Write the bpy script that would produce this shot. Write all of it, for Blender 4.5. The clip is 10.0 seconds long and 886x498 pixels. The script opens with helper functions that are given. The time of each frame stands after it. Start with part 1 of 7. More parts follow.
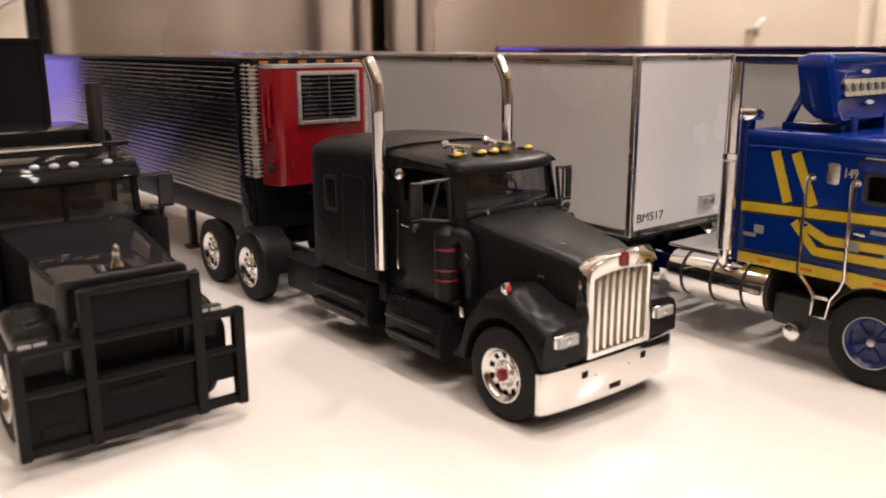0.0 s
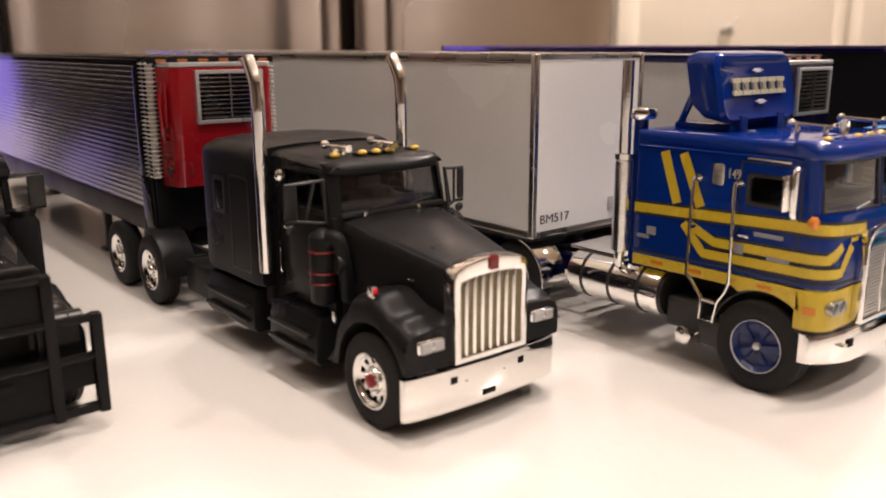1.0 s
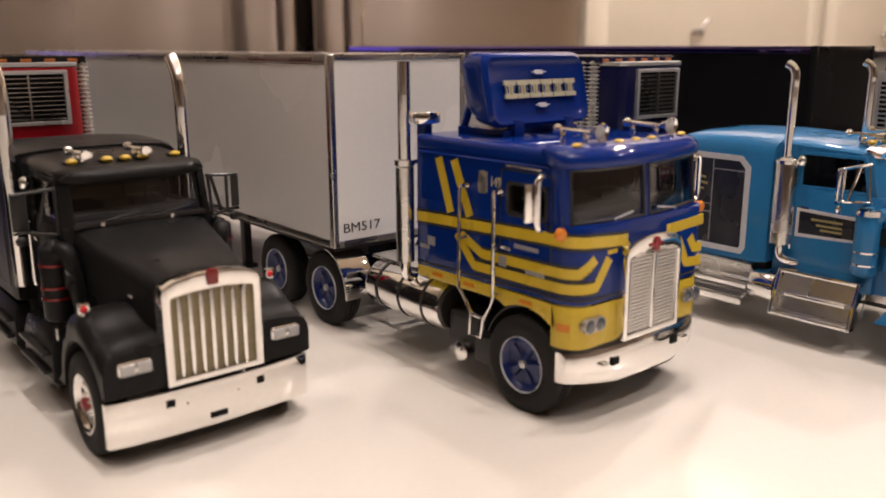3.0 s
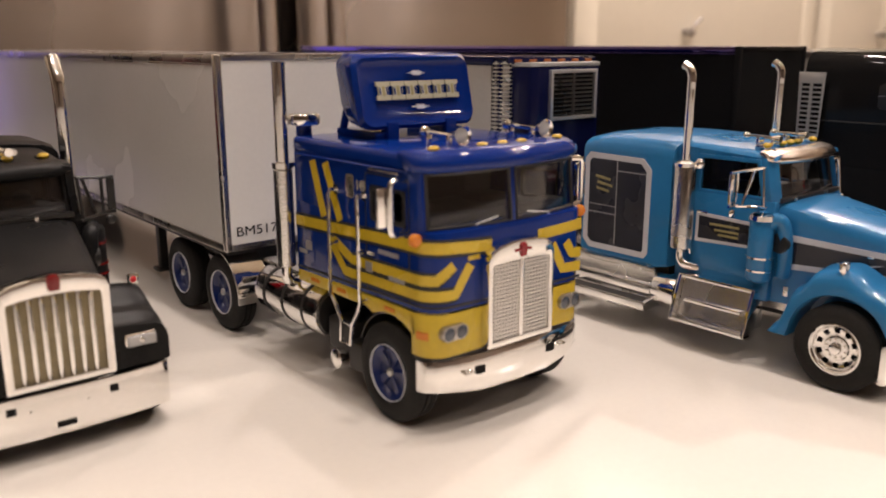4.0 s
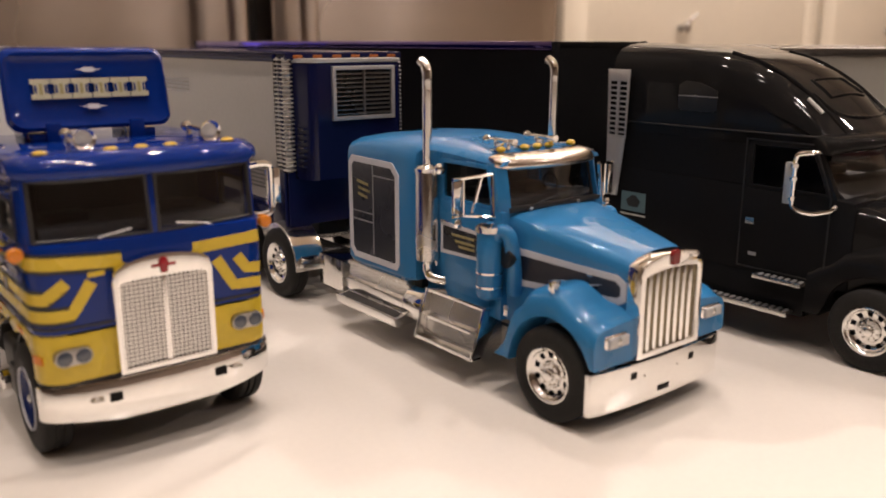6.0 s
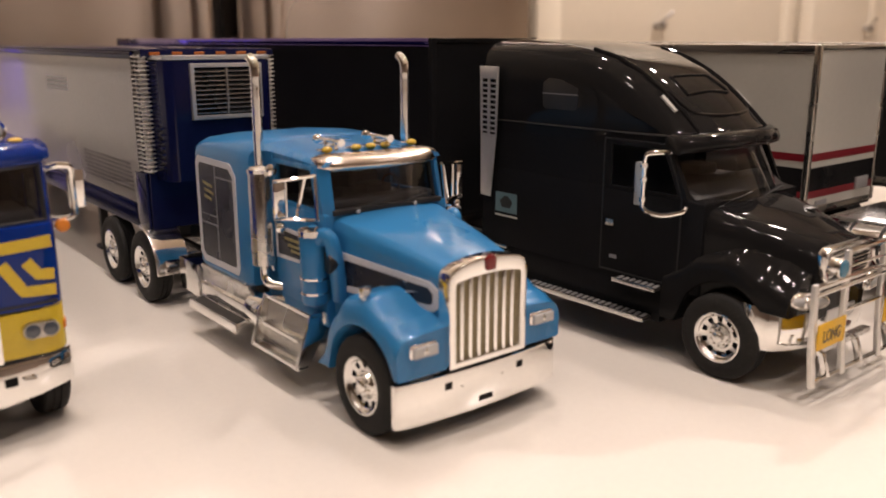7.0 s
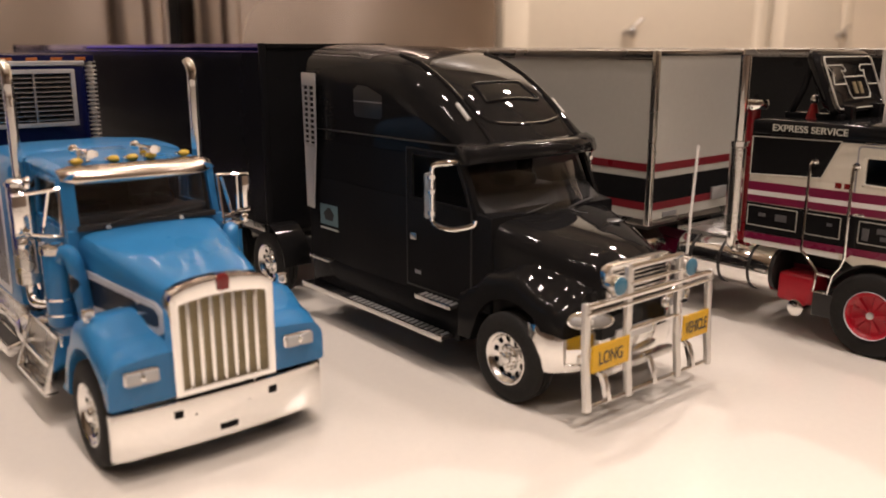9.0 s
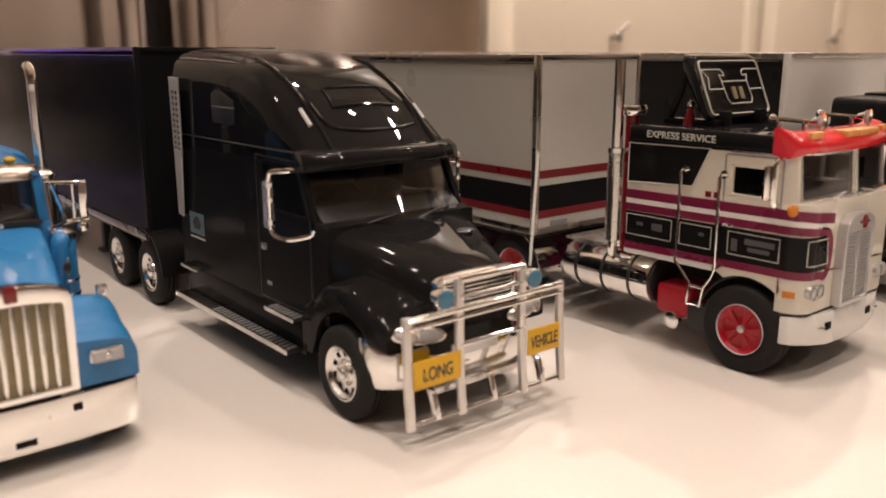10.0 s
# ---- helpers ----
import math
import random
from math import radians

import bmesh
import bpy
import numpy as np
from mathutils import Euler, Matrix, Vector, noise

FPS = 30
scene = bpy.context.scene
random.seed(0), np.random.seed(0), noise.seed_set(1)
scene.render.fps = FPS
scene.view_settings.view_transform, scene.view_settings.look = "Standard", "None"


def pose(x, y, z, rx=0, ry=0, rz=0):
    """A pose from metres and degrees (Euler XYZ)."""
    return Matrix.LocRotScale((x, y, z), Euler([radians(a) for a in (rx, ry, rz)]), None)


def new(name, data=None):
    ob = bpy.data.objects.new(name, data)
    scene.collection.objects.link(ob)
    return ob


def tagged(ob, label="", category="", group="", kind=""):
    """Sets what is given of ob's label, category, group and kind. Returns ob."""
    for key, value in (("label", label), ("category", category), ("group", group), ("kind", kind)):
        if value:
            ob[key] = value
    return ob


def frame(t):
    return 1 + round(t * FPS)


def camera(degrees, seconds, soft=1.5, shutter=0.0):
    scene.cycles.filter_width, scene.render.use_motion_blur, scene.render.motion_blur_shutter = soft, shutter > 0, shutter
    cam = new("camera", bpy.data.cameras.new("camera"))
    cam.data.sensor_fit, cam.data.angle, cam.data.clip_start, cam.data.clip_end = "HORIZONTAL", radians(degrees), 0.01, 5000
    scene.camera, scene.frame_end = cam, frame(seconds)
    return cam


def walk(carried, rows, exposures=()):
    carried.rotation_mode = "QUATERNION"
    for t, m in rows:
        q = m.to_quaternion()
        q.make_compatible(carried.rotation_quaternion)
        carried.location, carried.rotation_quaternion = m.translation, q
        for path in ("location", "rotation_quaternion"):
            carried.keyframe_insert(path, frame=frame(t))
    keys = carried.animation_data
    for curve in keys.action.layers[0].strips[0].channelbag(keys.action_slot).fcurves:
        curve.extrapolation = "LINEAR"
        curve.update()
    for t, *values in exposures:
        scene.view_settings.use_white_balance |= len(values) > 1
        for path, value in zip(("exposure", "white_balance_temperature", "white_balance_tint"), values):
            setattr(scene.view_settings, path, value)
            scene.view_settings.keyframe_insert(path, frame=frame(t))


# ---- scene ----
cam = camera(55.6, 10.0, soft=1.8)
METRES, EYE, TILT, LEAN, TURN = 0.265, 0.0678, -1.0, 0.14, -38.7
ROWS = [
    (0.0, 0.00016, 0.00089, 0.00001, 0.01217, -12.65488, 0.05711),
    (0.5, 0.04037, 0.00860, -0.00086, -0.39979, -12.68856, 0.02689),
    (1.0, 0.08092, 0.01536, -0.00139, -0.91605, -12.66139, 0.00479),
    (1.5, 0.11213, 0.01739, -0.00203, -1.05383, -12.64870, -0.03234),
    (2.0, 0.17451, 0.03355, -0.00176, -1.00215, -12.63926, -0.02071),
    (2.5, 0.23136, 0.04367, -0.00106, -1.09287, -12.68199, 0.03025),
    (2.7, 0.23968, 0.04385, -0.00118, -1.26861, -12.67938, 0.01726),
    (3.8, 0.32648, 0.06330, 0.00006, -1.38109, -12.58611, -0.08536),
    (4.0, 0.34893, 0.06087, 0.00005, -1.15948, -12.65895, -0.11146),
    (4.5, 0.40090, 0.06786, 0.00050, -0.39330, -12.78821, -0.21262),
    (5.0, 0.48002, 0.10268, 0.00047, 0.14496, -12.78649, -0.14558),
    (5.5, 0.53036, 0.11104, 0.00041, 0.40662, -12.89837, -0.11568),
    (5.7, 0.55173, 0.11196, 0.00040, 0.47590, -12.89110, -0.17382),
    (6.8, 0.67924, 0.13347, 0.00012, -0.13086, -13.06276, -0.13255),
    (7.0, 0.70400, 0.14040, -0.00068, -0.18041, -13.03053, -0.11216),
    (7.5, 0.76292, 0.16044, -0.00129, -0.61852, -12.90665, -0.08692),
    (8.0, 0.80003, 0.16643, -0.00080, -0.82164, -12.79937, -0.09178),
    (8.5, 0.82549, 0.16813, -0.00095, -0.87943, -12.64190, -0.07187),
    (9.0, 0.85978, 0.17364, -0.00133, -0.80305, -12.56724, -0.07720),
    (9.5, 0.91707, 0.18881, -0.00204, -0.78289, -12.41696, -0.08509),
    (10.0, 0.97558, 0.19548, -0.00170, -0.65464, -12.26091, -0.09839),
]
walk(cam, [(t, pose(0, 0, EYE, TILT, LEAN, TURN) @ pose(METRES * x, METRES * y, METRES * z, 90 + pitch, roll, yaw)) for t, x, y, z, yaw, pitch, roll in ROWS],
     exposures=[(0.0, 0.16, 6180, 10), (1.5, 0.01, 6220, 10), (2.7, -0.19, 6270, 10), (4.0, -0.23, 6380, 10), (5.5, -0.31, 6450, 11), (7.5, -0.30, 6520, 12), (10.0, -0.31, 6620, 12)])
cam.data.dof.use_dof = True
cam.data.dof.focus_distance = 0.20
cam.data.dof.aperture_fstop = 22.0

# ---- world and lamps: a kitchen at night under warm recessed ceiling spots ----
world = bpy.data.worlds.new("world")
scene.world = world
world.use_nodes = True
world.node_tree.nodes["Background"].inputs[0].default_value = (1.0, 0.86, 0.72, 1)
world.node_tree.nodes["Background"].inputs[1].default_value = 0.02
ROOM = dict(x0=-2.3, x1=3.2, y0=-2.6, y1=1.06, floor=-0.9, top=1.55)
# x, y and watts of each recessed spot
SPOTS = [(x, y, w * k) for y, w in ((-0.95, 3.2), (-0.35, 3.2)) for x, k in ((-0.7, 0.4), (-0.15, 0.6), (0.22, 1.6))]
SPOTS += [(-0.4, 0.15, 1.2), (0.2, 0.13, 4.8), (1.1, 0.2, 2.5), (1.63, 0.25, 4.0), (1.75, -0.45, 6.5)]
# unseen spots added to brighten the cupboards, refrigerator and south wall
SPOTS += [(-0.45, 0.66, 2.0), (0.76, 0.63, 6.0), (1.85, 0.56, 30.0), (1.9, -1.7, 12.0)]
for sx, sy, watts in SPOTS:
    lamp_data = bpy.data.lights.new("recessed_lamp", "AREA")
    lamp_data.shape, lamp_data.size, lamp_data.energy = "DISK", 0.07, watts
    lamp_data.color = (1.0, 0.852, 0.772)
    lamp_data.spread = radians(150)
    lamp = new("recessed_lamp", lamp_data)
    lamp.matrix_world = pose(sx, sy, ROOM["top"] - 0.012)

# ---- materials ----
MM = 0.001


def material(name, colour, rough=0.5, metal=0.0, vary=0.08, grain=900.0, bump=0.0, bump_scale=1500.0, coat=0.0, blotch=60.0,
             rough_vary=0.08, dust=0.0):
    """A surface with two scales of variation in colour and roughness, a fine relief and, if wanted, a thin film of dust."""
    m = bpy.data.materials.new(name)
    m.use_nodes = True
    nt = m.node_tree
    b = nt.nodes["Principled BSDF"]
    b.inputs["Metallic"].default_value = metal
    b.inputs["Coat Weight"].default_value = coat
    b.inputs["Coat Roughness"].default_value = 0.04
    geo = nt.nodes.new("ShaderNodeNewGeometry")
    fine = nt.nodes.new("ShaderNodeTexNoise")
    fine.inputs["Scale"].default_value, fine.inputs["Detail"].default_value = grain, 5
    wide = nt.nodes.new("ShaderNodeTexNoise")
    wide.inputs["Scale"].default_value, wide.inputs["Detail"].default_value = blotch, 3
    for n in (fine, wide):
        nt.links.new(geo.outputs["Position"], n.inputs["Vector"])
    both = nt.nodes.new("ShaderNodeMath")
    both.operation = "ADD"
    nt.links.new(fine.outputs["Fac"], both.inputs[0])
    nt.links.new(wide.outputs["Fac"], both.inputs[1])
    ramp = nt.nodes.new("ShaderNodeMapRange")
    ramp.inputs["From Min"].default_value, ramp.inputs["From Max"].default_value = 0.6, 1.4
    ramp.inputs["To Min"].default_value, ramp.inputs["To Max"].default_value = 1 - vary, 1 + vary
    nt.links.new(both.outputs[0], ramp.inputs["Value"])
    mul = nt.nodes.new("ShaderNodeVectorMath")
    mul.operation = "SCALE"
    mul.inputs[0].default_value = colour[:3]
    nt.links.new(ramp.outputs[0], mul.inputs["Scale"])
    out = mul.outputs[0]
    if dust:
        mix = nt.nodes.new("ShaderNodeMix")
        mix.data_type = "RGBA"
        speck = nt.nodes.new("ShaderNodeTexNoise")
        speck.inputs["Scale"].default_value, speck.inputs["Detail"].default_value = 2600, 2
        nt.links.new(geo.outputs["Position"], speck.inputs["Vector"])
        cut = nt.nodes.new("ShaderNodeMapRange")
        cut.inputs["From Min"].default_value, cut.inputs["From Max"].default_value = 0.62, 0.8
        cut.inputs["To Max"].default_value = dust
        nt.links.new(speck.outputs["Fac"], cut.inputs["Value"])
        nt.links.new(cut.outputs[0], mix.inputs["Factor"])
        nt.links.new(out, mix.inputs["A"])
        mix.inputs["B"].default_value = (0.45, 0.42, 0.38, 1)
        out = mix.outputs["Result"]
    nt.links.new(out, b.inputs["Base Color"])
    rr = nt.nodes.new("ShaderNodeMapRange")
    rr.inputs["From Min"].default_value, rr.inputs["From Max"].default_value = 0.3, 0.7
    rr.inputs["To Min"].default_value, rr.inputs["To Max"].default_value = max(0.02, rough - rough_vary), min(1, rough + rough_vary)
    nt.links.new(wide.outputs["Fac"], rr.inputs["Value"])
    nt.links.new(rr.outputs[0], b.inputs["Roughness"])
    if bump:
        bn = nt.nodes.new("ShaderNodeTexNoise")
        bn.inputs["Scale"].default_value, bn.inputs["Detail"].default_value = bump_scale, 3
        nt.links.new(geo.outputs["Position"], bn.inputs["Vector"])
        bm_node = nt.nodes.new("ShaderNodeBump")
        bm_node.inputs["Strength"].default_value, bm_node.inputs["Distance"].default_value = bump, 0.0002
        nt.links.new(bn.outputs["Fac"], bm_node.inputs["Height"])
        nt.links.new(bm_node.outputs[0], b.inputs["Normal"])
    return m


def glass(name, tint, rough=0.02, ior=1.13):
    m = bpy.data.materials.new(name)
    m.use_nodes = True
    nt = m.node_tree
    b = nt.nodes["Principled BSDF"]
    b.inputs["Transmission Weight"].default_value = 1.0
    b.inputs["IOR"].default_value = ior
    b.inputs["Roughness"].default_value = rough
    b.inputs["Base Color"].default_value = (*tint, 1)
    return m


def glow(name, colour, strength):
    m = bpy.data.materials.new(name)
    m.use_nodes = True
    b = m.node_tree.nodes["Principled BSDF"]
    b.inputs["Base Color"].default_value = (*colour, 1)
    b.inputs["Emission Color"].default_value = (*colour, 1)
    b.inputs["Emission Strength"].default_value = strength
    return m


CHROME = material("chrome_plastic", (0.86, 0.85, 0.83), 0.09, 1.0, 0.04, bump=0.05, bump_scale=700, rough_vary=0.05)
CHROME_VISOR = material("brownish_chrome", (0.70, 0.62, 0.54), 0.24, 1.0, 0.06)
CHROME_DULL = material("chrome_shield", (0.72, 0.71, 0.69), 0.22, 1.0, 0.12, grain=2200, bump=0.35, bump_scale=2400)
PERFORATED = material("perforated_chrome_shield", (0.70, 0.69, 0.67), 0.2, 1.0, 0.1, bump=0.2, bump_scale=900)
cells = PERFORATED.node_tree.nodes.new("ShaderNodeTexVoronoi")
cells.inputs["Scale"].default_value = 1900
cells.inputs["Randomness"].default_value = 0.7
where = PERFORATED.node_tree.nodes.new("ShaderNodeNewGeometry")
PERFORATED.node_tree.links.new(where.outputs["Position"], cells.inputs["Vector"])
for node in PERFORATED.node_tree.nodes:
    if node.bl_idname == "ShaderNodeBump":
        PERFORATED.node_tree.links.new(cells.outputs["Distance"], node.inputs["Height"])
        node.inputs["Strength"].default_value, node.inputs["Distance"].default_value = 0.14, 0.0003
MESH_METAL = material("bright_grille_mesh", (0.74, 0.72, 0.69), 0.34, 0.8, 0.05)
SILVER = material("silver_paint", (0.62, 0.62, 0.62), 0.34, 0.7, 0.06)
BLACK_MATT = material("black_satin_paint", (0.0108, 0.0106, 0.0108), 0.33, 0, 0.2, bump=0.08, bump_scale=2200, dust=0.04)
BLACK_GLOSS = material("black_gloss_paint", (0.0108, 0.0105, 0.0108), 0.03, 0, 0.1, rough_vary=0.01)
BLACK_GLOSS.node_tree.nodes["Principled BSDF"].inputs["Specular IOR Level"].default_value = 0.11
BLACK_MATT.node_tree.nodes["Principled BSDF"].inputs["Specular IOR Level"].default_value = 0.12
BLACK_SEMI = material("black_semi_gloss_paint", (0.0108, 0.0107, 0.0115), 0.2, 0, 0.12, rough_vary=0.03)
BLACK_SEMI.node_tree.nodes["Principled BSDF"].inputs["Specular IOR Level"].default_value = 0.05
TRAILER_SILVER = material("silver_trailer_panel", (0.33, 0.317, 0.305), 0.2, 0.25, 0.05, blotch=25)
BLACK_TRIM = material("black_plastic", (0.013, 0.0122, 0.0118), 0.4, 0, 0.15, bump=0.1)
CHASSIS = material("black_chassis", (0.018, 0.0168, 0.016), 0.5, 0, 0.2, bump=0.15)
RUBBER = material("tyre_rubber", (0.014, 0.0132, 0.0125), 0.7, 0, 0.2, bump=0.35, bump_scale=3000, dust=0.06)
RUBBER.node_tree.nodes["Principled BSDF"].inputs["Specular IOR Level"].default_value = 0.25
BLUE = material("royal_blue_paint", (0.003, 0.022, 0.17), 0.05, 0, 0.06, rough_vary=0.02)
BLUE.node_tree.nodes["Principled BSDF"].inputs["Specular IOR Level"].default_value = 0.3
BLUE_DARK = material("dark_blue_rim", (0.010, 0.022, 0.115), 0.3, 0, 0.1)
NAVY = material("navy_paint", (0.005, 0.007, 0.04), 0.12, 0, 0.1)
NAVY.node_tree.nodes["Principled BSDF"].inputs["Specular IOR Level"].default_value = 0.3
YELLOW = material("yellow_decal", (0.56, 0.405, 0.024), 0.26, 0, 0.08)
SKY = material("sky_blue_paint", (0.026, 0.165, 0.37), 0.3, 0, 0.05, coat=0.6)
SKY.node_tree.nodes["Principled BSDF"].inputs["Specular IOR Level"].default_value = 0.08
RED = material("red_paint", (0.25, 0.005, 0.010), 0.25, 0, 0.08, coat=0.3)
RED_HOT = material("bright_red_plastic", (0.60, 0.018, 0.026), 0.2, 0, 0.06, coat=0.4)
RED_RIM = material("bright_red_rim", (0.42, 0.008, 0.022), 0.3, 0, 0.06)
RED_TRANS = material("red_lens", (0.17, 0.012, 0.012), 0.2, 0, 0.1)
MAROON = material("maroon_decal", (0.17, 0.010, 0.045), 0.3, 0, 0.08)
WHITE = material("white_paint", (0.74, 0.73, 0.70), 0.3, 0, 0.03, coat=0.2)
CREAM = material("cream_paint", (0.66, 0.62, 0.53), 0.25, 0, 0.04, coat=0.3)
TRAILER_WHITE = material("white_trailer_panel", (0.79, 0.78, 0.76), 0.22, 0, 0.03, blotch=25)
TRAILER_PALE = material("pale_grey_panel", (0.62, 0.60, 0.565), 0.35, 0, 0.04, blotch=25)
TRAILER_GREY = material("grey_trailer_panel", (0.47, 0.46, 0.42), 0.35, 0, 0.04, blotch=25)
RAIL_METAL = material("brushed_aluminium", (0.42, 0.40, 0.38), 0.28, 1.0, 0.1, grain=1800)
# blue base colour strengthens the violet panel's reflection on a dark rail
RAIL_BLUE_SHEEN = material("dark_blue_polished_rail", (0.22, 0.17, 0.48), 0.05, 1.0, 0.08, rough_vary=0.02)
RIB_METAL = material("ribbed_steel", (0.27, 0.26, 0.262), 0.1, 1.0, 0.14, blotch=22, rough_vary=0.02)
AMBER = material("amber_lens", (0.60, 0.19, 0.012), 0.22, 0, 0.08)
AMBER_CLEAR = material("pale_amber_lens", (0.66, 0.30, 0.09), 0.25, 0, 0.08)
AMBER_PALE = material("yellow_marker_lens", (0.50, 0.33, 0.03), 0.25, 0, 0.08)
LENS = material("clear_lens", (0.40, 0.40, 0.395), 0.12, 0, 0.08, coat=0.6)
LENS_BRIGHT = material("bright_lamp_lens", (0.58, 0.57, 0.54), 0.1, 0.0, 0.1, coat=0.8)
LENS_BLUE = material("blue_lens_cover", (0.05, 0.17, 0.26), 0.3, 0, 0.08)
SIGN_YELLOW = material("yellow_sign", (0.72, 0.42, 0.01), 0.4, 0, 0.05)
INK = material("black_ink", (0.012, 0.012, 0.012), 0.5, 0, 0.1)
LOUVRE_INK = material("dark_louvre_ink", (0.045, 0.04, 0.034), 0.45, 0, 0.15)
STICKER_TEAL = material("grey_teal_sticker", (0.10, 0.17, 0.19), 0.4, 0, 0.1)
DIM_INK = material("faint_grey_ink", (0.085, 0.085, 0.09), 0.4, 0, 0.3, grain=2600)
GREY_INK = material("grey_ink", (0.26, 0.26, 0.27), 0.4, 0, 0.1)
TRAILER_RED = material("dark_red_stripe", (0.17, 0.008, 0.016), 0.35, 0, 0.08)
POST_METAL = material("satin_corner_post", (0.60, 0.58, 0.55), 0.24, 1.0, 0.1, grain=1800, bump=0.1)
SCALLOP = material("scalloped_trim", (0.72, 0.70, 0.66), 0.25, 0.6, 0.15)
MARKER = material("dim_marker_lens", (0.30, 0.085, 0.012), 0.35, 0, 0.15)
LETTER = material("weathered_lettering", (0.46, 0.44, 0.32), 0.4, 0, 0.12)
GOLD_INK = material("gold_outline", (0.30, 0.26, 0.11), 0.4, 0, 0.1)
PALE_INK = material("pale_lettering", (0.55, 0.54, 0.48), 0.4, 0, 0.05)
NAVY_DECAL = material("charcoal_decal", (0.016, 0.018, 0.028), 0.25, 0, 0.1)
SILVER_DECAL = material("silver_decal_outline", (0.55, 0.56, 0.60), 0.3, 0, 0.05)
LAMP_GLASS = material("smoky_lamp_glass", (0.045, 0.055, 0.075), 0.08, 0, 0.1, coat=0.8)
INTERIOR = material("grey_interior", (0.045, 0.046, 0.05), 0.6, 0, 0.15)
# lighter interior colour that carries the brown sheen of one windscreen
TAN_PANE_TONE = material("tan_pane_tone", (0.24, 0.18, 0.15), 0.6, 0, 0.15)
# near-black that puts the shade of holes, gaps and grille depths into colour
DARK = material("recess_shade", (0.011, 0.0105, 0.0102), 0.7, 0, 0.2)
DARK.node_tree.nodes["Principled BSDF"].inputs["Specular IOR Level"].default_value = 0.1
BROWN_GRILLE = material("dull_bronze_grille_core", (0.25, 0.205, 0.115), 0.5, 0.2, 0.2)
GLASS = glass("tinted_glass", (0.62, 0.63, 0.62))
GLASS_DARK = glass("dark_side_glass", (0.3, 0.3, 0.3), 0.3, 1.1)
SCREEN = glass("windscreen_glass", (0.5, 0.5, 0.5), 0.02, 1.5)
TABLE = material("white_quartz", (0.72, 0.68, 0.62), 0.16, 0, 0.025, grain=700, blotch=14, rough_vary=0.05)
STEEL = material("stainless_steel", (0.36, 0.305, 0.265), 0.27, 1.0, 0.05, grain=30, blotch=3, rough_vary=0.02)
# brushed across, so that lamps stretch into upright streaks
brush = STEEL.node_tree.nodes.new("ShaderNodeCombineXYZ")
brush.inputs["Z"].default_value = 1.0
STEEL.node_tree.nodes["Principled BSDF"].inputs["Anisotropic"].default_value = 1.0
STEEL.node_tree.links.new(brush.outputs[0], STEEL.node_tree.nodes["Principled BSDF"].inputs["Tangent"])
WALL = material("cream_wall", (0.74, 0.66, 0.54), 0.7, 0, 0.03, grain=80, blotch=3)
# brown tone stands in for the dim, unseen side of the room
WALL_DIM = material("dim_room_wall", (0.27, 0.215, 0.175), 0.7, 0, 0.05, grain=80, blotch=3)
CABINET = material("cream_cabinet", (0.74, 0.67, 0.55), 0.4, 0, 0.03, grain=60, blotch=3)
FLOORING = material("brown_floor", (0.19, 0.13, 0.09), 0.35, 0, 0.2, grain=30, blotch=5)
SPOT_GLOW = glow("lamp_lens", (1.0, 0.83, 0.68), 14.0)
# emission of an added panel, out of view, seen only in reflections
VIOLET = glow("violet_glow", (0.34, 0.26, 1.0), 0.7)


# ---- mesh building, in millimetres ----
def merge(bm, other):
    made = [bm.verts.new(v.co) for v in other.verts]
    other.verts.index_update()
    for f in other.faces:
        bm.faces.new([made[v.index] for v in f.verts])
    other.free()


def bevelled(tmp, bev, seg=2):
    bmesh.ops.remove_doubles(tmp, verts=tmp.verts, dist=1e-4)
    bmesh.ops.recalc_face_normals(tmp, faces=tmp.faces)
    sharp = [e for e in tmp.edges if len(e.link_faces) == 2 and e.calc_face_angle() > 0.5]
    bmesh.ops.bevel(tmp, geom=sharp, offset=bev, segments=seg, profile=0.6, affect="EDGES", clamp_overlap=True)


def box(bm, x0, x1, y0, y1, z0, z1, bev=0.0, seg=2):
    t = bmesh.new()
    v = [t.verts.new((x, y, z)) for x in (x0, x1) for y in (y0, y1) for z in (z0, z1)]
    for q in ((0, 1, 3, 2), (4, 6, 7, 5), (0, 4, 5, 1), (2, 3, 7, 6), (0, 2, 6, 4), (1, 5, 7, 3)):
        t.faces.new([v[i] for i in q])
    if bev:
        bevelled(t, bev, seg)
    merge(bm, t)
    return bm


def at_axis(axis, a, u, v):
    return {"x": (a, u, v), "y": (u, a, v), "z": (u, v, a)}[axis]


def prism(bm, poly, axis, a, b, bev=0.0, seg=2):
    t = bmesh.new()
    lo = [t.verts.new(at_axis(axis, a, u, v)) for u, v in poly]
    hi = [t.verts.new(at_axis(axis, b, u, v)) for u, v in poly]
    n = len(poly)
    t.faces.new(lo[::-1])
    t.faces.new(hi)
    for i in range(n):
        t.faces.new((lo[i], lo[(i + 1) % n], hi[(i + 1) % n], hi[i]))
    if bev:
        bevelled(t, bev, seg)
    merge(bm, t)
    return bm


def loft(bm, rings, bev=0.0, caps=True, closed=True):
    t = bmesh.new()
    rows = [[t.verts.new(p) for p in r] for r in rings]
    n = len(rings[0])
    for r, s in zip(rows, rows[1:]):
        for i in range(n if closed else n - 1):
            j = (i + 1) % n
            t.faces.new((r[i], r[j], s[j], s[i]))
    if caps:
        t.faces.new(rows[0][::-1])
        t.faces.new(rows[-1])
    if bev:
        bevelled(t, bev)
    merge(bm, t)
    return bm


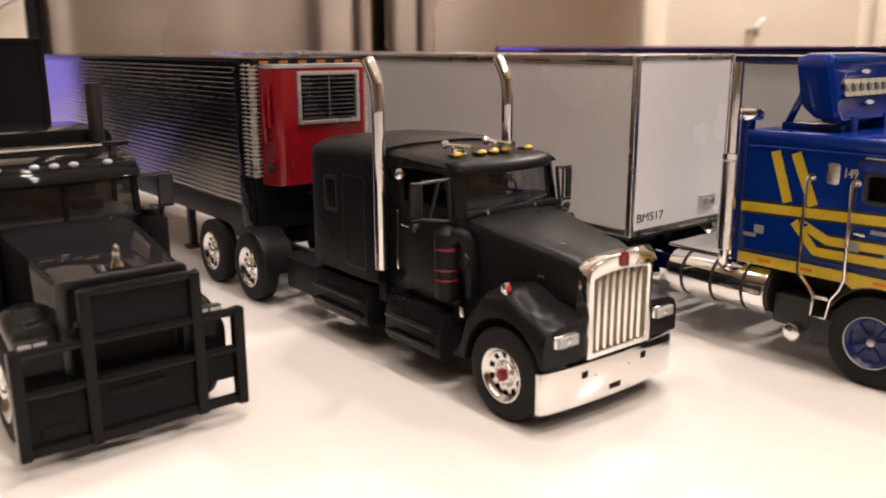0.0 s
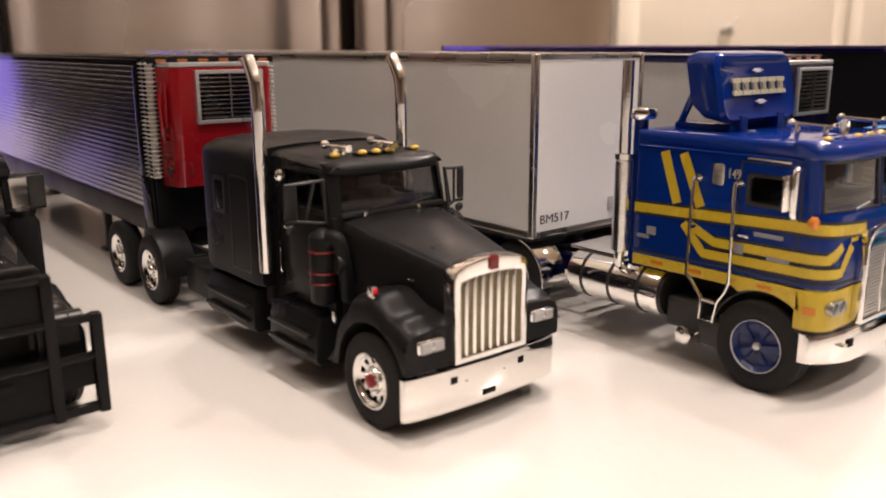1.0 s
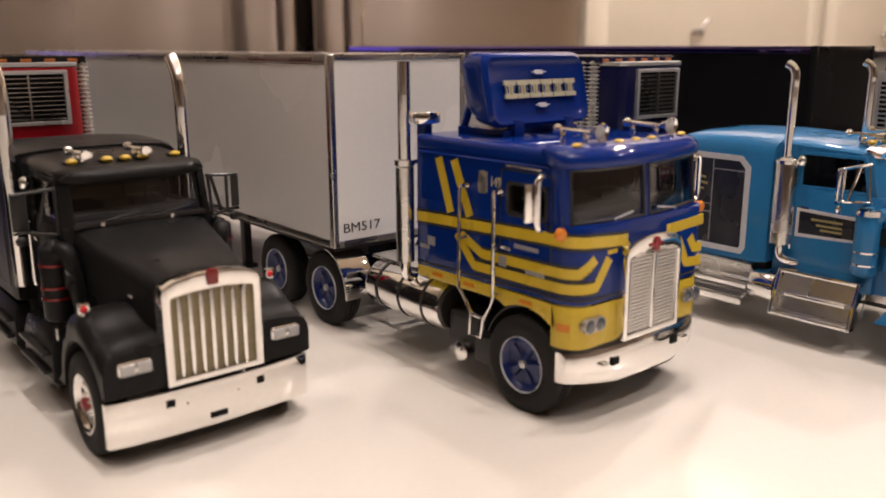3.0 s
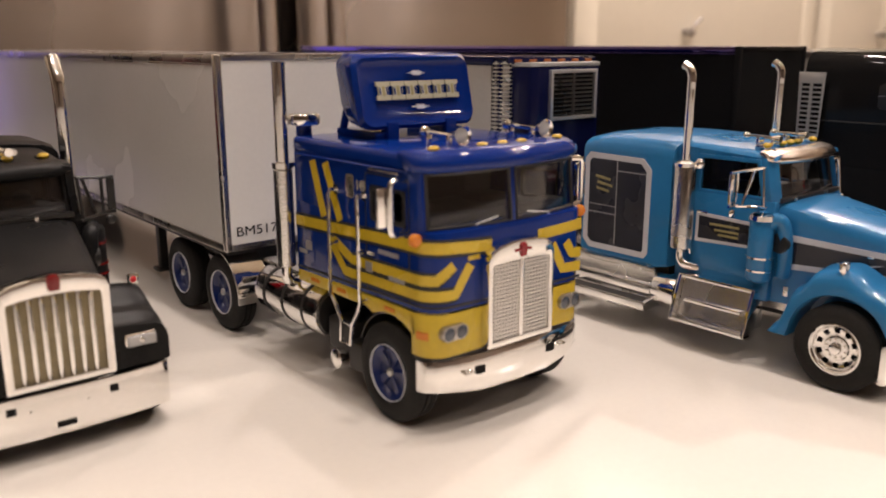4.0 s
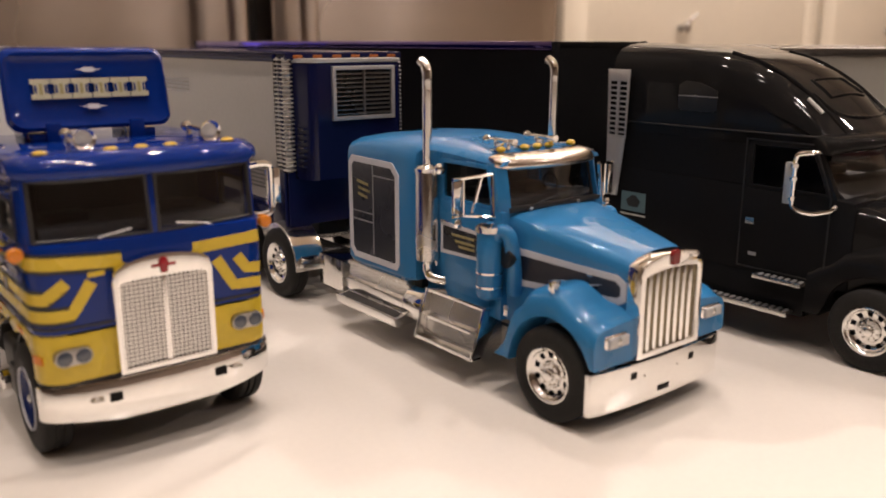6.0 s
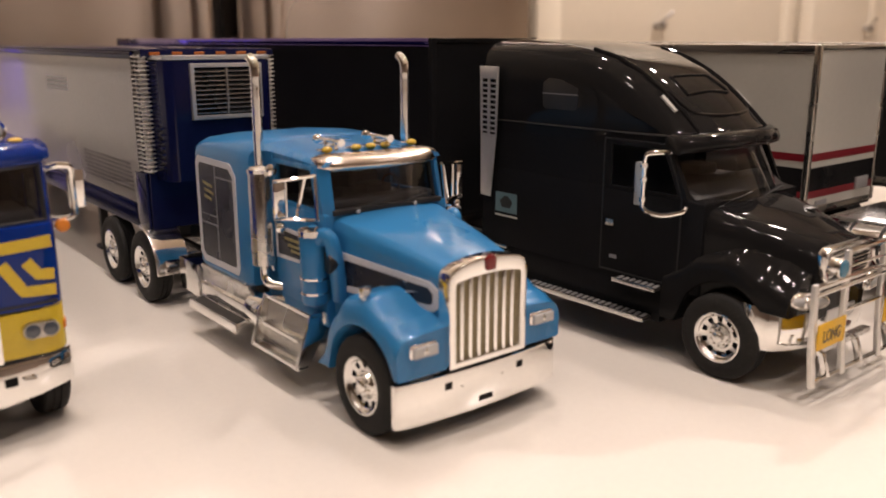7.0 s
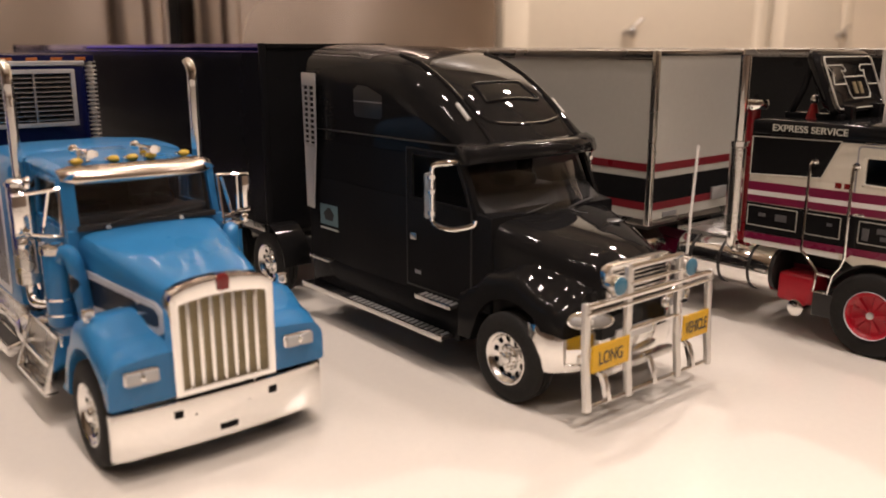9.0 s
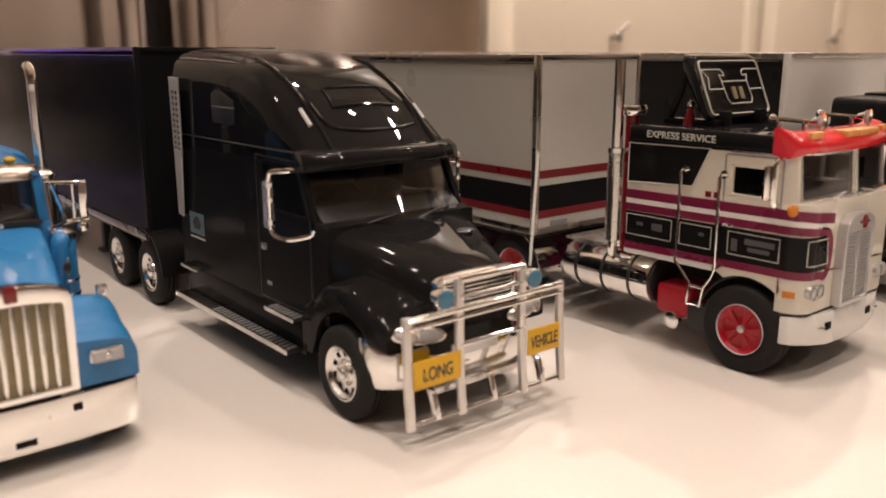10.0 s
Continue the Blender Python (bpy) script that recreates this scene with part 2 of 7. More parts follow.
def cyl(bm, a, b, r, r2=None, n=20, bev=0.0):
    a, b = Vector(a), Vector(b)
    d = (b - a).normalized()
    u = d.orthogonal().normalized()
    w = d.cross(u)
    r2 = r if r2 is None else r2
    rings = []
    for c, rad in ((a, r), (b, r2)):
        rings.append([c + (u * math.cos(k * math.tau / n) + w * math.sin(k * math.tau / n)) * rad for k in range(n)])
    return loft(bm, rings, bev)


def tube(bm, pts, r, n=8):
    pts = [Vector(p) for p in pts]
    rings, u = [], None
    for i, p in enumerate(pts):
        d = (pts[min(i + 1, len(pts) - 1)] - pts[max(i - 1, 0)]).normalized()
        u = d.orthogonal().normalized() if u is None else (u - d * u.dot(d)).normalized()
        w = d.cross(u)
        rings.append([p + (u * math.cos(k * math.tau / n) + w * math.sin(k * math.tau / n)) * r for k in range(n)])
    return loft(bm, rings)


def curve(pts, steps=5):
    """A smooth line through the given points."""
    p = [Vector(q) for q in pts]
    p = [2 * p[0] - p[1]] + p + [2 * p[-1] - p[-2]]
    out = []
    for i in range(1, len(p) - 2):
        for k in range(steps):
            t = k / steps
            a, b, c, d = p[i - 1 : i + 3]
            out.append(0.5 * (2 * b + (c - a) * t + (2 * a - 5 * b + 4 * c - d) * t * t + (3 * b - a - 3 * c + d) * t**3))
    return out + [p[-2]]


def lathe(bm, profile, centre, axis="x", n=40, caps=True):
    rings = []
    for a, r in profile:
        ring = []
        for k in range(n):
            c, s = math.cos(k * math.tau / n) * r, math.sin(k * math.tau / n) * r
            p = at_axis(axis, a, c, s)
            ring.append((centre[0] + p[0], centre[1] + p[1], centre[2] + p[2]))
        rings.append(ring)
    return loft(bm, rings, caps=caps)


def ball(bm, c, r, sx=1.0, sy=1.0, sz=1.0, n=12):
    t = bmesh.new()
    bmesh.ops.create_uvsphere(t, u_segments=n, v_segments=max(6, n // 2), radius=r)
    for v in t.verts:
        v.co = Vector((v.co.x * sx + c[0], v.co.y * sy + c[1], v.co.z * sz + c[2]))
    merge(bm, t)
    return bm


def ring_plate(bm, outer, inner, axis, a, b, bev=0.0):
    """A frame: the band between two outlines of as many points, from a to b along the axis."""
    t = bmesh.new()
    n = len(outer)
    v = [[t.verts.new(at_axis(axis, d, *p)) for p in line] for d in (a, b) for line in (outer, inner)]
    for i in range(n):
        j = (i + 1) % n
        t.faces.new((v[0][i], v[0][j], v[1][j], v[1][i]))
        t.faces.new((v[2][i], v[2][j], v[3][j], v[3][i]))
        t.faces.new((v[0][i], v[0][j], v[2][j], v[2][i]))
        t.faces.new((v[1][i], v[1][j], v[3][j], v[3][i]))
    if bev:
        bevelled(t, bev)
    merge(bm, t)
    return bm


def rounded(x0, x1, z0, z1, r, n=4):
    """A rectangle with round corners."""
    pts = []
    for cx, cz, a0 in ((x1 - r, z0 + r, -90), (x1 - r, z1 - r, 0), (x0 + r, z1 - r, 90), (x0 + r, z0 + r, 180)):
        for k in range(n + 1):
            a = radians(a0 + 90 * k / n)
            pts.append((cx + r * math.cos(a), cz + r * math.sin(a)))
    return pts


def to_mesh(name, bm, mat, smooth=38):
    bmesh.ops.recalc_face_normals(bm, faces=bm.faces)
    for v in bm.verts:
        v.co *= MM
    mesh = bpy.data.meshes.new(name)
    bm.to_mesh(mesh)
    bm.free()
    mesh.materials.append(mat)
    mesh.polygons.foreach_set("use_smooth", [True] * len(mesh.polygons))
    mesh.set_sharp_from_angle(angle=radians(smooth))
    return mesh


def thing(name, x, y, z, label, category, group=""):
    ob = new(name)
    ob.empty_display_size = 0.01
    ob.location = (x * MM, y * MM, z * MM)
    return tagged(ob, label, category, group)


def part(name, bm, mat, parent, label="", at=(0, 0, 0), smooth=38):
    """Links a bmesh, or a mesh made before, as one part under a thing or a part."""
    mesh = bm if isinstance(bm, bpy.types.Mesh) else to_mesh(name, bm, mat, smooth)
    ob = new(name, mesh)
    ob.parent = parent
    ob.location = [c * MM for c in at]
    return tagged(ob, label)


def solid(name, bm, mat, label, category="", kind="", smooth=38):
    ob = new(name, to_mesh(name, bm, mat, smooth))
    return tagged(ob, label, category, "", kind)


def lettering(text, height, depth=0.12, width=None, bold=0.0):
    """The letters of a text as a bmesh in the x-z plane, facing -y, its lower left corner at the origin."""
    cu = bpy.data.curves.new("text", "FONT")
    cu.body, cu.size, cu.extrude, cu.offset = text, 1.0, 0.05, bold
    ob = bpy.data.objects.new("text", cu)
    scene.collection.objects.link(ob)
    mesh = bpy.data.meshes.new_from_object(ob.evaluated_get(bpy.context.evaluated_depsgraph_get()))
    bpy.data.objects.remove(ob)
    bm = bmesh.new()
    bm.from_mesh(mesh)
    bpy.data.meshes.remove(mesh)
    xs, ys = [v.co.x for v in bm.verts], [v.co.y for v in bm.verts]
    x0, y0, w, h = min(xs), min(ys), max(xs) - min(xs), max(ys) - min(ys)
    kx = width / w if width else height / h
    for v in bm.verts:
        v.co = Vector(((v.co.x - x0) * kx, -v.co.z / 0.05 * depth / 2, (v.co.y - y0) * height / h))
    return bm


def turned(bm, m):
    bmesh.ops.transform(bm, matrix=m, verts=bm.verts)
    return bm


def mirrored(bm):
    """Adds the mirror image across x = 0."""
    t = bm.copy()
    for v in t.verts:
        v.co.x = -v.co.x
    merge(bm, t)
    return bm


# ---- the room ----
def room():
    R = {k: v * 1000 for k, v in ROOM.items()}
    t = 80
    solid("floor", box(bmesh.new(), R["x0"], R["x1"], R["y0"], R["y1"], R["floor"] - t, R["floor"]), FLOORING, "brown kitchen floor", "floor", "structure")
    solid("ceiling", box(bmesh.new(), R["x0"], R["x1"], R["y0"], R["y1"], R["top"], R["top"] + t), WALL, "plain cream ceiling with recessed spots", "ceiling", "structure")
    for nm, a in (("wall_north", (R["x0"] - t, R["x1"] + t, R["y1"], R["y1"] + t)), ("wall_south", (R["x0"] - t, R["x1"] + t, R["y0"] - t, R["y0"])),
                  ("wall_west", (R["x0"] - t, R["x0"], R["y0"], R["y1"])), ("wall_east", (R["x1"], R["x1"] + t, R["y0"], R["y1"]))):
        # south and west walls are unseen; their darker colour dims the reflections
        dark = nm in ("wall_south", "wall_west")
        solid(nm, box(bmesh.new(), *a, R["floor"], R["top"]), WALL_DIM if dark else WALL, "unseen wall toned brown for the dim side of the room" if dark else "plain cream painted kitchen wall", "wall", "structure")
    for sx, sy, _ in SPOTS:
        f = thing("ceiling_spot", sx * 1000, sy * 1000, R["top"], "round recessed ceiling spot with white trim", "ceiling lamp", "ceiling spots")
        part("trim_ring", lathe(bmesh.new(), [(-2, 36), (-6, 40), (-6, 52), (-0.5, 56), (-0.5, 36)], (0, 0, 0), "z", 32), WHITE, f)
        part("lens", cyl(bmesh.new(), (0, 0, -3), (0, 0, -0.6), 35, n=32), SPOT_GLOW, f)


def counter():
    c = thing("kitchen_island", 450, -60, -900, "white quartz worktop on a cream kitchen island", "kitchen island")
    part("worktop", box(bmesh.new(), -1100, 1000, -760, 800, 868, 900, 3), TABLE, c, "polished white quartz worktop")
    part("base", box(bmesh.new(), -1050, 950, -700, 740, 80, 867, 4), CABINET, c)
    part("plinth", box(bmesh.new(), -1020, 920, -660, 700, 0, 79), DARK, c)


def fridge():
    f = thing("refrigerator", 641, 960, -900, "stainless steel french door refrigerator", "refrigerator")
    part("body", box(bmesh.new(), -402, 572, 55, 96, 20, 1790, 4), BLACK_TRIM, f)
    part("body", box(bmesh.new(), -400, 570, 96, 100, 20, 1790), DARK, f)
    for nm, a, b in (("left_door", -394, -1), ("right_door", 34, 564)):
        bm = bmesh.new()
        rows = []
        for k in range(13):
            x = a + (b - a) * k / 12
            bow = -10 * (1 - (2 * k / 12 - 1) ** 2)
            rows.append([(x, 6 + bow, 700), (x, 6 + bow, 1785), (x, 54, 1785), (x, 54, 700)])
        d = part(nm, loft(bm, rows, 2.5), STEEL, f)
        hx = -42 if a < 0 else 56
        h = bmesh.new()
        tube(h, [(hx, 8, 760), (hx, -45, 780), (hx, -52, 900), (hx, -52, 1300), (hx, -45, 1420), (hx, 8, 1440)], 12, 12)
        part("handle", h, STEEL, d, "tall bright steel handle")
    part("drawer", box(bmesh.new(), -398, 568, 0, 54, 40, 690, 5), STEEL, f)


def cupboards():
    for x0, x1, knob, lab in ((1219, 2064, 1546, "wide flat cream cupboard beside the refrigerator"), (2076, 2480, 2400, "cream cupboard at the end of the wall"),
                              (-600, -190, -240, "cream cupboard near the corner of the kitchen"), (-186, 227, 180, "cream cupboard beside the dark refrigerator gap")):
        c = thing("cupboard", x0, 965, -900, lab, "cupboard", "cream cupboards along the wall")
        w = x1 - x0
        part("body", box(bmesh.new(), 0, w, 20, 95, 0, 2300), CABINET, c)
        d = part("door", box(bmesh.new(), 3, w - 3, 0, 19, 820, 2290, 3), CABINET, c)
        part("panel", ring_plate(bmesh.new(), [(3, 820), (w - 3, 820), (w - 3, 2290), (3, 2290)], [(62, 880), (w - 62, 880), (w - 62, 2230), (62, 2230)], "y", -1.5, 0, 0.5), CABINET, d)
        bm = lathe(bmesh.new(), [(0, 7), (-8, 5), (-12, 9), (-18, 10), (-22, 6), (-23, 2)], (knob - x0, -1, 992), "y", 24)
        part("knob", bm, RAIL_METAL, d, "small round metal knob")
        part("pull", tube(bmesh.new(), [(knob - x0 + 4, -12, 998), (knob - x0 + 24, -12, 1010), (knob - x0 + 38, -12, 1018)], 3.0, 8), RAIL_METAL, d)
        part("lower_door", box(bmesh.new(), 3, w - 3, 0, 19, 110, 810, 3), CABINET, c)


def violet_source():
    # made-up form for an unseen violet source mirrored in trailer sides and rails
    s = thing("appliance_panel", -70, 955, 0, "unseen violet glow panel added for reflections in the trailers", "appliance panel")
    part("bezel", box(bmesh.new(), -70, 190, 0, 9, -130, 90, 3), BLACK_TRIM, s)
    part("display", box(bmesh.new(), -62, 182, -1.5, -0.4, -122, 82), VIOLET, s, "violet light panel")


room()
counter()
fridge()
cupboards()
violet_source()

# ---- wheels ----
MESHES = {}


def cached(key, maker, mat, smooth=38):
    if key not in MESHES:
        MESHES[key] = to_mesh(key, maker(), mat, smooth)
    return MESHES[key]


RT = 9.3


def tyre_bm(w=5.2, inner=5.35):
    bm = lathe(bmesh.new(), [(-w / 2 + 1.0, inner - 0.2), (-w / 2 + 0.35, inner + 0.05), (-w / 2, inner + 0.7), (-w / 2 - 0.12, inner + 1.9), (-w / 2 + 0.05, inner + 2.6), (-w / 2 + 0.2, RT - 0.75), (-w / 2 + 0.55, RT - 0.18),
                             (-w / 2 + 0.9, RT), (-0.75, RT), (-0.7, RT - 0.3), (-0.45, RT - 0.3), (-0.4, RT), (0.4, RT), (0.45, RT - 0.3), (0.7, RT - 0.3), (0.75, RT),
                             (w / 2 - 0.9, RT), (w / 2 - 0.4, RT - 0.4), (w / 2, RT - 2), (w / 2, inner + 1), (w / 2 - 1, inner - 0.2)], (0, 0, 0), "x", 56, False)
    return bm


def chrome_rim_bm():
    """A dished alloy rim with ten hand holes and a rim flange, facing -x."""
    t = bmesh.new()
    n = 60
    prof = [(1.3, -2.0), (2.35, -1.9), (2.7, -1.35), (3.25, -1.3), (4.3, -1.55), (4.55, -1.75), (4.75, -2.1), (4.95, -2.45), (5.2, -2.6), (5.5, -2.55), (5.55, -2.2)]
    rows = [[t.verts.new((x, math.cos(k * math.tau / n) * r, math.sin(k * math.tau / n) * r)) for k in range(n)] for r, x in prof]
    for i, (r, s) in enumerate(zip(rows, rows[1:])):
        for k in range(n):
            if i == 3 and k % 6 in (1, 2, 3):
                continue
            t.faces.new((r[k], r[(k + 1) % n], s[(k + 1) % n], s[k]))
    t.faces.new(rows[0])
    bmesh.ops.recalc_face_normals(t, faces=t.faces)
    bm = bmesh.new()
    merge(bm, t)
    for k in range(10):
        a = k * math.tau / 10 + 0.2
        cyl(bm, (-1.7, 2.0 * math.cos(a), 2.0 * math.sin(a)), (-2.35, 2.0 * math.cos(a), 2.0 * math.sin(a)), 0.26, 0.2, n=8)
    return bm


def hub_bm():
    return lathe(bmesh.new(), [(-1.7, 1.35), (-2.5, 1.3), (-2.75, 1.1), (-2.85, 0.7), (-2.9, 0.15)], (0, 0, 0), "x", 20)


def disc_bm():
    """A five-spoke disc wheel, dished between its spokes."""
    t = bmesh.new()
    n = 60
    prof = [(0.9, -1.75), (1.7, -1.6), (2.6, -1.5), (3.6, -1.5), (4.3, -1.6), (4.7, -1.9), (5.05, -2.1), (5.25, -2.4)]
    rows = []
    for r, x in prof:
        row = []
        for k in range(n):
            a = k * math.tau / n
            hollow = 0.5 + 0.5 * math.cos(5 * a)
            deep = 0.55 * (1 if 1.5 < r < 4.5 else 0) * (hollow > 0.45) * (0.6 + 0.4 * hollow)
            row.append(t.verts.new((x + deep, math.cos(a) * r, math.sin(a) * r)))
        rows.append(row)
    for r, s in zip(rows, rows[1:]):
        for k in range(n):
            t.faces.new((r[k], r[(k + 1) % n], s[(k + 1) % n], s[k]))
    t.faces.new(rows[0])
    return t


def ring_bm():
    return lathe(bmesh.new(), [(-2.3, 5.2), (-2.6, 5.24), (-2.72, 5.29), (-2.72, 5.36), (-2.4, 5.42)], (0, 0, 0), "x", 56, False)


def wheel(parent, x, y, style, hub=None, disc=None, z=RT):
    """A tyre with its rim and hub. Wheels at positive x are turned about."""
    left = x < 0
    t = part("wheel", cached("wheel", tyre_bm, RUBBER), RUBBER, parent, at=(x, y, z))
    if not left:
        t.rotation_euler = (0, 0, math.pi)
    part("back_plate", cached("back_plate", lambda: cyl(bmesh.new(), (-0.2, 0, 0), (0.6, 0, 0), 5.2, n=32), DARK), DARK, t)
    if style == "chrome":
        part("rim", cached("rim", chrome_rim_bm, CHROME), CHROME, t, "bright alloy rim with hand holes")
        hub = hub or CHROME
        part("hub", cached("hub_" + hub.name, hub_bm, hub), hub, t)
    else:
        part("rim", cached("disc_" + disc.name, disc_bm, disc), disc, t, "five-spoke painted rim")
        part("rim_ring", cached("rim_ring", ring_bm, SILVER_DECAL), SILVER_DECAL, t, "pale ring round the rim")
        part("hub", cached("small_hub", lambda: lathe(bmesh.new(), [(-1.6, 0.85), (-2.2, 0.8), (-2.4, 0.4), (-2.42, 0.05)], (0, 0, 0), "x", 14), SILVER), SILVER, t)
    return t


def axle(parent, y, half=17.0, mat=None):
    part("axle", cyl(bmesh.new(), (-half, y, RT), (half, y, RT), 1.3, n=12), mat or CHASSIS, parent)


# ---- trailers: local x 0 to w from the near side, y 0 at the nose ----
def undercarriage(t, w, L, rim, disc=None, legs=62):
    c = w / 2
    part("frame", box(box(bmesh.new(), c - 8, c - 5, 8, L - 6, 15.5, 19), c + 5, c + 8, 8, L - 6, 15.5, 19), CHASSIS, t)
    for yy in (L - 22, L - 43):
        part("axle", cyl(bmesh.new(), (2, yy, RT), (w - 2, yy, RT), 1.2, n=12), CHASSIS, t)
        for xx in (2.2, w - 2.2):
            ob = wheel(t, -1, yy, rim, disc=disc)
            ob.location.x = xx * MM
            if xx > c:
                ob.rotation_euler = (0, 0, math.pi)
    for xx in (c - 11, c + 11):
        bm = box(bmesh.new(), xx - 1.2, xx + 1.2, legs, legs + 2.6, 3.2, 19, 0.3)
        box(bm, xx - 2.4, xx + 2.4, legs - 1, legs + 3.6, 2.0, 3.2, 0.3)
        part("landing_leg", bm, CHASSIS, t)
    part("coupling_plate", box(bmesh.new(), c - 12, c + 12, 10, 40, 17.2, 19.4, 0.4), CHASSIS, t)


def dry_van(x, y, w, L, z0, z1, label, side, front, bands=(), post=POST_METAL, roof=RAIL_METAL, rail=RAIL_METAL):
    t = thing("semi_trailer", x, y, 0, label, "toy trailer", "model lorries on the worktop")
    part("floor_pan", box(bmesh.new(), 0.6, w - 0.6, 0.6, L - 0.6, z0 - 1.2, z0), CHASSIS, t)
    for nm, a, b in (("near_wall", 0.25, 1.2), ("far_wall", w - 1.2, w - 0.25)):
        part(nm, box(bmesh.new(), a, b, 1.4, L - 1.4, z0 + 1.3, z1 - 1.7), side, t)
    part("nose_wall", box(bmesh.new(), 1.4, w - 1.4, 0.25, 1.2, z0 + 1.3, z1 - 1.2), front, t)
    part("rear_door", box(bmesh.new(), 1.4, w - 1.4, L - 1.2, L - 0.25, z0 + 1.3, z1 - 1.2), front, t)
    part("roof", box(bmesh.new(), 0.9, w - 0.9, 0.9, L - 0.9, z1 - 0.7, z1 - 0.1, 0.2), roof, t)
    for a, b in ((-0.1, 0.95), (w - 0.95, w + 0.1)):
        bm = box(bmesh.new(), a, b, 1.6, L - 1.6, z1 - 1.8, z1, 0.25)
        box(bm, a + (0.0 if a < 1 else 0.2), b - (0.2 if a < 1 else 0.0), 1.6, L - 1.6, z1 - 2.3, z1 - 1.95, 0.1)
        part("top_rail", bm, rail, t)
        part("bottom_rail", box(bmesh.new(), a, b, 1.6, L - 1.6, z0 - 0.3, z0 + 1.5, 0.25), rail, t)
    part("nose_rail", box(bmesh.new(), 1.6, w - 1.6, -0.1, 0.9, z1 - 1.3, z1, 0.25), rail, t)
    part("nose_sill", box(bmesh.new(), 1.6, w - 1.6, -0.1, 0.9, z0 - 0.3, z0 + 1.3, 0.25), rail, t)
    for a in (-0.15, w - 1.55):
        for b in (-0.15, L - 1.55):
            bm = box(bmesh.new(), a, a + 1.7, b, b + 1.7, z0 - 0.3, z1 + 0.1, 0.45, 3)
            part("corner_post", bm, post, t, "bright corner post")
    for za, zb, m in bands:
        bm = box(bmesh.new(), 0.13, 0.25, 1.4, L - 1.4, za, zb)
        part("stripe", bm, m, t)
        part("stripe", box(bmesh.new(), 1.45, w - 1.45, 0.13, 0.25, za, zb), m, t)
    undercarriage(t, w, L, "chrome")
    return t


def ribbed_wall(L0, L1, za, zb, n):
    """A flat sheet with n narrow raised beads along it, facing -x."""
    line = [(0.7, za)]
    p = (zb - za) / n
    for k in range(n):
        z = za + k * p
        line += [(0.2, z + 0.02 * p), (0.2, z + 0.8 * p), (0.165, z + 0.86 * p), (0.155, z + 0.89 * p), (0.165, z + 0.92 * p), (0.2, z + 0.98 * p)]
    line += [(0.2, zb), (0.7, zb)]
    return prism(bmesh.new(), line, "y", L0, L1)


def scallops(z0, z1, n, r=1.75):
    prof = [(z0, 0.3)]
    p = (z1 - z0) / n
    for k in range(n):
        prof += [(z0 + p * k, r * 0.5), (z0 + p * (k + 0.22), r * 0.62), (z0 + p * (k + 0.4), r), (z0 + p * (k + 0.6), r), (z0 + p * (k + 0.78), r * 0.6)]
    prof += [(z1, r * 0.6), (z1, 0.3)]
    return lathe(bmesh.new(), prof, (0, 0, 0), "z", 14)


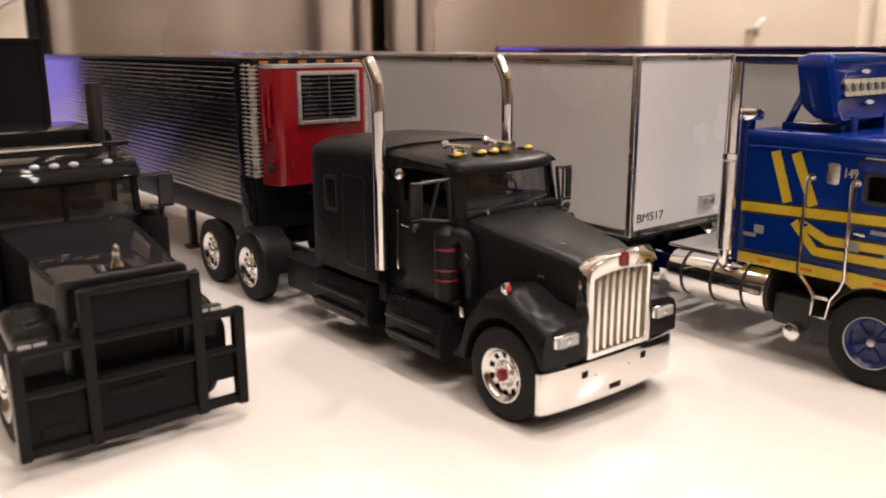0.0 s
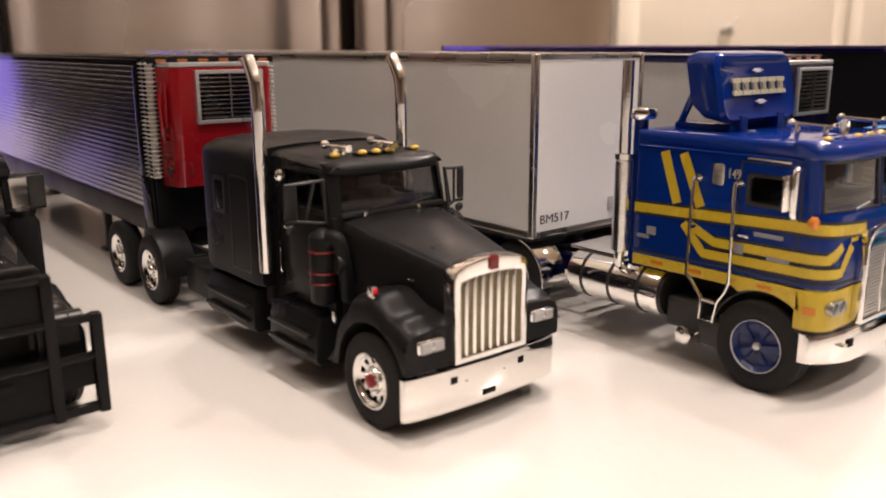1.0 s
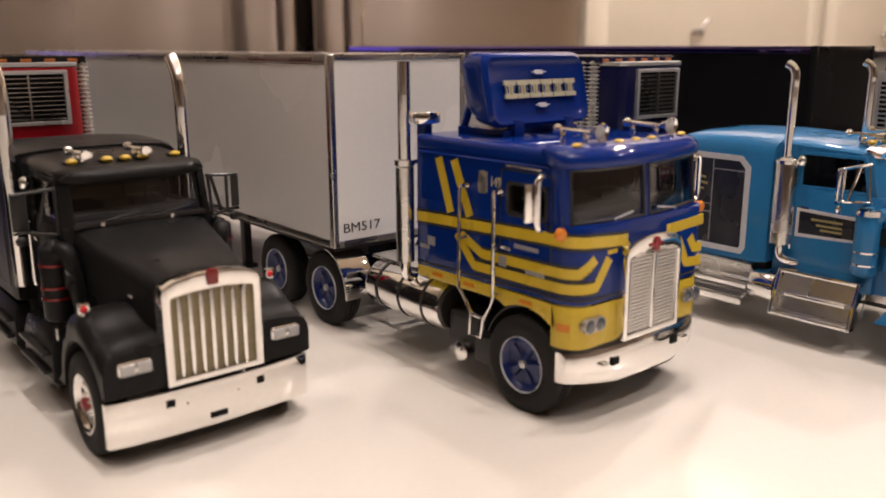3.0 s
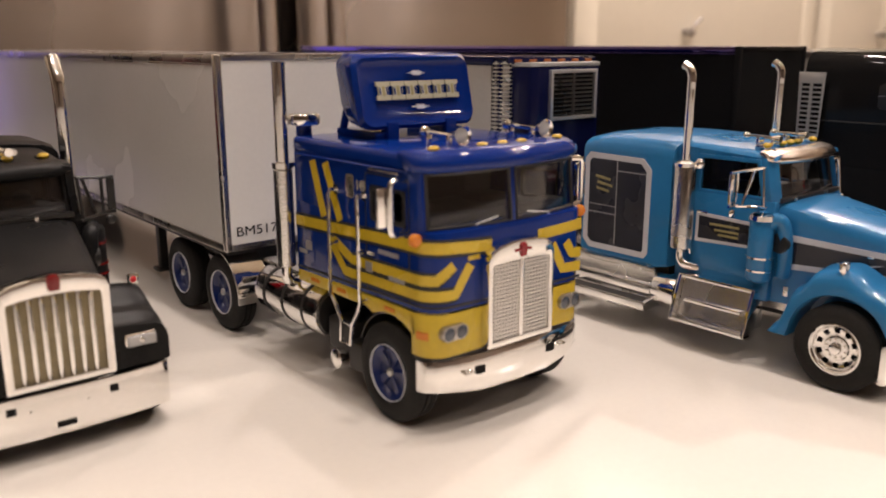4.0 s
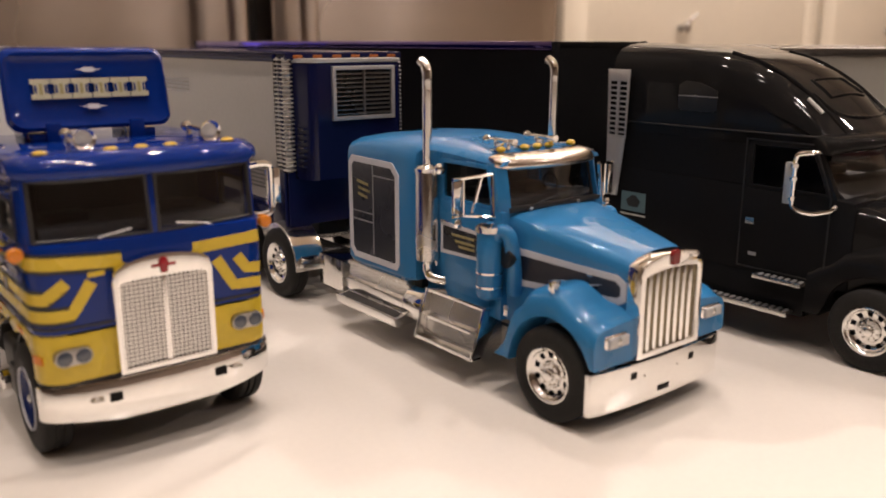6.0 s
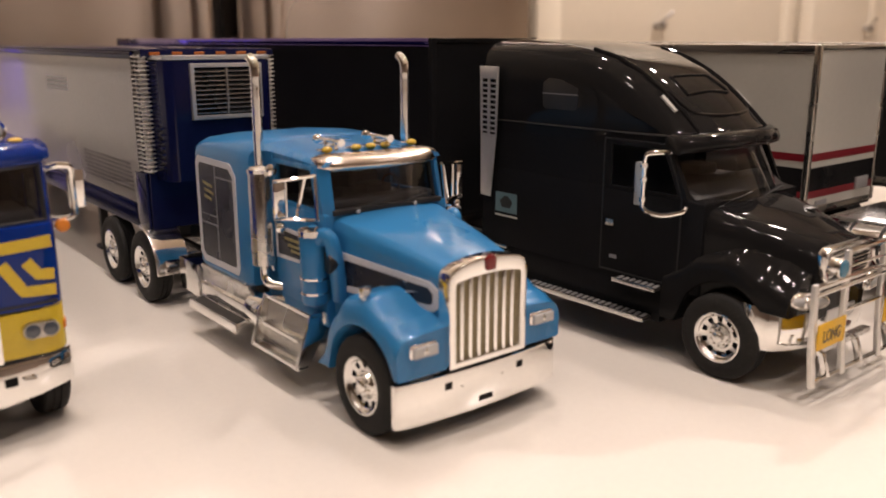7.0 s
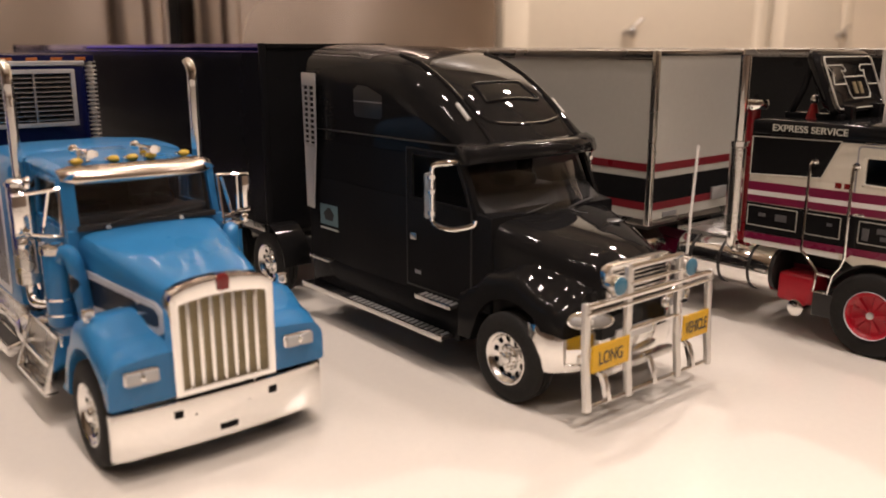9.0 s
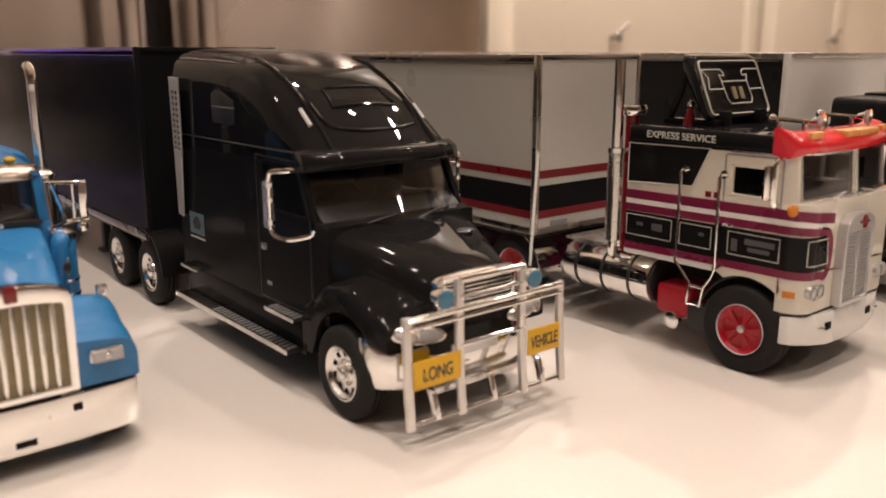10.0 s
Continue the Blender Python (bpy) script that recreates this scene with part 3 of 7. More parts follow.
def reefer(x, y, w, L, z0, z1, label, kind):
    t = thing("refrigerated_trailer", x, y, 0, label, "toy trailer", "model lorries on the worktop")
    dark = kind == "red"
    hull, rail = (BLACK_GLOSS, BLACK_TRIM) if dark else (NAVY, NAVY)
    part("hull", box(bmesh.new(), 0.7, w - 0.7, 0.7, L, z0, z1 - 0.6, 0.4), hull, t)
    part("roof", box(bmesh.new(), 0.4, w - 0.4, 0.4, L, z1 - 0.6, z1, 0.3), hull, t, "dark roof skin")
    part("bottom_rail", box(bmesh.new(), -0.1, 0.69, 9, L - 0.5, z0 - 0.3, z0 + 6.0, 0.25), rail, t)
    part("top_rail", box(bmesh.new(), -0.15, 0.69, 5, L - 0.5, z1 - 2.3, z1 - 0.62, 0.25), NAVY if not dark else BLACK_GLOSS, t)
    part("far_rail", box(bmesh.new(), w - 0.69, w + 0.1, 5, L - 0.5, z1 - 2.3, z1 - 0.62, 0.25), hull, t)
    part("skirt", box(bmesh.new(), -0.05, 0.69, 1.5, 8.98, z0 - 0.3, z0 + 14.4, 0.25), hull, t)
    if dark:
        part("side_sheet", ribbed_wall(9.5, L - 1, z0 + 6.2, z1 - 2.4, 27), RIB_METAL, t, "dark polished ribbed steel side")
        part("front_band", box(bmesh.new(), -0.02, 0.69, 5.4, 9.4, z0 + 14.6, z1 - 2.4, 0.1), BLACK_GLOSS, t)
    else:
        part("side_sheet", box(bmesh.new(), 0.0, 0.69, 5.6, L - 1, z0 + 6.1, z1 - 2.4, 0.05), TRAILER_SILVER, t, "pale silver side with grey louvre lines")
        for k in range(7):
            zz = 28.3 + k * 1.12
            part("louvre_line", box(bmesh.new(), -0.08, 0, 10 + 0.3 * k, 51, zz, zz + 0.55), LOUVRE_INK, t)
        for k in range(4):
            zz = 51.6 + k * 1.15
            part("louvre_line", box(bmesh.new(), -0.08, 0, 61, 83, zz, zz + 0.6), GREY_INK, t)
    for cx, cy in ((1.5, 1.3), (1.6, 4.6)):
        part("corner_trim", cached(f"scallop_{z0}_{z1}", lambda: scallops(z0 + 14.5, z1 - 1.3, 27), SCALLOP), SCALLOP, t, "scalloped bright metal corner trim", at=(cx, cy, 0))
    part("corner_trim", cached(f"scallop_{z0}_{z1}", None, SCALLOP), SCALLOP, t, at=(w - 1.5, 1.3, 0))
    # nose: header with marker lamps, refrigerating unit with its grille
    part("header", box(bmesh.new(), 0.6, w - 0.6, -0.4, 0.69, z1 - 2.0, z1 - 0.2, 0.25), hull, t)
    for k in range(6):
        part("marker_lamp", cached("marker_lamp", lambda: box(bmesh.new(), -1.35, 1.35, -0.4, 0, -0.4, 0.4, 0.2), MARKER), MARKER, t, "small amber marker lamp", at=(4 + k * (w - 8) / 5, -0.4, z1 - 1.1))
    um = RED if dark else NAVY
    u = [(2.6, 0.69), (4.2, -5.2), (6.0, -6.4), (w - 6, -6.4), (w - 4.5, -5.2), (w - 3, 0.69)]
    unit = part("refrigerating_unit", prism(bmesh.new(), u, "z", z0 + 12.6, z1 - 2.6, 0.5), um, t, "red cooling unit on the nose" if dark else "navy cooling unit on the nose")
    part("unit_top", prism(bmesh.new(), [(a * 1.0, b - 0.15) for a, b in u], "z", z1 - 2.55, z1 - 1.55, 0.15), SILVER, unit)
    g0, g1, h0, h1 = 10.0, w - 7.6, z1 - 17, z1 - 3.4
    part("vent_frame", ring_plate(bmesh.new(), [(g0, h0), (g1, h0), (g1, h1), (g0, h1)], [(g0 + 1, h0 + 1), (g1 - 1, h0 + 1), (g1 - 1, h1 - 1), (g0 + 1, h1 - 1)], "y", -7.4, -6.2, 0.2), SILVER, unit)
    # dark sheet gives the shade behind the slats
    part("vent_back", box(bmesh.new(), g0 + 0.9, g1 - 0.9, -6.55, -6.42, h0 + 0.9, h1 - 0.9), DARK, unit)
    for k in range(10):
        zz = h0 + 1.4 + k * (h1 - h0 - 2.4) / 10
        bm = prism(bmesh.new(), [(-7.15, zz), (-6.6, zz + 0.3), (-6.6, zz + 0.56), (-7.15, zz + 0.26)], "x", g0 + 1, g1 - 1)
        part("slat", bm, RAIL_METAL, unit)
    part("vent_post", box(bmesh.new(), (g0 + g1) / 2 - 0.25, (g0 + g1) / 2 + 0.25, -7.3, -6.6, h0 + 1, h1 - 1), RAIL_METAL, unit)
    if dark:
        part("side_panel", box(bmesh.new(), 2.6, 3.3, -4.6, -1.0, z0 + 28, z0 + 39, 0.3), RED, unit)
        tube_bm = tube(bmesh.new(), curve([(2.9, -2.2, z0 + 37), (2.2, -2.6, z0 + 34), (2.4, -2.6, z0 + 27), (2.9, -2.2, z0 + 24)]), 0.5)
        part("hose", tube_bm, RED, unit)
        part("filler_cap", cyl(bmesh.new(), (3.6, -3.6, z0 + 17), (2.6, -3.8, z0 + 17), 0.9, n=14), BLACK_TRIM, unit)
        part("latch", box(bmesh.new(), 7.2, 8.2, -6.8, -6.3, z0 + 15.5, z0 + 19, 0.2), RED_TRANS, unit)
    for k in range(7):
        zz = z0 + 16 + 1.6 * k
        part("side_louvre", prism(bmesh.new(), [(-1.2, zz), (-4.2, zz), (-4.2, zz + 0.5), (-1.2, zz + 0.5)], "x", 2.75, 3.6), um, unit)
    undercarriage(t, w, L, "chrome")
    return t


def marks(t, text, x, y, z, h, width, mat, name="lettering"):
    bm = turned(lettering(text, h, 0.08, width), Matrix.Translation((x, y, z)))
    part(name, bm, mat, t, "printed lettering " + text)


white_van = dry_van(164.4, 131.0, 40.6, 245, 20.9, 65.2, "plain white box trailer with bright corner posts", TRAILER_WHITE, TRAILER_WHITE)
marks(white_van, "BM517", 3.0, 0.2, 24.0, 2.2, 10.5, INK)
plate = part("nose_fitting", box(bmesh.new(), 28.5, 35.5, -0.5, 0.2, 24.8, 28.2, 0.3), SILVER, white_van, "small grey socket plate")
for k in range(2):
    part("socket", cyl(bmesh.new(), (30.6 + 3 * k, -0.9, 26.5), (30.6 + 3 * k, -0.45, 26.5), 0.9, n=14), CHROME_DULL, plate)
stripe_van = dry_van(382.4, 23.6, 39.3, 245, 20.9, 65.0, "pale grey box trailer with red and black stripes", TRAILER_GREY, TRAILER_GREY,
                     bands=((34.8, 36.8, TRAILER_RED), (26.7, 33.0, BLACK_SEMI), (24.7, 26.7, TRAILER_RED)))
part("unit_mark", box(bmesh.new(), 6, 12, -0.02, 0.2, 22.5, 23.8), GREY_INK, stripe_van)
part("nose_fitting", box(bmesh.new(), 27.5, 34.5, -0.5, 0.2, 24.8, 28.2, 0.3), SILVER, stripe_van, "small grey socket plate")
black_van = dry_van(310.8, 93.0, 39.0, 250, 17.5, 66.8, "glossy black box trailer with a bright lower rail", BLACK_SEMI, BLACK_SEMI, post=BLACK_SEMI, roof=BLACK_TRIM, rail=BLACK_GLOSS)
part("lower_strip", box(bmesh.new(), -0.35, -0.1, 2, 248, 17.3, 19.4, 0.1), CHROME_DULL, black_van, "bright strip along the lower edge")
# the blue reflection along the top rail is put into its metal colour
for piece in black_van.children:
    if piece.name.startswith("top_rail"):
        piece.data.materials[0] = RAIL_BLUE_SHEEN
grey_nose_van = dry_van(453.0, -1.0, 62.0, 245, 20.9, 65.2, "wide black-sided box trailer with a pale grey nose", BLACK_MATT, TRAILER_PALE, post=TRAILER_PALE)
left_van = dry_van(24.0, 255.0, 39.0, 240, 20.0, 70.0, "tall black box trailer", BLACK_SEMI, BLACK_SEMI, post=BLACK_SEMI, roof=BLACK_SEMI, rail=BLACK_SEMI)
red_reefer = reefer(99.0, 203.5, 36.5, 250, 19.0, 64.6, "dark ribbed refrigerated trailer with a red cooling unit", "red")
navy_reefer = reefer(241.5, 119.5, 36.5, 245, 19.5, 64.2, "silver refrigerated trailer with a navy nose and cooling unit", "navy")


# ---- conventional tractor with a long square hood; nose at y = 0 towards -y ----
def arc(cy, cz, r, a0, a1, n):
    return [(cy + r * math.cos(radians(a0 + (a1 - a0) * k / n)), cz + r * math.sin(radians(a0 + (a1 - a0) * k / n))) for k in range(n + 1)]


def lerp_table(table, y):
    for (a, u), (b, v) in zip(table, table[1:]):
        if y <= b:
            k = max(0.0, min(1.0, (y - a) / (b - a)))
            k = k * k * (3 - 2 * k)
            return u + (v - u) * k
    return table[-1][1]


def fender_bm(top, hub_y, r, y0, y1, low0, low1, xo, xi, n=26, blend=0.0):
    """A wheel arch lofted along y: a rounded shoulder outside, a round opening below."""
    rings = []
    for k in range(n + 1):
        y = y0 + (y1 - y0) * k / n
        zt = lerp_table(top, y)
        dy = abs(y - hub_y)
        low = low0 if y < hub_y else low1
        zb = max(low, RT + math.sqrt(r * r - dy * dy)) if dy < r else low
        zt = max(zt, zb + 0.7)
        h = min(3.0, (zt - zb) * 0.8)
        rings.append([(xo + 0.5, y, zb), (xo, y, zb + 0.3), (xo, y, zt - h), (xo + 0.25, y, zt - h * 0.55), (xo + 0.9, y, zt - h * 0.2), (xo + 2.2, y, zt), (xo + 3.9, y, zt + 0.2 + blend * 0.4), (xo + 5.8, y, zt + 0.4 + blend), (xi, y, zt + 0.7 + blend), (xi, y, zb)])
    return loft(bmesh.new(), rings)


def pane(bm, corners, thick, d):
    """A thin slab on four corners, thickened along d."""
    d = Vector(d).normalized() * thick
    return loft(bm, [[Vector(c) for c in corners], [Vector(c) + d for c in corners]])


def bowed_bumper(half, z0, z1, bow, ends=4.0, thick=0.7):
    line = []
    for k in range(17):
        x = -half + 2 * half * k / 16
        line.append((x, -bow * (1 - (x / half) ** 2)))
    outer = [(-half, ends)] + [(-half, 0.6), (-half + 0.25, 0.15)] + line[1:-1] + [(half - 0.25, 0.15), (half, 0.6), (half, ends)]
    inner = [(x * (1 - thick / half), y + (thick if abs(x) < half else 0)) for x, y in outer][::-1]
    return prism(bmesh.new(), outer + inner, "z", z0, z1, 0.12)


def west_mirror(t, side, mat, y0, zt, zb, xo, xi):
    s = side
    m = part("mirror", box(bmesh.new(), *sorted((s * (xo + 0.1), s * (xo - (2.4 if s < 0 else 1.5)))), y0 - 0.35, y0 + 0.35, zb + 0.4, zt - 0.3, 0.3), mat, t, "tall rectangular door mirror")
    part("mirror_glass", box(bmesh.new(), *sorted((s * (xo - 0.2), s * (xo - (2.1 if s < 0 else 1.2)))), y0 + 0.36, y0 + 0.42, zb + 0.8, zt - 0.7), CHROME, m)
    bm = bmesh.new()
    tube(bm, [(s * xi, y0 - 3.6, zt + 0.9), (s * (xo - 2.5), y0, zt), (s * xo, y0, zt)], 0.33, 6)
    tube(bm, [(s * (xi - 0.2), y0 - 5.4, zb - 0.2), (s * (xi + 1.2), y0 - 3.6, zb - 0.2), (s * (xo - 2.5), y0, zb), (s * xo, y0, zb)], 0.33, 6)
    tube(bm, [(s * (xo - 2.5), y0, zt), (s * (xo - 2.5), y0, zb)], 0.33, 6)
    tube(bm, [(s * (xi + 1.6), y0 - 2.0, zt + 0.5), (s * (xo - 4.2), y0 - 0.6, zb)], 0.36, 6)
    tube(bm, [(s * (xi + 0.3), y0 - 3.5, zt + 0.7), (s * (xi + 0.6), y0 - 4.4, zb - 0.2)], 0.34, 6)
    part("bracket", bm, mat, m)
    part("lower_mirror", ball(bmesh.new(), (s * (xo - 1.2), y0 - 0.2, zb - 1.5), 1.1, 1, 0.5, 0.9), mat, m)


def long_nose(ox, oy, scheme, label):
    dark = scheme == "black"
    paint = BLACK_MATT if dark else SKY
    trim = BLACK_TRIM if dark else CHROME
    t = thing("semi_truck", ox, oy, 0, label, "toy truck", "model lorries on the worktop")
    # chassis
    bm = bmesh.new()
    for s in (-1, 1):
        box(bm, s * 7.5 - 0.8, s * 7.5 + 0.8, 3, 146, 10.5, 14.2, 0.2)
    for yy in (30, 60, 85, 100, 120, 144):
        box(bm, -7, 7, yy, yy + 2, 11, 13.6)
    part("frame", bm, CHASSIS if dark else CHROME_DULL, t)
    for yy in (10.0, 109.5, 133.6):
        axle(t, yy)
        for s in (-1, 1):
            if yy < 50:
                wheel(t, s * 16.3, yy, "chrome", RED if dark else None, z=RT * 0.95).scale = (0.97, 0.95, 0.95)
            else:
                wheel(t, s * 18.0, yy, "chrome")
    part("engine_block", box(bmesh.new(), -7, 7, 3, 40, 9, 22, 0.6), CHASSIS, t)
    part("fifth_wheel", cyl(bmesh.new(), (0, 121, 14.2), (0, 121, 17.0), 9, 8, 24), CHASSIS, t)
    # front end
    b = part("bumper", bowed_bumper(18.5, 4.0, 11.8, 1.3, 1.3), CHROME, t, "deep bright chrome bumper")
    # no real openings: dark blocks on the bumper face stand for their shade
    for xx, zz, w, h in ((-8.2, 9.7, 0.75, 0.65), (8.2, 9.7, 0.75, 0.65), (0, 5.7, 1.6, 0.55)):
        yy = -1.3 * (1 - (xx / 19.3) ** 2)
        part("slot", box(bmesh.new(), xx - w, xx + w, yy - 0.06, yy + 0.3, zz - h, zz + h, 0.05), DARK, b)
    for xx in (-5.4, 3.8):
        part("rivet", ball(bmesh.new(), (xx, -1.25, 9.0), 0.22, n=8), CHROME_DULL, b)
    outer = [(-8.7, 12.8), (8.7, 12.8), (8.8, 28.2), (8.3, 29.6), (6.5, 30.5), (3.2, 31.1), (0, 31.3), (-3.2, 31.1), (-6.5, 30.5), (-8.3, 29.6), (-8.8, 28.2)]
    inner = [(-7.3, 13.9), (7.3, 13.9), (7.3, 26.9), (7.2, 27.6), (5.6, 27.9), (2.8, 28.2), (0, 28.3), (-2.8, 28.2), (-5.6, 27.9), (-7.2, 27.6), (-7.3, 26.9)]
    g = part("grille", ring_plate(bmesh.new(), outer, inner, "y", -2.0, 1.2, 0.35), CHROME, t, "upright chrome grille surround")
    part("grille_core", box(bmesh.new(), -7.4, 7.4, -0.95, 0.6, 13.8, 28.0), BROWN_GRILLE, g)
    for k in range(7):
        xx = -5.7 + 1.9 * k
        bm = prism(bmesh.new(), [(xx - 0.48, -0.5), (xx - 0.42, -1.5), (xx, -1.85), (xx + 0.42, -1.5), (xx + 0.48, -0.5)], "z", 13.9, 29.3 - 0.03 * xx * xx, 0.1)
        part("grille_bar", bm, CHROME, g)
    part("badge", prism(bmesh.new(), [(-0.9, 28.9), (0.9, 28.9), (1.05, 30.9), (0.6, 31.6), (-0.6, 31.6), (-1.05, 30.9)], "y", -2.5, -1.6, 0.2), RED_TRANS, g, "small red nose badge")
    # hood, narrow in front, rising to the windscreen
    rings = []
    for k in range(13):
        f = k / 12
        y = 1.0 + 26.4 * f
        w = 8.3 + 4.4 * f**0.9
        z = 29.7 + 5.0 * f**0.85
        zb = 13.5
        c = 1.3 + 0.5 * f
        rings.append([(-w, y, zb), (-w, y, z - 2.6), (-w + 0.15, y, z - 1.3), (-w + 0.7, y, z - 0.45), (-w + c + 0.4, y, z), (-w * 0.45, y, z + 0.35), (0, y, z + 0.5),
                      (w * 0.45, y, z + 0.35), (w - c - 0.4, y, z), (w - 0.7, y, z - 0.45), (w - 0.15, y, z - 1.3), (w, y, z - 2.6), (w, y, zb)])
    hood = part("hood", loft(bmesh.new(), rings), paint, t)
    part("hood_emblem", box(bmesh.new(), -9.95, -9.6, 8.2, 13.4, 26.0, 26.5, 0.1), CHROME, hood, "slim bright side badge")
    if not dark:
        # dark flash with a silver outline along the hood side
        def side_x(y):
            return -(8.3 + 4.4 * ((y - 1.0) / 26.4) ** 0.9) - 0.06
        out = [(1.4, 22.8), (2.6, 22.0), (25.0, 21.2), (25.0, 28.6), (3.2, 27.2), (1.4, 26.0)]
        inn = [(2.5, 23.6), (3.2, 23.1), (25.0, 22.4), (25.0, 27.3), (3.6, 26.1), (2.5, 25.2)]
        for poly, d, m, nm in ((inn, 0.10, NAVY_DECAL, "flash"), (None, 0.16, SILVER_DECAL, "flash_outline")):
            bm = prism(bmesh.new(), inn, "x", -0.1, 0.1) if poly else ring_plate(bmesh.new(), out, inn, "x", -0.1, 0.1)
            for v in bm.verts:
                v.co.x = side_x(v.co.y) + (-d if v.co.x < 0 else 0.25)
            part(nm, bm, m, hood)
        bm = prism(bmesh.new(), [(6, 25.0), (9, 24.5), (12, 24.5), (15, 24.2), (12, 24.0), (9, 24.1)], "x", -0.1, 0.1)
        for v in bm.verts:
            v.co.x = side_x(v.co.y) + (-0.14 if v.co.x < 0 else 0)
        part("flourish", bm, SILVER_DECAL, hood)
    # wheel arches, lamps
    top = [(-0.6, 19.6), (3.5, 21.4), (10.5, 24.4), (15, 23.6), (19.5, 19.0), (23.0, 11.5), (24.4, 9.0)]
    for s in (-1, 1):
        bm = fender_bm(top, 10.0, 10.1, -0.6, 24.4, 12.6, 8.6, -18.6, -8.0)
        if s > 0:
            for v in bm.verts:
                v.co.x = -v.co.x
        f = part("fender", bm, paint, t)
        xs = sorted((s * 16.3, s * 10.7))
        h = part("headlamp", box(bmesh.new(), xs[0], xs[1], -1.3, 0.2, 16.2, 18.6, 0.6, 3), CHROME, f, "rectangular headlamp in a chrome bezel")
        part("lens", box(box(bmesh.new(), xs[0] + 0.25, (xs[0] + xs[1]) / 2 - 0.05, -1.9, -1.2, 16.4, 18.4, 0.5, 3), (xs[0] + xs[1]) / 2 + 0.05, xs[1] - 0.25, -1.9, -1.2, 16.4, 18.4, 0.5, 3), LENS, h)
        part("inner_lens", ball(bmesh.new(), (s * 13.5, -1.75, 17.4), 0.6, 1, 0.4, 1, 10), CHROME_DULL, h)
        m = bmesh.new()
        cyl(m, (s * 17.0, 10.6, 23.0), (s * 17.0, 10.6, 24.6), 0.5, n=10)
        box(m, s * 17.0 - 0.95, s * 17.0 + 0.95, 9.8, 11.2, 24.2, 26.2, 0.4)
        mk = part("indicator", m, CHROME, f, "small chrome fender lamp")
        part("lamp_lens", ball(bmesh.new(), (s * 17.0 - 0.2, 9.8, 25.2), 0.65, 1, 0.4, 1, 10), RED_HOT if dark else LENS, mk)
        part("side_lamp", box(bmesh.new(), s * 18.75 - 0.15, s * 18.75 + 0.15, 20.6, 21.6, 17.2, 19.2, 0.1), CHROME_DULL, f)
    # cab with open glass house
    part("cab_body", prism(bmesh.new(), [(27.4, 13.5), (51, 13.5), (51, 35.2), (27.4, 35.2)], "x", -14.3, 14.3, 0.5), paint, t)
    for s in (-1, 1):
        xs = sorted((s * 14.25, s * 14.55))
        d = part("door", prism(bmesh.new(), [(30.5, 16), (46.5, 16), (46.5, 35.2), (30.5, 35.2)], "x", xs[0], xs[1], 0.14), paint, t)
        part("handle", box(bmesh.new(), *sorted((s * 14.6, s * 15.1)), 42.8, 45.6, 30.5, 31.2, 0.2), CHROME, d)
        part("window_frame", ring_plate(bmesh.new(), [(29.5, 35.0), (47.0, 35.0), (47.0, 43.8), (31.5, 43.8)], [(30.8, 36.0), (45.6, 36.0), (45.6, 42.9), (32.2, 42.9)], "x", *sorted((s * 13.2, s * 14.3)), 0.15), paint, t)
        part("side_window", prism(bmesh.new(), [(30.6, 35.8), (45.8, 35.8), (45.8, 43.0), (32.0, 43.0)], "x", *sorted((s * 13.7, s * 13.9))), GLASS, t).visible_shadow = False
        part("corner_pillar", pane(bmesh.new(), [(s * 14.3, 47.0, 35.0), (s * 14.3, 51, 35.0), (s * 14.3, 51, 45), (s * 14.3, 47.0, 45)], 1.2, (-s, 0, 0)), paint, t)
        # front pillars lean back
        part("front_pillar", loft(bmesh.new(), [[(s * 12.2, 26.9, 35.0), (s * 14.1, 28.4, 35.0), (s * 14.1, 29.6, 35.0), (s * 12.2, 28.1, 35.0)],
                                               [(s * 12.0, 28.9, 44.2), (s * 14.0, 30.4, 44.2), (s * 14.0, 31.6, 44.2), (s * 12.0, 30.1, 44.2)]], 0.15), paint, t)
    part("cab_back", box(bmesh.new(), -13, 13, 50.2, 51, 35, 45), INTERIOR, t)
    part("windscreen", loft(bmesh.new(), [[(x, 27.2 + 0.0016 * x * x * 6 + d, 35.2) for x in (-12.3, -8, -4, 0, 4, 8, 12.3)] + [(x, 27.2 + 0.0096 * x * x + d + 0.25, 35.2) for x in (12.3, 8, 4, 0, -4, -8, -12.3)]
                                          if zz == 0 else [(x, 29.2 + 0.0096 * x * x + d, 43.9) for x in (-12.3, -8, -4, 0, 4, 8, 12.3)] + [(x, 29.2 + 0.0096 * x * x + d + 0.25, 43.9) for x in (12.3, 8, 4, 0, -4, -8, -12.3)]
                                          for zz, d in ((0, 0.0), (1, 0.0))]), SCREEN, t, "tinted windscreen").visible_shadow = False
    bm = box(bmesh.new(), -12.6, 12.6, 26.7, 28.3, 34.9, 35.9, 0.25)
    box(bm, -12.6, 12.6, 28.6, 30.0, 43.4, 44.2, 0.2)
    for s in (-1, 1):
        tube(bm, [(s * 12.0, 28.4, 35.4), (s * 11.9, 30.4, 43.9)], 0.32, 6)
        part("wiper_pivot", lathe(bmesh.new(), [(-0.3, 0.25), (-0.3, 0.42), (0.3, 0.45), (0.3, 0.25)], (s * 6.6 - 1.0, 26.6, 35.4), "y", 14), CHROME_DULL, t)
    part("windscreen_seal", bm, BLACK_TRIM, t)
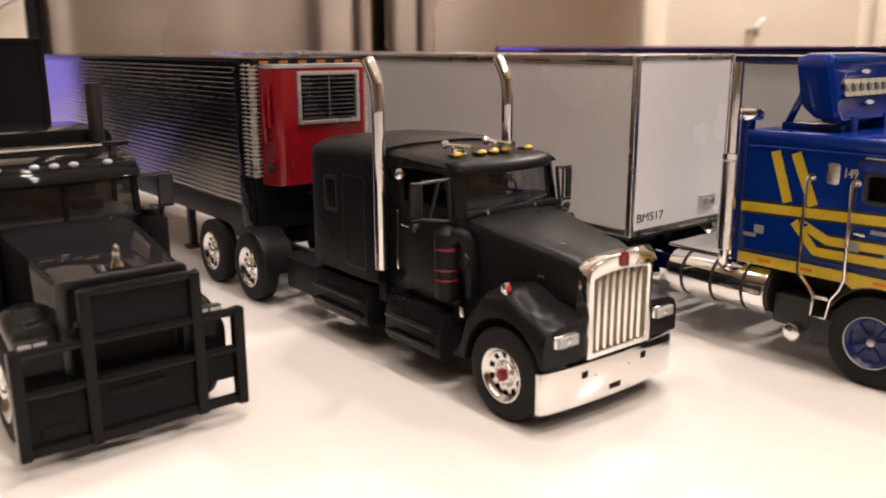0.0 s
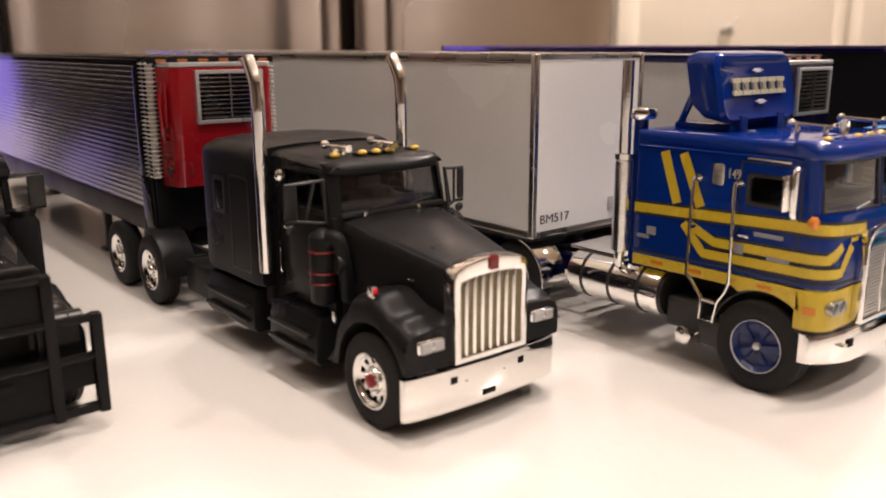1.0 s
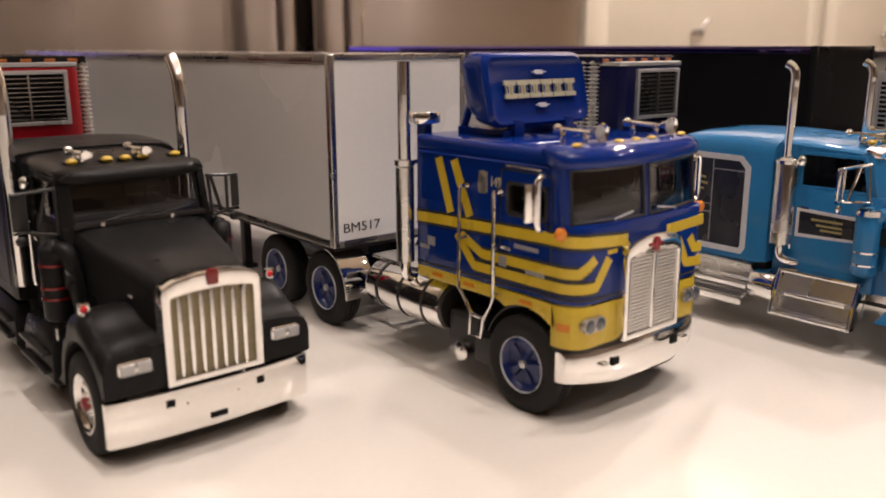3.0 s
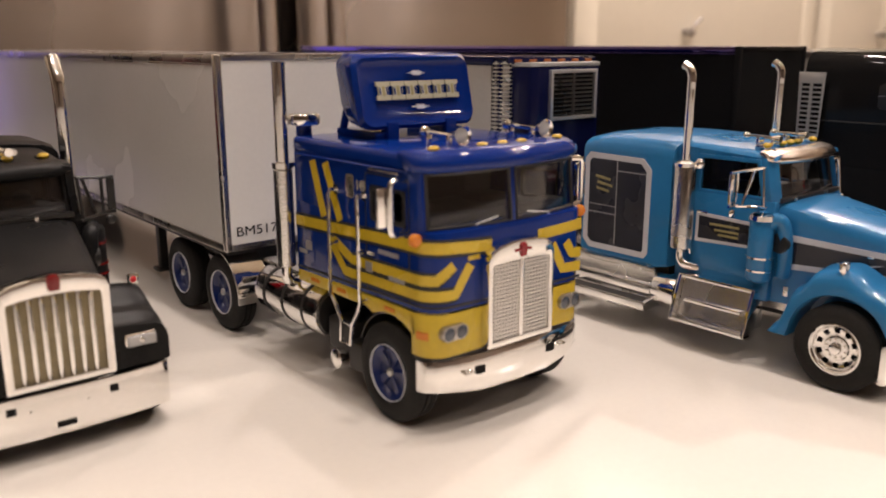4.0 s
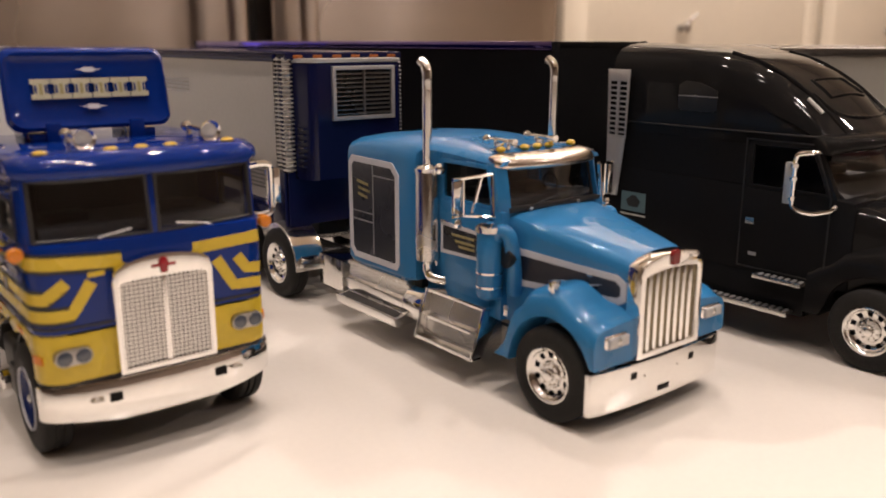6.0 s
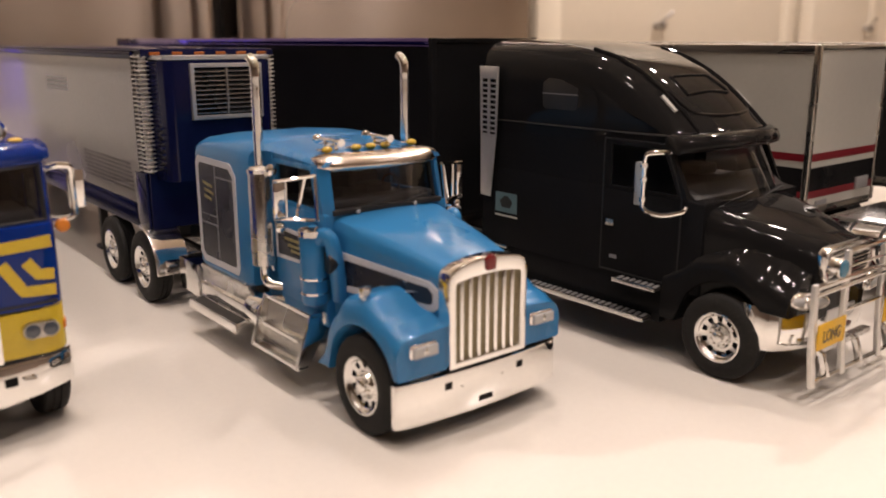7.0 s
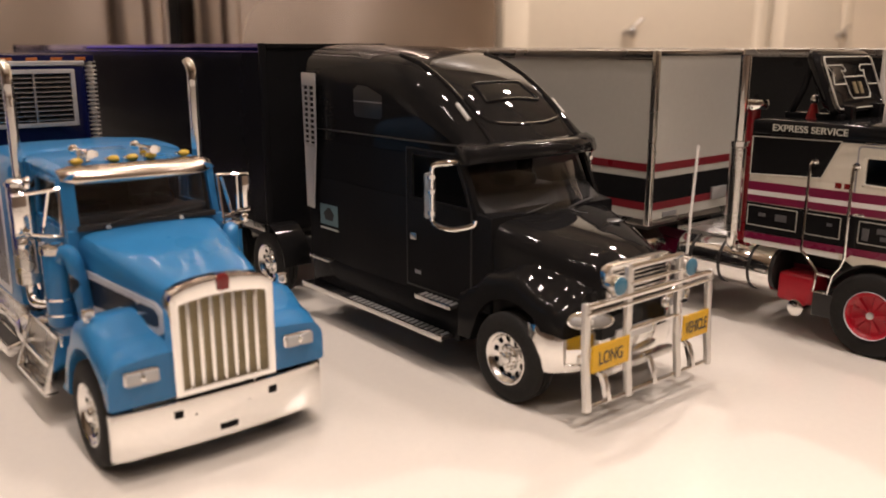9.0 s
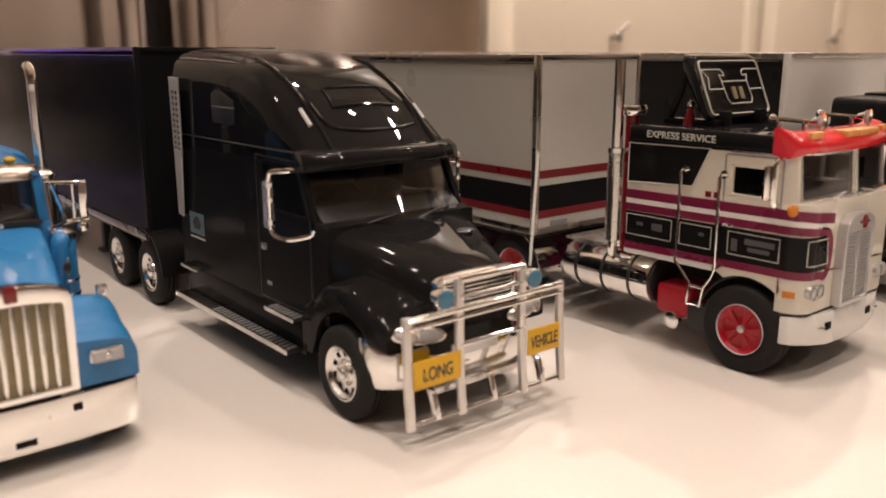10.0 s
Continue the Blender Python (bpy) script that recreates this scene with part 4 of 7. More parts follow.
    for x0 in (-6.5, 3.0):
        part("wiper", tube(bmesh.new(), [(x0, 26.9, 35.9), (x0 + 2.5, 27.1, 36.4), (x0 + 6.5, 27.3, 36.9)], 0.15, 6), BLACK_TRIM, t)
    bm = box(bmesh.new(), -12.5, 12.5, 28, 50, 35.2, 35.5)
    box(bm, -12, 12, 29, 33, 35.5, 37.2, 0.5)
    part("dashboard", bm, INTERIOR, t)
    for s in (-1, 1):
        bm = box(bmesh.new(), s * 6 - 3, s * 6 + 3, 39, 45, 35.5, 37.5, 0.6)
        box(bm, s * 6 - 3, s * 6 + 3, 44.5, 46.5, 36, 42.5, 0.6)
        part("seat", bm, INTERIOR, t)
    part("steering_wheel", tube(bmesh.new(), [(5.5 + 2 * math.cos(a), 34.4 + 0.6 * math.sin(a), 38.2 + 1.9 * math.sin(a)) for a in [k * math.tau / 14 for k in range(15)]], 0.22, 6), BLACK_TRIM, t)
    # roof, crowned, rising into the sleeper
    rings = []
    for k in range(9):
        f = k / 8
        y = 28.4 + 23.0 * f
        z = 44.9 + 1.3 * math.sin(f * 1.5)
        w = 13.5 + 0.8 * f
        rings.append([(-w, y, 43.8), (-w - 0.1, y, z - 1.2), (-w + 0.7, y, z - 0.35), (-w + 2.2, y, z), (-5, y, z + 0.4), (5, y, z + 0.4), (w - 2.2, y, z), (w - 0.7, y, z - 0.35), (w + 0.1, y, z - 1.2), (w, y, 43.8)])
    part("cab_roof", loft(bmesh.new(), rings), paint, t)
    rings = []
    for k in range(13):
        x = -13.9 + 27.4 * k / 12
        e = 0.012 * x * x
        ring = [(x, 26.9 + e, 42.9), (x, 26.4 + e, 43.2), (x, 26.3 + e, 43.8), (x, 26.5 + e, 44.4), (x, 27.0 + e, 45.0), (x, 27.9 + e, 45.4), (x, 29.2 + e, 45.7), (x, 30.6 + e, 45.8), (x, 30.4 + e, 45.0), (x, 28.8 + e, 44.4), (x, 28.4 + e, 43.6), (x, 28.0 + e, 42.9)]
        if k in (0, 12):
            # rounded ends
            ring = [(x, 28.6 + e + (y - 28.6 - e) * 0.6, 44.5 + (z - 44.5) * 0.6) for x, y, z in ring]
        rings.append(ring)
    part("sun_visor", loft(bmesh.new(), rings), BLACK_MATT if dark else CHROME_VISOR, t, "curved visor over the windscreen", smooth=75)
    for k, xx in enumerate((-10.0, -3.6, -0.2, 3.2, 9.6)):
        m = part("roof_lamp", ball(bmesh.new(), (xx, 32.8, 46.4), 0.95, 1.15, 1.0, 0.7), AMBER_PALE, t, "amber cab roof lamp")
        part("lamp_base", box(bmesh.new(), xx - 1.2, xx + 1.2, 32.9, 35.0, 45.8, 46.5, 0.3), trim, m)
    for xx in (-8.8, 2.4):
        bm = tube(bmesh.new(), [(xx, 38.0, 47.9), (xx + 0.4, 34.5, 47.9), (xx + 0.7, 32.4, 47.8)], 0.4, 8)
        cyl(bm, (xx + 0.7, 32.8, 47.8), (xx + 0.8, 30.9, 47.7), 0.45, 0.8, 14)
        ball(bm, (xx, 38.4, 47.9), 0.95, n=12)
        tube(bm, [(xx + 1.6, 36.8, 47.6), (xx + 1.9, 33.4, 47.5)], 0.34, 8)
        cyl(bm, (xx + 1.9, 33.6, 47.5), (xx + 1.95, 32.4, 47.5), 0.4, 0.62, 12)
        box(bm, xx - 0.3, xx + 2.0, 35.4, 36.1, 46.0, 47.8, 0.15)
        box(bm, xx + 0.3, xx + 1.0, 32.4, 33.0, 46.0, 47.6, 0.15)
        part("air_horn", bm, CHROME, t, "pair of chrome air horns")
    # sleeper
    rings = []
    for k in range(12):
        f = k / 11
        y = 51.0 + (27.0 if dark else 26.0) * f
        z = (47.3 if dark else 46.3) + 0.7 * math.sin(f * math.pi * 0.85) - 0.9 * f
        w = 17.9 if 0.02 < f < 0.98 else 17.5
        e = 0.0 if 0.02 < f < 0.98 else 0.4
        rings.append([(-w + 0.5, y, 16.6 + e), (-w, y, 17.2 + e), (-w, y, z - 4.0), (-w + 0.3, y, z - 2.4), (-w + 1.2, y, z - 1.1 - e), (-w + 3.0, y, z - 0.35 - e), (-8, y, z + 0.2 - e), (8, y, z + 0.2 - e), (w - 3.0, y, z - 0.35 - e),
                      (w - 1.2, y, z - 1.1 - e), (w - 0.3, y, z - 2.4), (w, y, z - 4.0), (w, y, 17.2 + e), (w - 0.5, y, 16.6 + e)])
    sl = part("sleeper", loft(bmesh.new(), rings), paint, t)
    part("sleeper_base", box(bmesh.new(), -15, 15, 52, 77.5, 12.0, 16.7, 0.4), CHASSIS, t)
    if dark:
        part("sleeper_window", prism(bmesh.new(), [(66.8, 31.5), (71.2, 31.5), (71.2, 38.2), (66.8, 38.2)], "x", -18.05, -17.8, 0.1), BLACK_GLOSS, sl)
        part("window_seal", ring_plate(bmesh.new(), rounded(66.0, 72.0, 30.6, 39.0, 0.8), rounded(66.9, 71.1, 31.5, 38.1, 0.5), "x", -18.15, -17.8, 0.06), BLACK_TRIM, sl)
        part("locker_door", ring_plate(bmesh.new(), rounded(55, 64, 19, 40, 0.8), rounded(55.4, 63.6, 19.4, 39.6, 0.7), "x", -18.0, -17.8), BLACK_TRIM, sl)
    else:
        oct_o = [(57.2, 18.0), (74.0, 18.0), (76.0, 20.0), (76.0, 40.2), (74.6, 41.8), (58.6, 41.6), (56.2, 39.2), (56.2, 19.4)]
        oct_i = [(58.0, 19.4), (73.4, 19.4), (74.6, 20.6), (74.6, 39.6), (73.8, 40.4), (59.2, 40.3), (57.6, 38.6), (57.6, 19.9)]
        part("side_panel", prism(bmesh.new(), oct_i, "x", -18.0, -17.8), NAVY_DECAL, sl, "charcoal panel with silver outline")
        part("panel_outline", ring_plate(bmesh.new(), oct_o, oct_i, "x", -18.06, -17.8), SILVER_DECAL, sl)
        for a in ((66.0, 66.25, 20, 40.2), (66.2, 74.5, 27.0, 27.3), (57.8, 66.0, 37.8, 38.05), (66.2, 74.5, 29.0, 29.2)):
            part("panel_line", box(bmesh.new(), -18.08, -17.9, *a), GREY_INK, sl)
        for a, b, z in ((68.0, 72.6, 35.5), (67.4, 72.0, 34.0), (68.4, 72.2, 32.6)):
            part("script", prism(bmesh.new(), [(a, z - 0.25), (b, z + 0.35), (b, z + 0.95), (a, z + 0.35)], "x", -18.1, -17.9), GOLD_INK, sl)
        pl_o, pl_i = [(30.8, 24.6), (45.8, 24.0), (45.8, 30.8), (30.8, 30.2)], [(31.4, 25.2), (45.1, 24.8), (45.1, 30.0), (31.4, 29.5)]
        part("door_panel", prism(bmesh.new(), pl_i, "x", -14.68, -14.5), NAVY_DECAL, t)
        part("door_outline", ring_plate(bmesh.new(), pl_o, pl_i, "x", -14.72, -14.5), SILVER_DECAL, t)
        for z in (28.2, 27.0, 26.0):
            part("script", box(bmesh.new(), -14.76, -14.6, 35, 42 - (28 - z), z, z + 0.5), GOLD_INK, t)
    # exhaust stacks
    for s in (-1, 1):
        x = s * 16.2 if not dark else s * 16.6
        yy = 48.4 if not dark else 52.0
        if s > 0:
            x, yy = x + 1.9, yy - 1.9
        if dark:
            bm = tube(bmesh.new(), [(x, yy - 1, 20.4), (x, yy - 1, 21.0)] + [(x, yy - 1, z) for z in (30, 45, 54)] + curve([(x, yy - 1, 56), (x, yy - 0.4, 60), (x, yy + 1.6, 63.4), (x, yy + 2.6, 64.6)], 5), 1.45, 18)
            st = part("exhaust_pipe", bm, CHROME, t, "tall curved chrome exhaust stack")
            part("stack_end", ball(bmesh.new(), (x, yy - 1, 20.4), 1.45, 1, 1, 0.5, 14), CHROME, st)
            part("stack_bracket", box(bmesh.new(), x - 0.9, x + 0.9, yy - 0.2, yy + 0.6, 42.5, 45.0, 0.15), CHROME_DULL, st)
        else:
            bm = tube(bmesh.new(), [(x, yy, 41)] + [(x, yy, z) for z in (50, 57)] + curve([(x, yy, 58), (x, yy, 60.5), (x, yy + 0.7, 62.2), (x, yy + 2.0, 63.0)], 5), 1.0, 18)
            st = part("exhaust_pipe", bm, CHROME, t, "tall chrome exhaust stack with a curved tip")
            m = lathe(bmesh.new(), [(21.0, 0.8), (21.8, 2.0), (22.2, 2.5), (41.4, 2.5), (42.0, 2.1), (42.4, 1.3)], (x, yy, 0), "z", 24)
            part("heat_shield", m, PERFORATED, st, "perforated chrome heat shield")
            part("band", lathe(bmesh.new(), [(40.9, 2.4), (40.9, 2.75), (41.6, 2.75), (41.6, 2.3)], (x, yy, 0), "z", 24), CHROME, st)
            part("elbow", tube(bmesh.new(), curve([(x, yy, 22), (x, yy - 0.2, 19.5), (x * 0.97, yy - 1.6, 18.2), (x * 0.8, yy - 4, 17.6)], 4), 1.1, 12), CHROME, st)
        part("grab_rail", tube(bmesh.new(), [(s * 15.2, 46.4, 21), (s * 15.4, 46.4, 22), (s * 15.4, 46.4, 33), (s * 15.2, 46.4, 34)], 0.3, 6), CHROME, t)
    # air cleaners at the cowl
    for s in (-1, 1):
        x = s * 15.9
        ac = part("air_cleaner", lathe(bmesh.new(), [(18.0, 1.2), (18.5, 2.2), (19.1, 2.6), (31.6, 2.6), (32.2, 2.3), (32.6, 1.5), (33.0, 1.3), (33.4, 0.6)], (x, 29.0, 0), "z", 28), paint, t)
        for z in ((22.6, 24.6, 28.8) if dark else (20.6, 23.4)):
            part("band", lathe(bmesh.new(), [(z, 2.5), (z, 2.78), (z + 0.4, 2.78), (z + 0.4, 2.5)], (x, 29.0, 0), "z", 28), RED_TRANS if dark else CHROME, ac, "thin red band" if dark else "")
        if not dark:
            part("lid", lathe(bmesh.new(), [(31.6, 2.5), (31.6, 2.9), (32.7, 2.85), (33.1, 2.0), (33.3, 0.4)], (x, 29.0, 0), "z", 28), CHROME, ac)
        elbow = tube(bmesh.new(), curve([(s * 12.8, 25.2, 19.6), (s * 13.5, 24.6, 23.6), (s * 14.1, 24.6, 28.2), (s * 14.6, 25.2, 31.2), (s * 15.3, 26.6, 31.8), (s * 15.8, 27.8, 30.4)], 4), 1.5, 12)
        part("intake_duct", elbow, paint, ac)
        part("intake_mouth", cyl(bmesh.new(), (s * 13.4, 25.0, 27.0), (s * 15.4, 25.4, 27.0), 2.0, 2.2, 18, 0.3), BLACK_TRIM, ac)
    part("cab_lamp", ball(bmesh.new(), (-15.4, 45.3, 41.6), 1.35, 0.9, 0.9, 1.0, 12), CHROME, t, "round chrome spot lamp")
    for s in (-1, 1):
        west_mirror(t, s, BLACK_TRIM if dark else CHROME, 34.2 if s < 0 else 32.0, 41.3, 34.1, 20.9 if s < 0 else 22.2, 13.8)
    # steps and boxes under the cab and sleeper
    for s in (-1, 1):
        for nm, y0, y1 in (("cab_step", 28.5, 47.5), ("sleeper_step", 54.5, 78.5)):
            if dark:
                bm = prism(bmesh.new(), [(-11, 15.5), (-17.2, 15.5), (-18.2, 12.5), (-18.4, 6.8), (-17.6, 5.6), (-11, 5.6)], "y", y0, y1, 0.5)
                if s > 0:
                    turned(bm, Matrix.Diagonal((-1, 1, 1, 1)))
                st = part(nm, bm, BLACK_MATT, t, "black side box below the cab")
                for z in (8.0, 11.5):
                    part("tread", box(bmesh.new(), *sorted((s * 18.2, s * 19.6)), y0 + 1.5, y1 - 1.5, z, z + 0.6, 0.2), BLACK_TRIM, st)
            else:
                if nm == "sleeper_step":
                    poly = [(s * 12, 16.5), (s * 16.8, 16.5), (s * 17.4, 16.1), (s * 17.4, 15.2), (s * 16.9, 14.9), (s * 17.0, 12.2), (s * 17.7, 11.8), (s * 17.7, 8.6), (s * 20.7, 7.9), (s * 20.7, 6.2), (s * 20.2, 5.9), (s * 12, 6.4)]
                    st = part(nm, prism(bmesh.new(), poly, "y", y0, y1, 0.2), CHROME_DULL, t, "stepped chrome side box")
                    part("tread", box(bmesh.new(), *sorted((s * 13.0, s * 16.8)), y0 + 1, y1 - 1, 16.5, 16.75, 0.1), CHROME, st)
                    part("lip", box(bmesh.new(), *sorted((s * 20.75, s * 20.3)), y0, y1, 6.4, 8.3, 0.15), CHROME, st)
                    part("riser", box(bmesh.new(), *sorted((s * 17.85, s * 17.6)), y0 + 0.6, y1 - 0.6, 9.2, 11.8, 0.1), CHROME, st)
                    part("tread_mat", prism(bmesh.new(), [(s * 18.0, 8.56), (s * 20.3, 8.02), (s * 20.3, 8.16), (s * 18.0, 8.7)], "y", y0 + 1, y1 - 1), CHASSIS, st)
                    part("air_tank", cyl(bmesh.new(), (s * 15.0, 47.9, 11.2), (s * 15.0, 54.2, 11.2), 4.1, n=28, bev=0.6), CHROME, t, "round chrome air tank")
                    continue
                bm = bmesh.new()
                for z, xo, xi in ((15.6, 17.4, 12.0), (6.0, 20.6, 18.0)):
                    box(bm, *sorted((s * xo, s * xi)), y0, y1, z, z + 0.9, 0.25)
                for yy in (y0, y1 - 0.8):
                    pts = [(s * 17.4, 16.3), (s * 20.6, 6.9), (s * 20.6, 6.0), (s * 18.4, 6.0), (s * 12.4, 15.6)]
                    prism(bm, pts, "y", yy, yy + 0.8, 0.15)
                st = part(nm, bm, CHROME, t, "open chrome step box")
                if nm == "cab_step":
                    part("step_back", prism(bmesh.new(), [(s * 12, 15.6), (s * 16.4, 15.4), (s * 18.2, 7.0), (s * 12, 7.0)], "y", y0 + 0.9, y1 - 0.9), CHROME_DULL, st)
                    part("tread", box(bmesh.new(), *sorted((s * 17.4, s * 19.4)), y0 + 2, y1 - 3, 10.8, 11.6, 0.2), CHROME, st)
                else:
                    part("fuel_tank", cyl(bmesh.new(), (s * 13.6, y0 + 1, 12.4), (s * 13.6, y1 - 1, 12.4), 4.0, n=28, bev=0.5), CHROME, st, "bright round tank")
                    part("tread", box(bmesh.new(), *sorted((s * 17.0, s * 18.8)), y0 + 1, y1 - 1, 11.2, 11.9, 0.2), CHROME_DULL, st)
    # half fenders before the drive wheels, lamps bar, frame end
    for s in (-1, 1):
        a = arc(109.5, RT, 11.2, 88, 182, 12)
        b2 = arc(109.5, RT, 10.6, 88, 182, 12)[::-1]
        qf = part("half_fender", prism(bmesh.new(), a + b2, "x", *sorted((s * 12.2, s * 20.6)), 0.2), BLACK_MATT if dark else CHROME, t, "curved half fender over the drive wheel")
        part("hanger", box(bmesh.new(), *sorted((s * 8.4, s * 15)), 99.6, 101.0, 12.2, 13.6, 0.2), trim, qf)
        if not dark:
            part("battery_box", box(bmesh.new(), *sorted((s * 9, s * 17)), 82, 93, 7.0, 15.0, 0.5), CHROME, t)
        else:
            part("tool_box", box(bmesh.new(), *sorted((s * 9, s * 16.5)), 80.5, 95, 6.5, 14.5, 0.5), BLACK_MATT, t)
    return t


long_nose(117.3, 96.4, "black", "satin black long-nose tractor with chrome grille and stacks")
long_nose(260.6, 15.5, "blue", "sky blue long-nose tractor with chrome trim and charcoal flashes")


# ---- cab-over tractor: a flat-faced cab over the front wheels ----
CR = 4.0
SIDE, FRONT = 18.5, 1.5


def skin(u, z, off):
    """A place on the cab's skin: u < 0 runs back along the near side, then round the corner, then across the front."""
    q = CR * math.pi / 2
    if u <= 0:
        return (-SIDE - off, FRONT + CR - u, z)
    if u < q:
        a = u / CR
        return (-SIDE + CR - (CR + off) * math.cos(a), FRONT + CR - (CR + off) * math.sin(a), z)
    return (-SIDE + CR + (u - q), FRONT - off, z)


def fx(x):
    """u of a place x on the front."""
    return CR * math.pi / 2 + (x + SIDE - CR)


def fy(y):
    """u of a place y on the side."""
    return FRONT + CR - y


def ribbon(bm, pts, half, off=0.12, mirror=False):
    """A stripe of constant width along a line of (u, z)."""
    dense = []
    for (a, b), (c, d) in zip(pts, pts[1:]):
        n = max(1, int(math.hypot(c - a, d - b) / 0.9))
        dense += [(a + (c - a) * k / n, b + (d - b) * k / n) for k in range(n)]
    dense.append(pts[-1])
    rings = []
    for i, (u, z) in enumerate(dense):
        p, q = dense[max(i - 1, 0)], dense[min(i + 1, len(dense) - 1)]
        dx, dz = q[0] - p[0], q[1] - p[1]
        ln = math.hypot(dx, dz) or 1
        nu, nz = -dz / ln * half, dx / ln * half
        ring = [skin(u + nu, z + nz, off), skin(u - nu, z - nz, off), skin(u - nu, z - nz, -0.3), skin(u + nu, z + nz, -0.3)]
        rings.append([(-x if mirror else x, y, zz) for x, y, zz in ring])
    return loft(bm, rings)


def skin_panel(bm, u0, u1, zlo, zhi, off=0.1):
    """A field of the skin between two heights, which may slope."""
    n = max(1, int(abs(u1 - u0) / 0.8))
    rings = []
    for k in range(n + 1):
        u = u0 + (u1 - u0) * k / n
        a, b = zlo[0] + (zlo[1] - zlo[0]) * k / n, zhi[0] + (zhi[1] - zhi[0]) * k / n
        rings.append([skin(u, a, off), skin(u, b, off), skin(u, b, -0.3), skin(u, a, -0.3)])
    return loft(bm, rings)


def plan(y1, grow=0.0):
    s = SIDE + grow
    f = FRONT - grow
    pts = [(-s, y1)]
    for k in range(8):
        a = k / 7 * math.pi / 2
        pts.append((-s + CR - CR * math.cos(a), f + CR - CR * math.sin(a)))
    return pts + [(-x, y) for x, y in pts[::-1]]


def cab_over(ox, oy, scheme, label):
    bunk = scheme == "blue"
    paint, low, disc = (BLUE, YELLOW, BLUE_DARK) if bunk else (CREAM, CREAM, RED_RIM)
    t = thing("cabover_truck", ox, oy, 0, label, "toy truck", "model lorries on the worktop")
    frame_mat = NAVY if bunk else MAROON
    bm = bmesh.new()
    for s in (-1, 1):
        box(bm, s * 7.5 - 0.8, s * 7.5 + 0.8, 6, 116, 11, 15, 0.2)
    for yy in (28, 50, 68, 92, 114):
        box(bm, -7, 7, yy, yy + 2, 11.6, 14.2)
    part("frame", bm, frame_mat, t)
    for yy in (13.7, 81.5, 105.0):
        axle(t, yy)
        for s in (-1, 1):
            wheel(t, s * (16.2 if yy < 50 else 16.6), yy + (0.4 if yy < 50 else 0), "disc", disc=disc)
    part("engine_block", box(bmesh.new(), -8, 8, 6, 44, 8.5, 20, 0.6), CHASSIS, t)
    part("fifth_wheel", cyl(bmesh.new(), (0, 93, 15), (0, 93, 18.6), 9, 8, 24), CHASSIS, t)
    # lower panels with the wheel arch, main body
    part("chin", prism(bmesh.new(), plan(7.2), "z", 15.0, 23.4, 0.25), low, t)
    a = [p for p in arc(13.7, RT, 11.4, 130, 45, 14)]
    for s in (-1, 1):
        poly = [(7.0, 23.4), (6.0, 18.6)] + [(y, z) for y, z in a if z > 18.6 and y < 19.5] + [(20.5, 20.4), (45, 20.3), (45, 22.7)]
        sp = part("sill_panel", prism(bmesh.new(), poly, "x", *sorted((s * SIDE, s * (SIDE - 2.5))), 0.12), low, t)
        part("arch_liner", prism(bmesh.new(), arc(13.7, RT, 11.3, 148, 20, 16) + arc(13.7, RT, 10.9, 20, 148, 16), "x", *sorted((s * 17.6, s * 9))), CHASSIS, sp)
    body = part("cab_body", prism(bmesh.new(), plan(45.0), "z", 22.6, 37.0, 0.15), paint, t)
    # upper cab: back, sides with door windows, pillars
    part("cab_back", box(bmesh.new(), -SIDE + 0.1, SIDE - 0.1, 44.0, 45.0, 36.9, 47), paint, t)
    for s in (-1, 1):
        xs = sorted((s * SIDE, s * (SIDE - 1.0)))
        bm = box(bmesh.new(), *xs, 18.8, 44.0, 36.9, 47.0)
        box(bm, *xs, 8.4, 18.8, 43.4, 47.0)
        part("upper_side", bm, paint, t)
        part("corner_pillar", loft(bmesh.new(), [[(s * 18.5, 8.4, 36.9), (s * 17.5, 8.4, 36.9), (s * 16.6, 5.2, 36.9), (s * 17.0, 4.0, 36.9), (s * 17.9, 4.5, 36.9), (s * 18.5, 6.0, 36.9)],
                                                 [(s * 18.5, 8.4, 47), (s * 17.5, 8.4, 47), (s * 16.6, 5.8, 47), (s * 17.0, 4.9, 47), (s * 17.9, 5.2, 47), (s * 18.5, 6.4, 47)]]), paint, t)
        part("side_window", box(bmesh.new(), *sorted((s * 18.0, s * 17.8)), 8.4, 18.8, 36.9, 43.4), GLASS, t).visible_shadow = False
        part("window_seal", ring_plate(bmesh.new(), rounded(8.4, 18.9, 37.0, 43.4, 0.9), (rounded(9.3, 18.1, 37.8, 42.7, 0.8) if bunk else rounded(8.7, 18.4, 37.5, 43.0, 0.5)), "x", *sorted((s * 18.62, s * 17.7)), 0.1), BLACK_TRIM if bunk else CREAM, t)
        d = part("door", ring_plate(bmesh.new(), rounded(7.4, 20.4, 23.8, 45.6, 0.8), rounded(7.75, 20.05, 24.15, 45.25, 0.6), "x", *sorted((s * 18.55, s * 18.4))), BLACK_TRIM if bunk else GREY_INK, t, "thin seam round the cab door")
        part("handle", box(bmesh.new(), *sorted((s * 18.9, s * 18.5)), 17.4, 19.6, 30.6, 31.2, 0.15), CHROME, d)
        if bunk:
            part("vent_window", prism(bmesh.new(), rounded(23.7, 26.3, 40.2, 44.5, 0.6), "x", *sorted((s * 18.75, s * 18.4)), 0.1), CHROME_DULL, t)
    wx = (-17.1, -12, -6, -0.7)
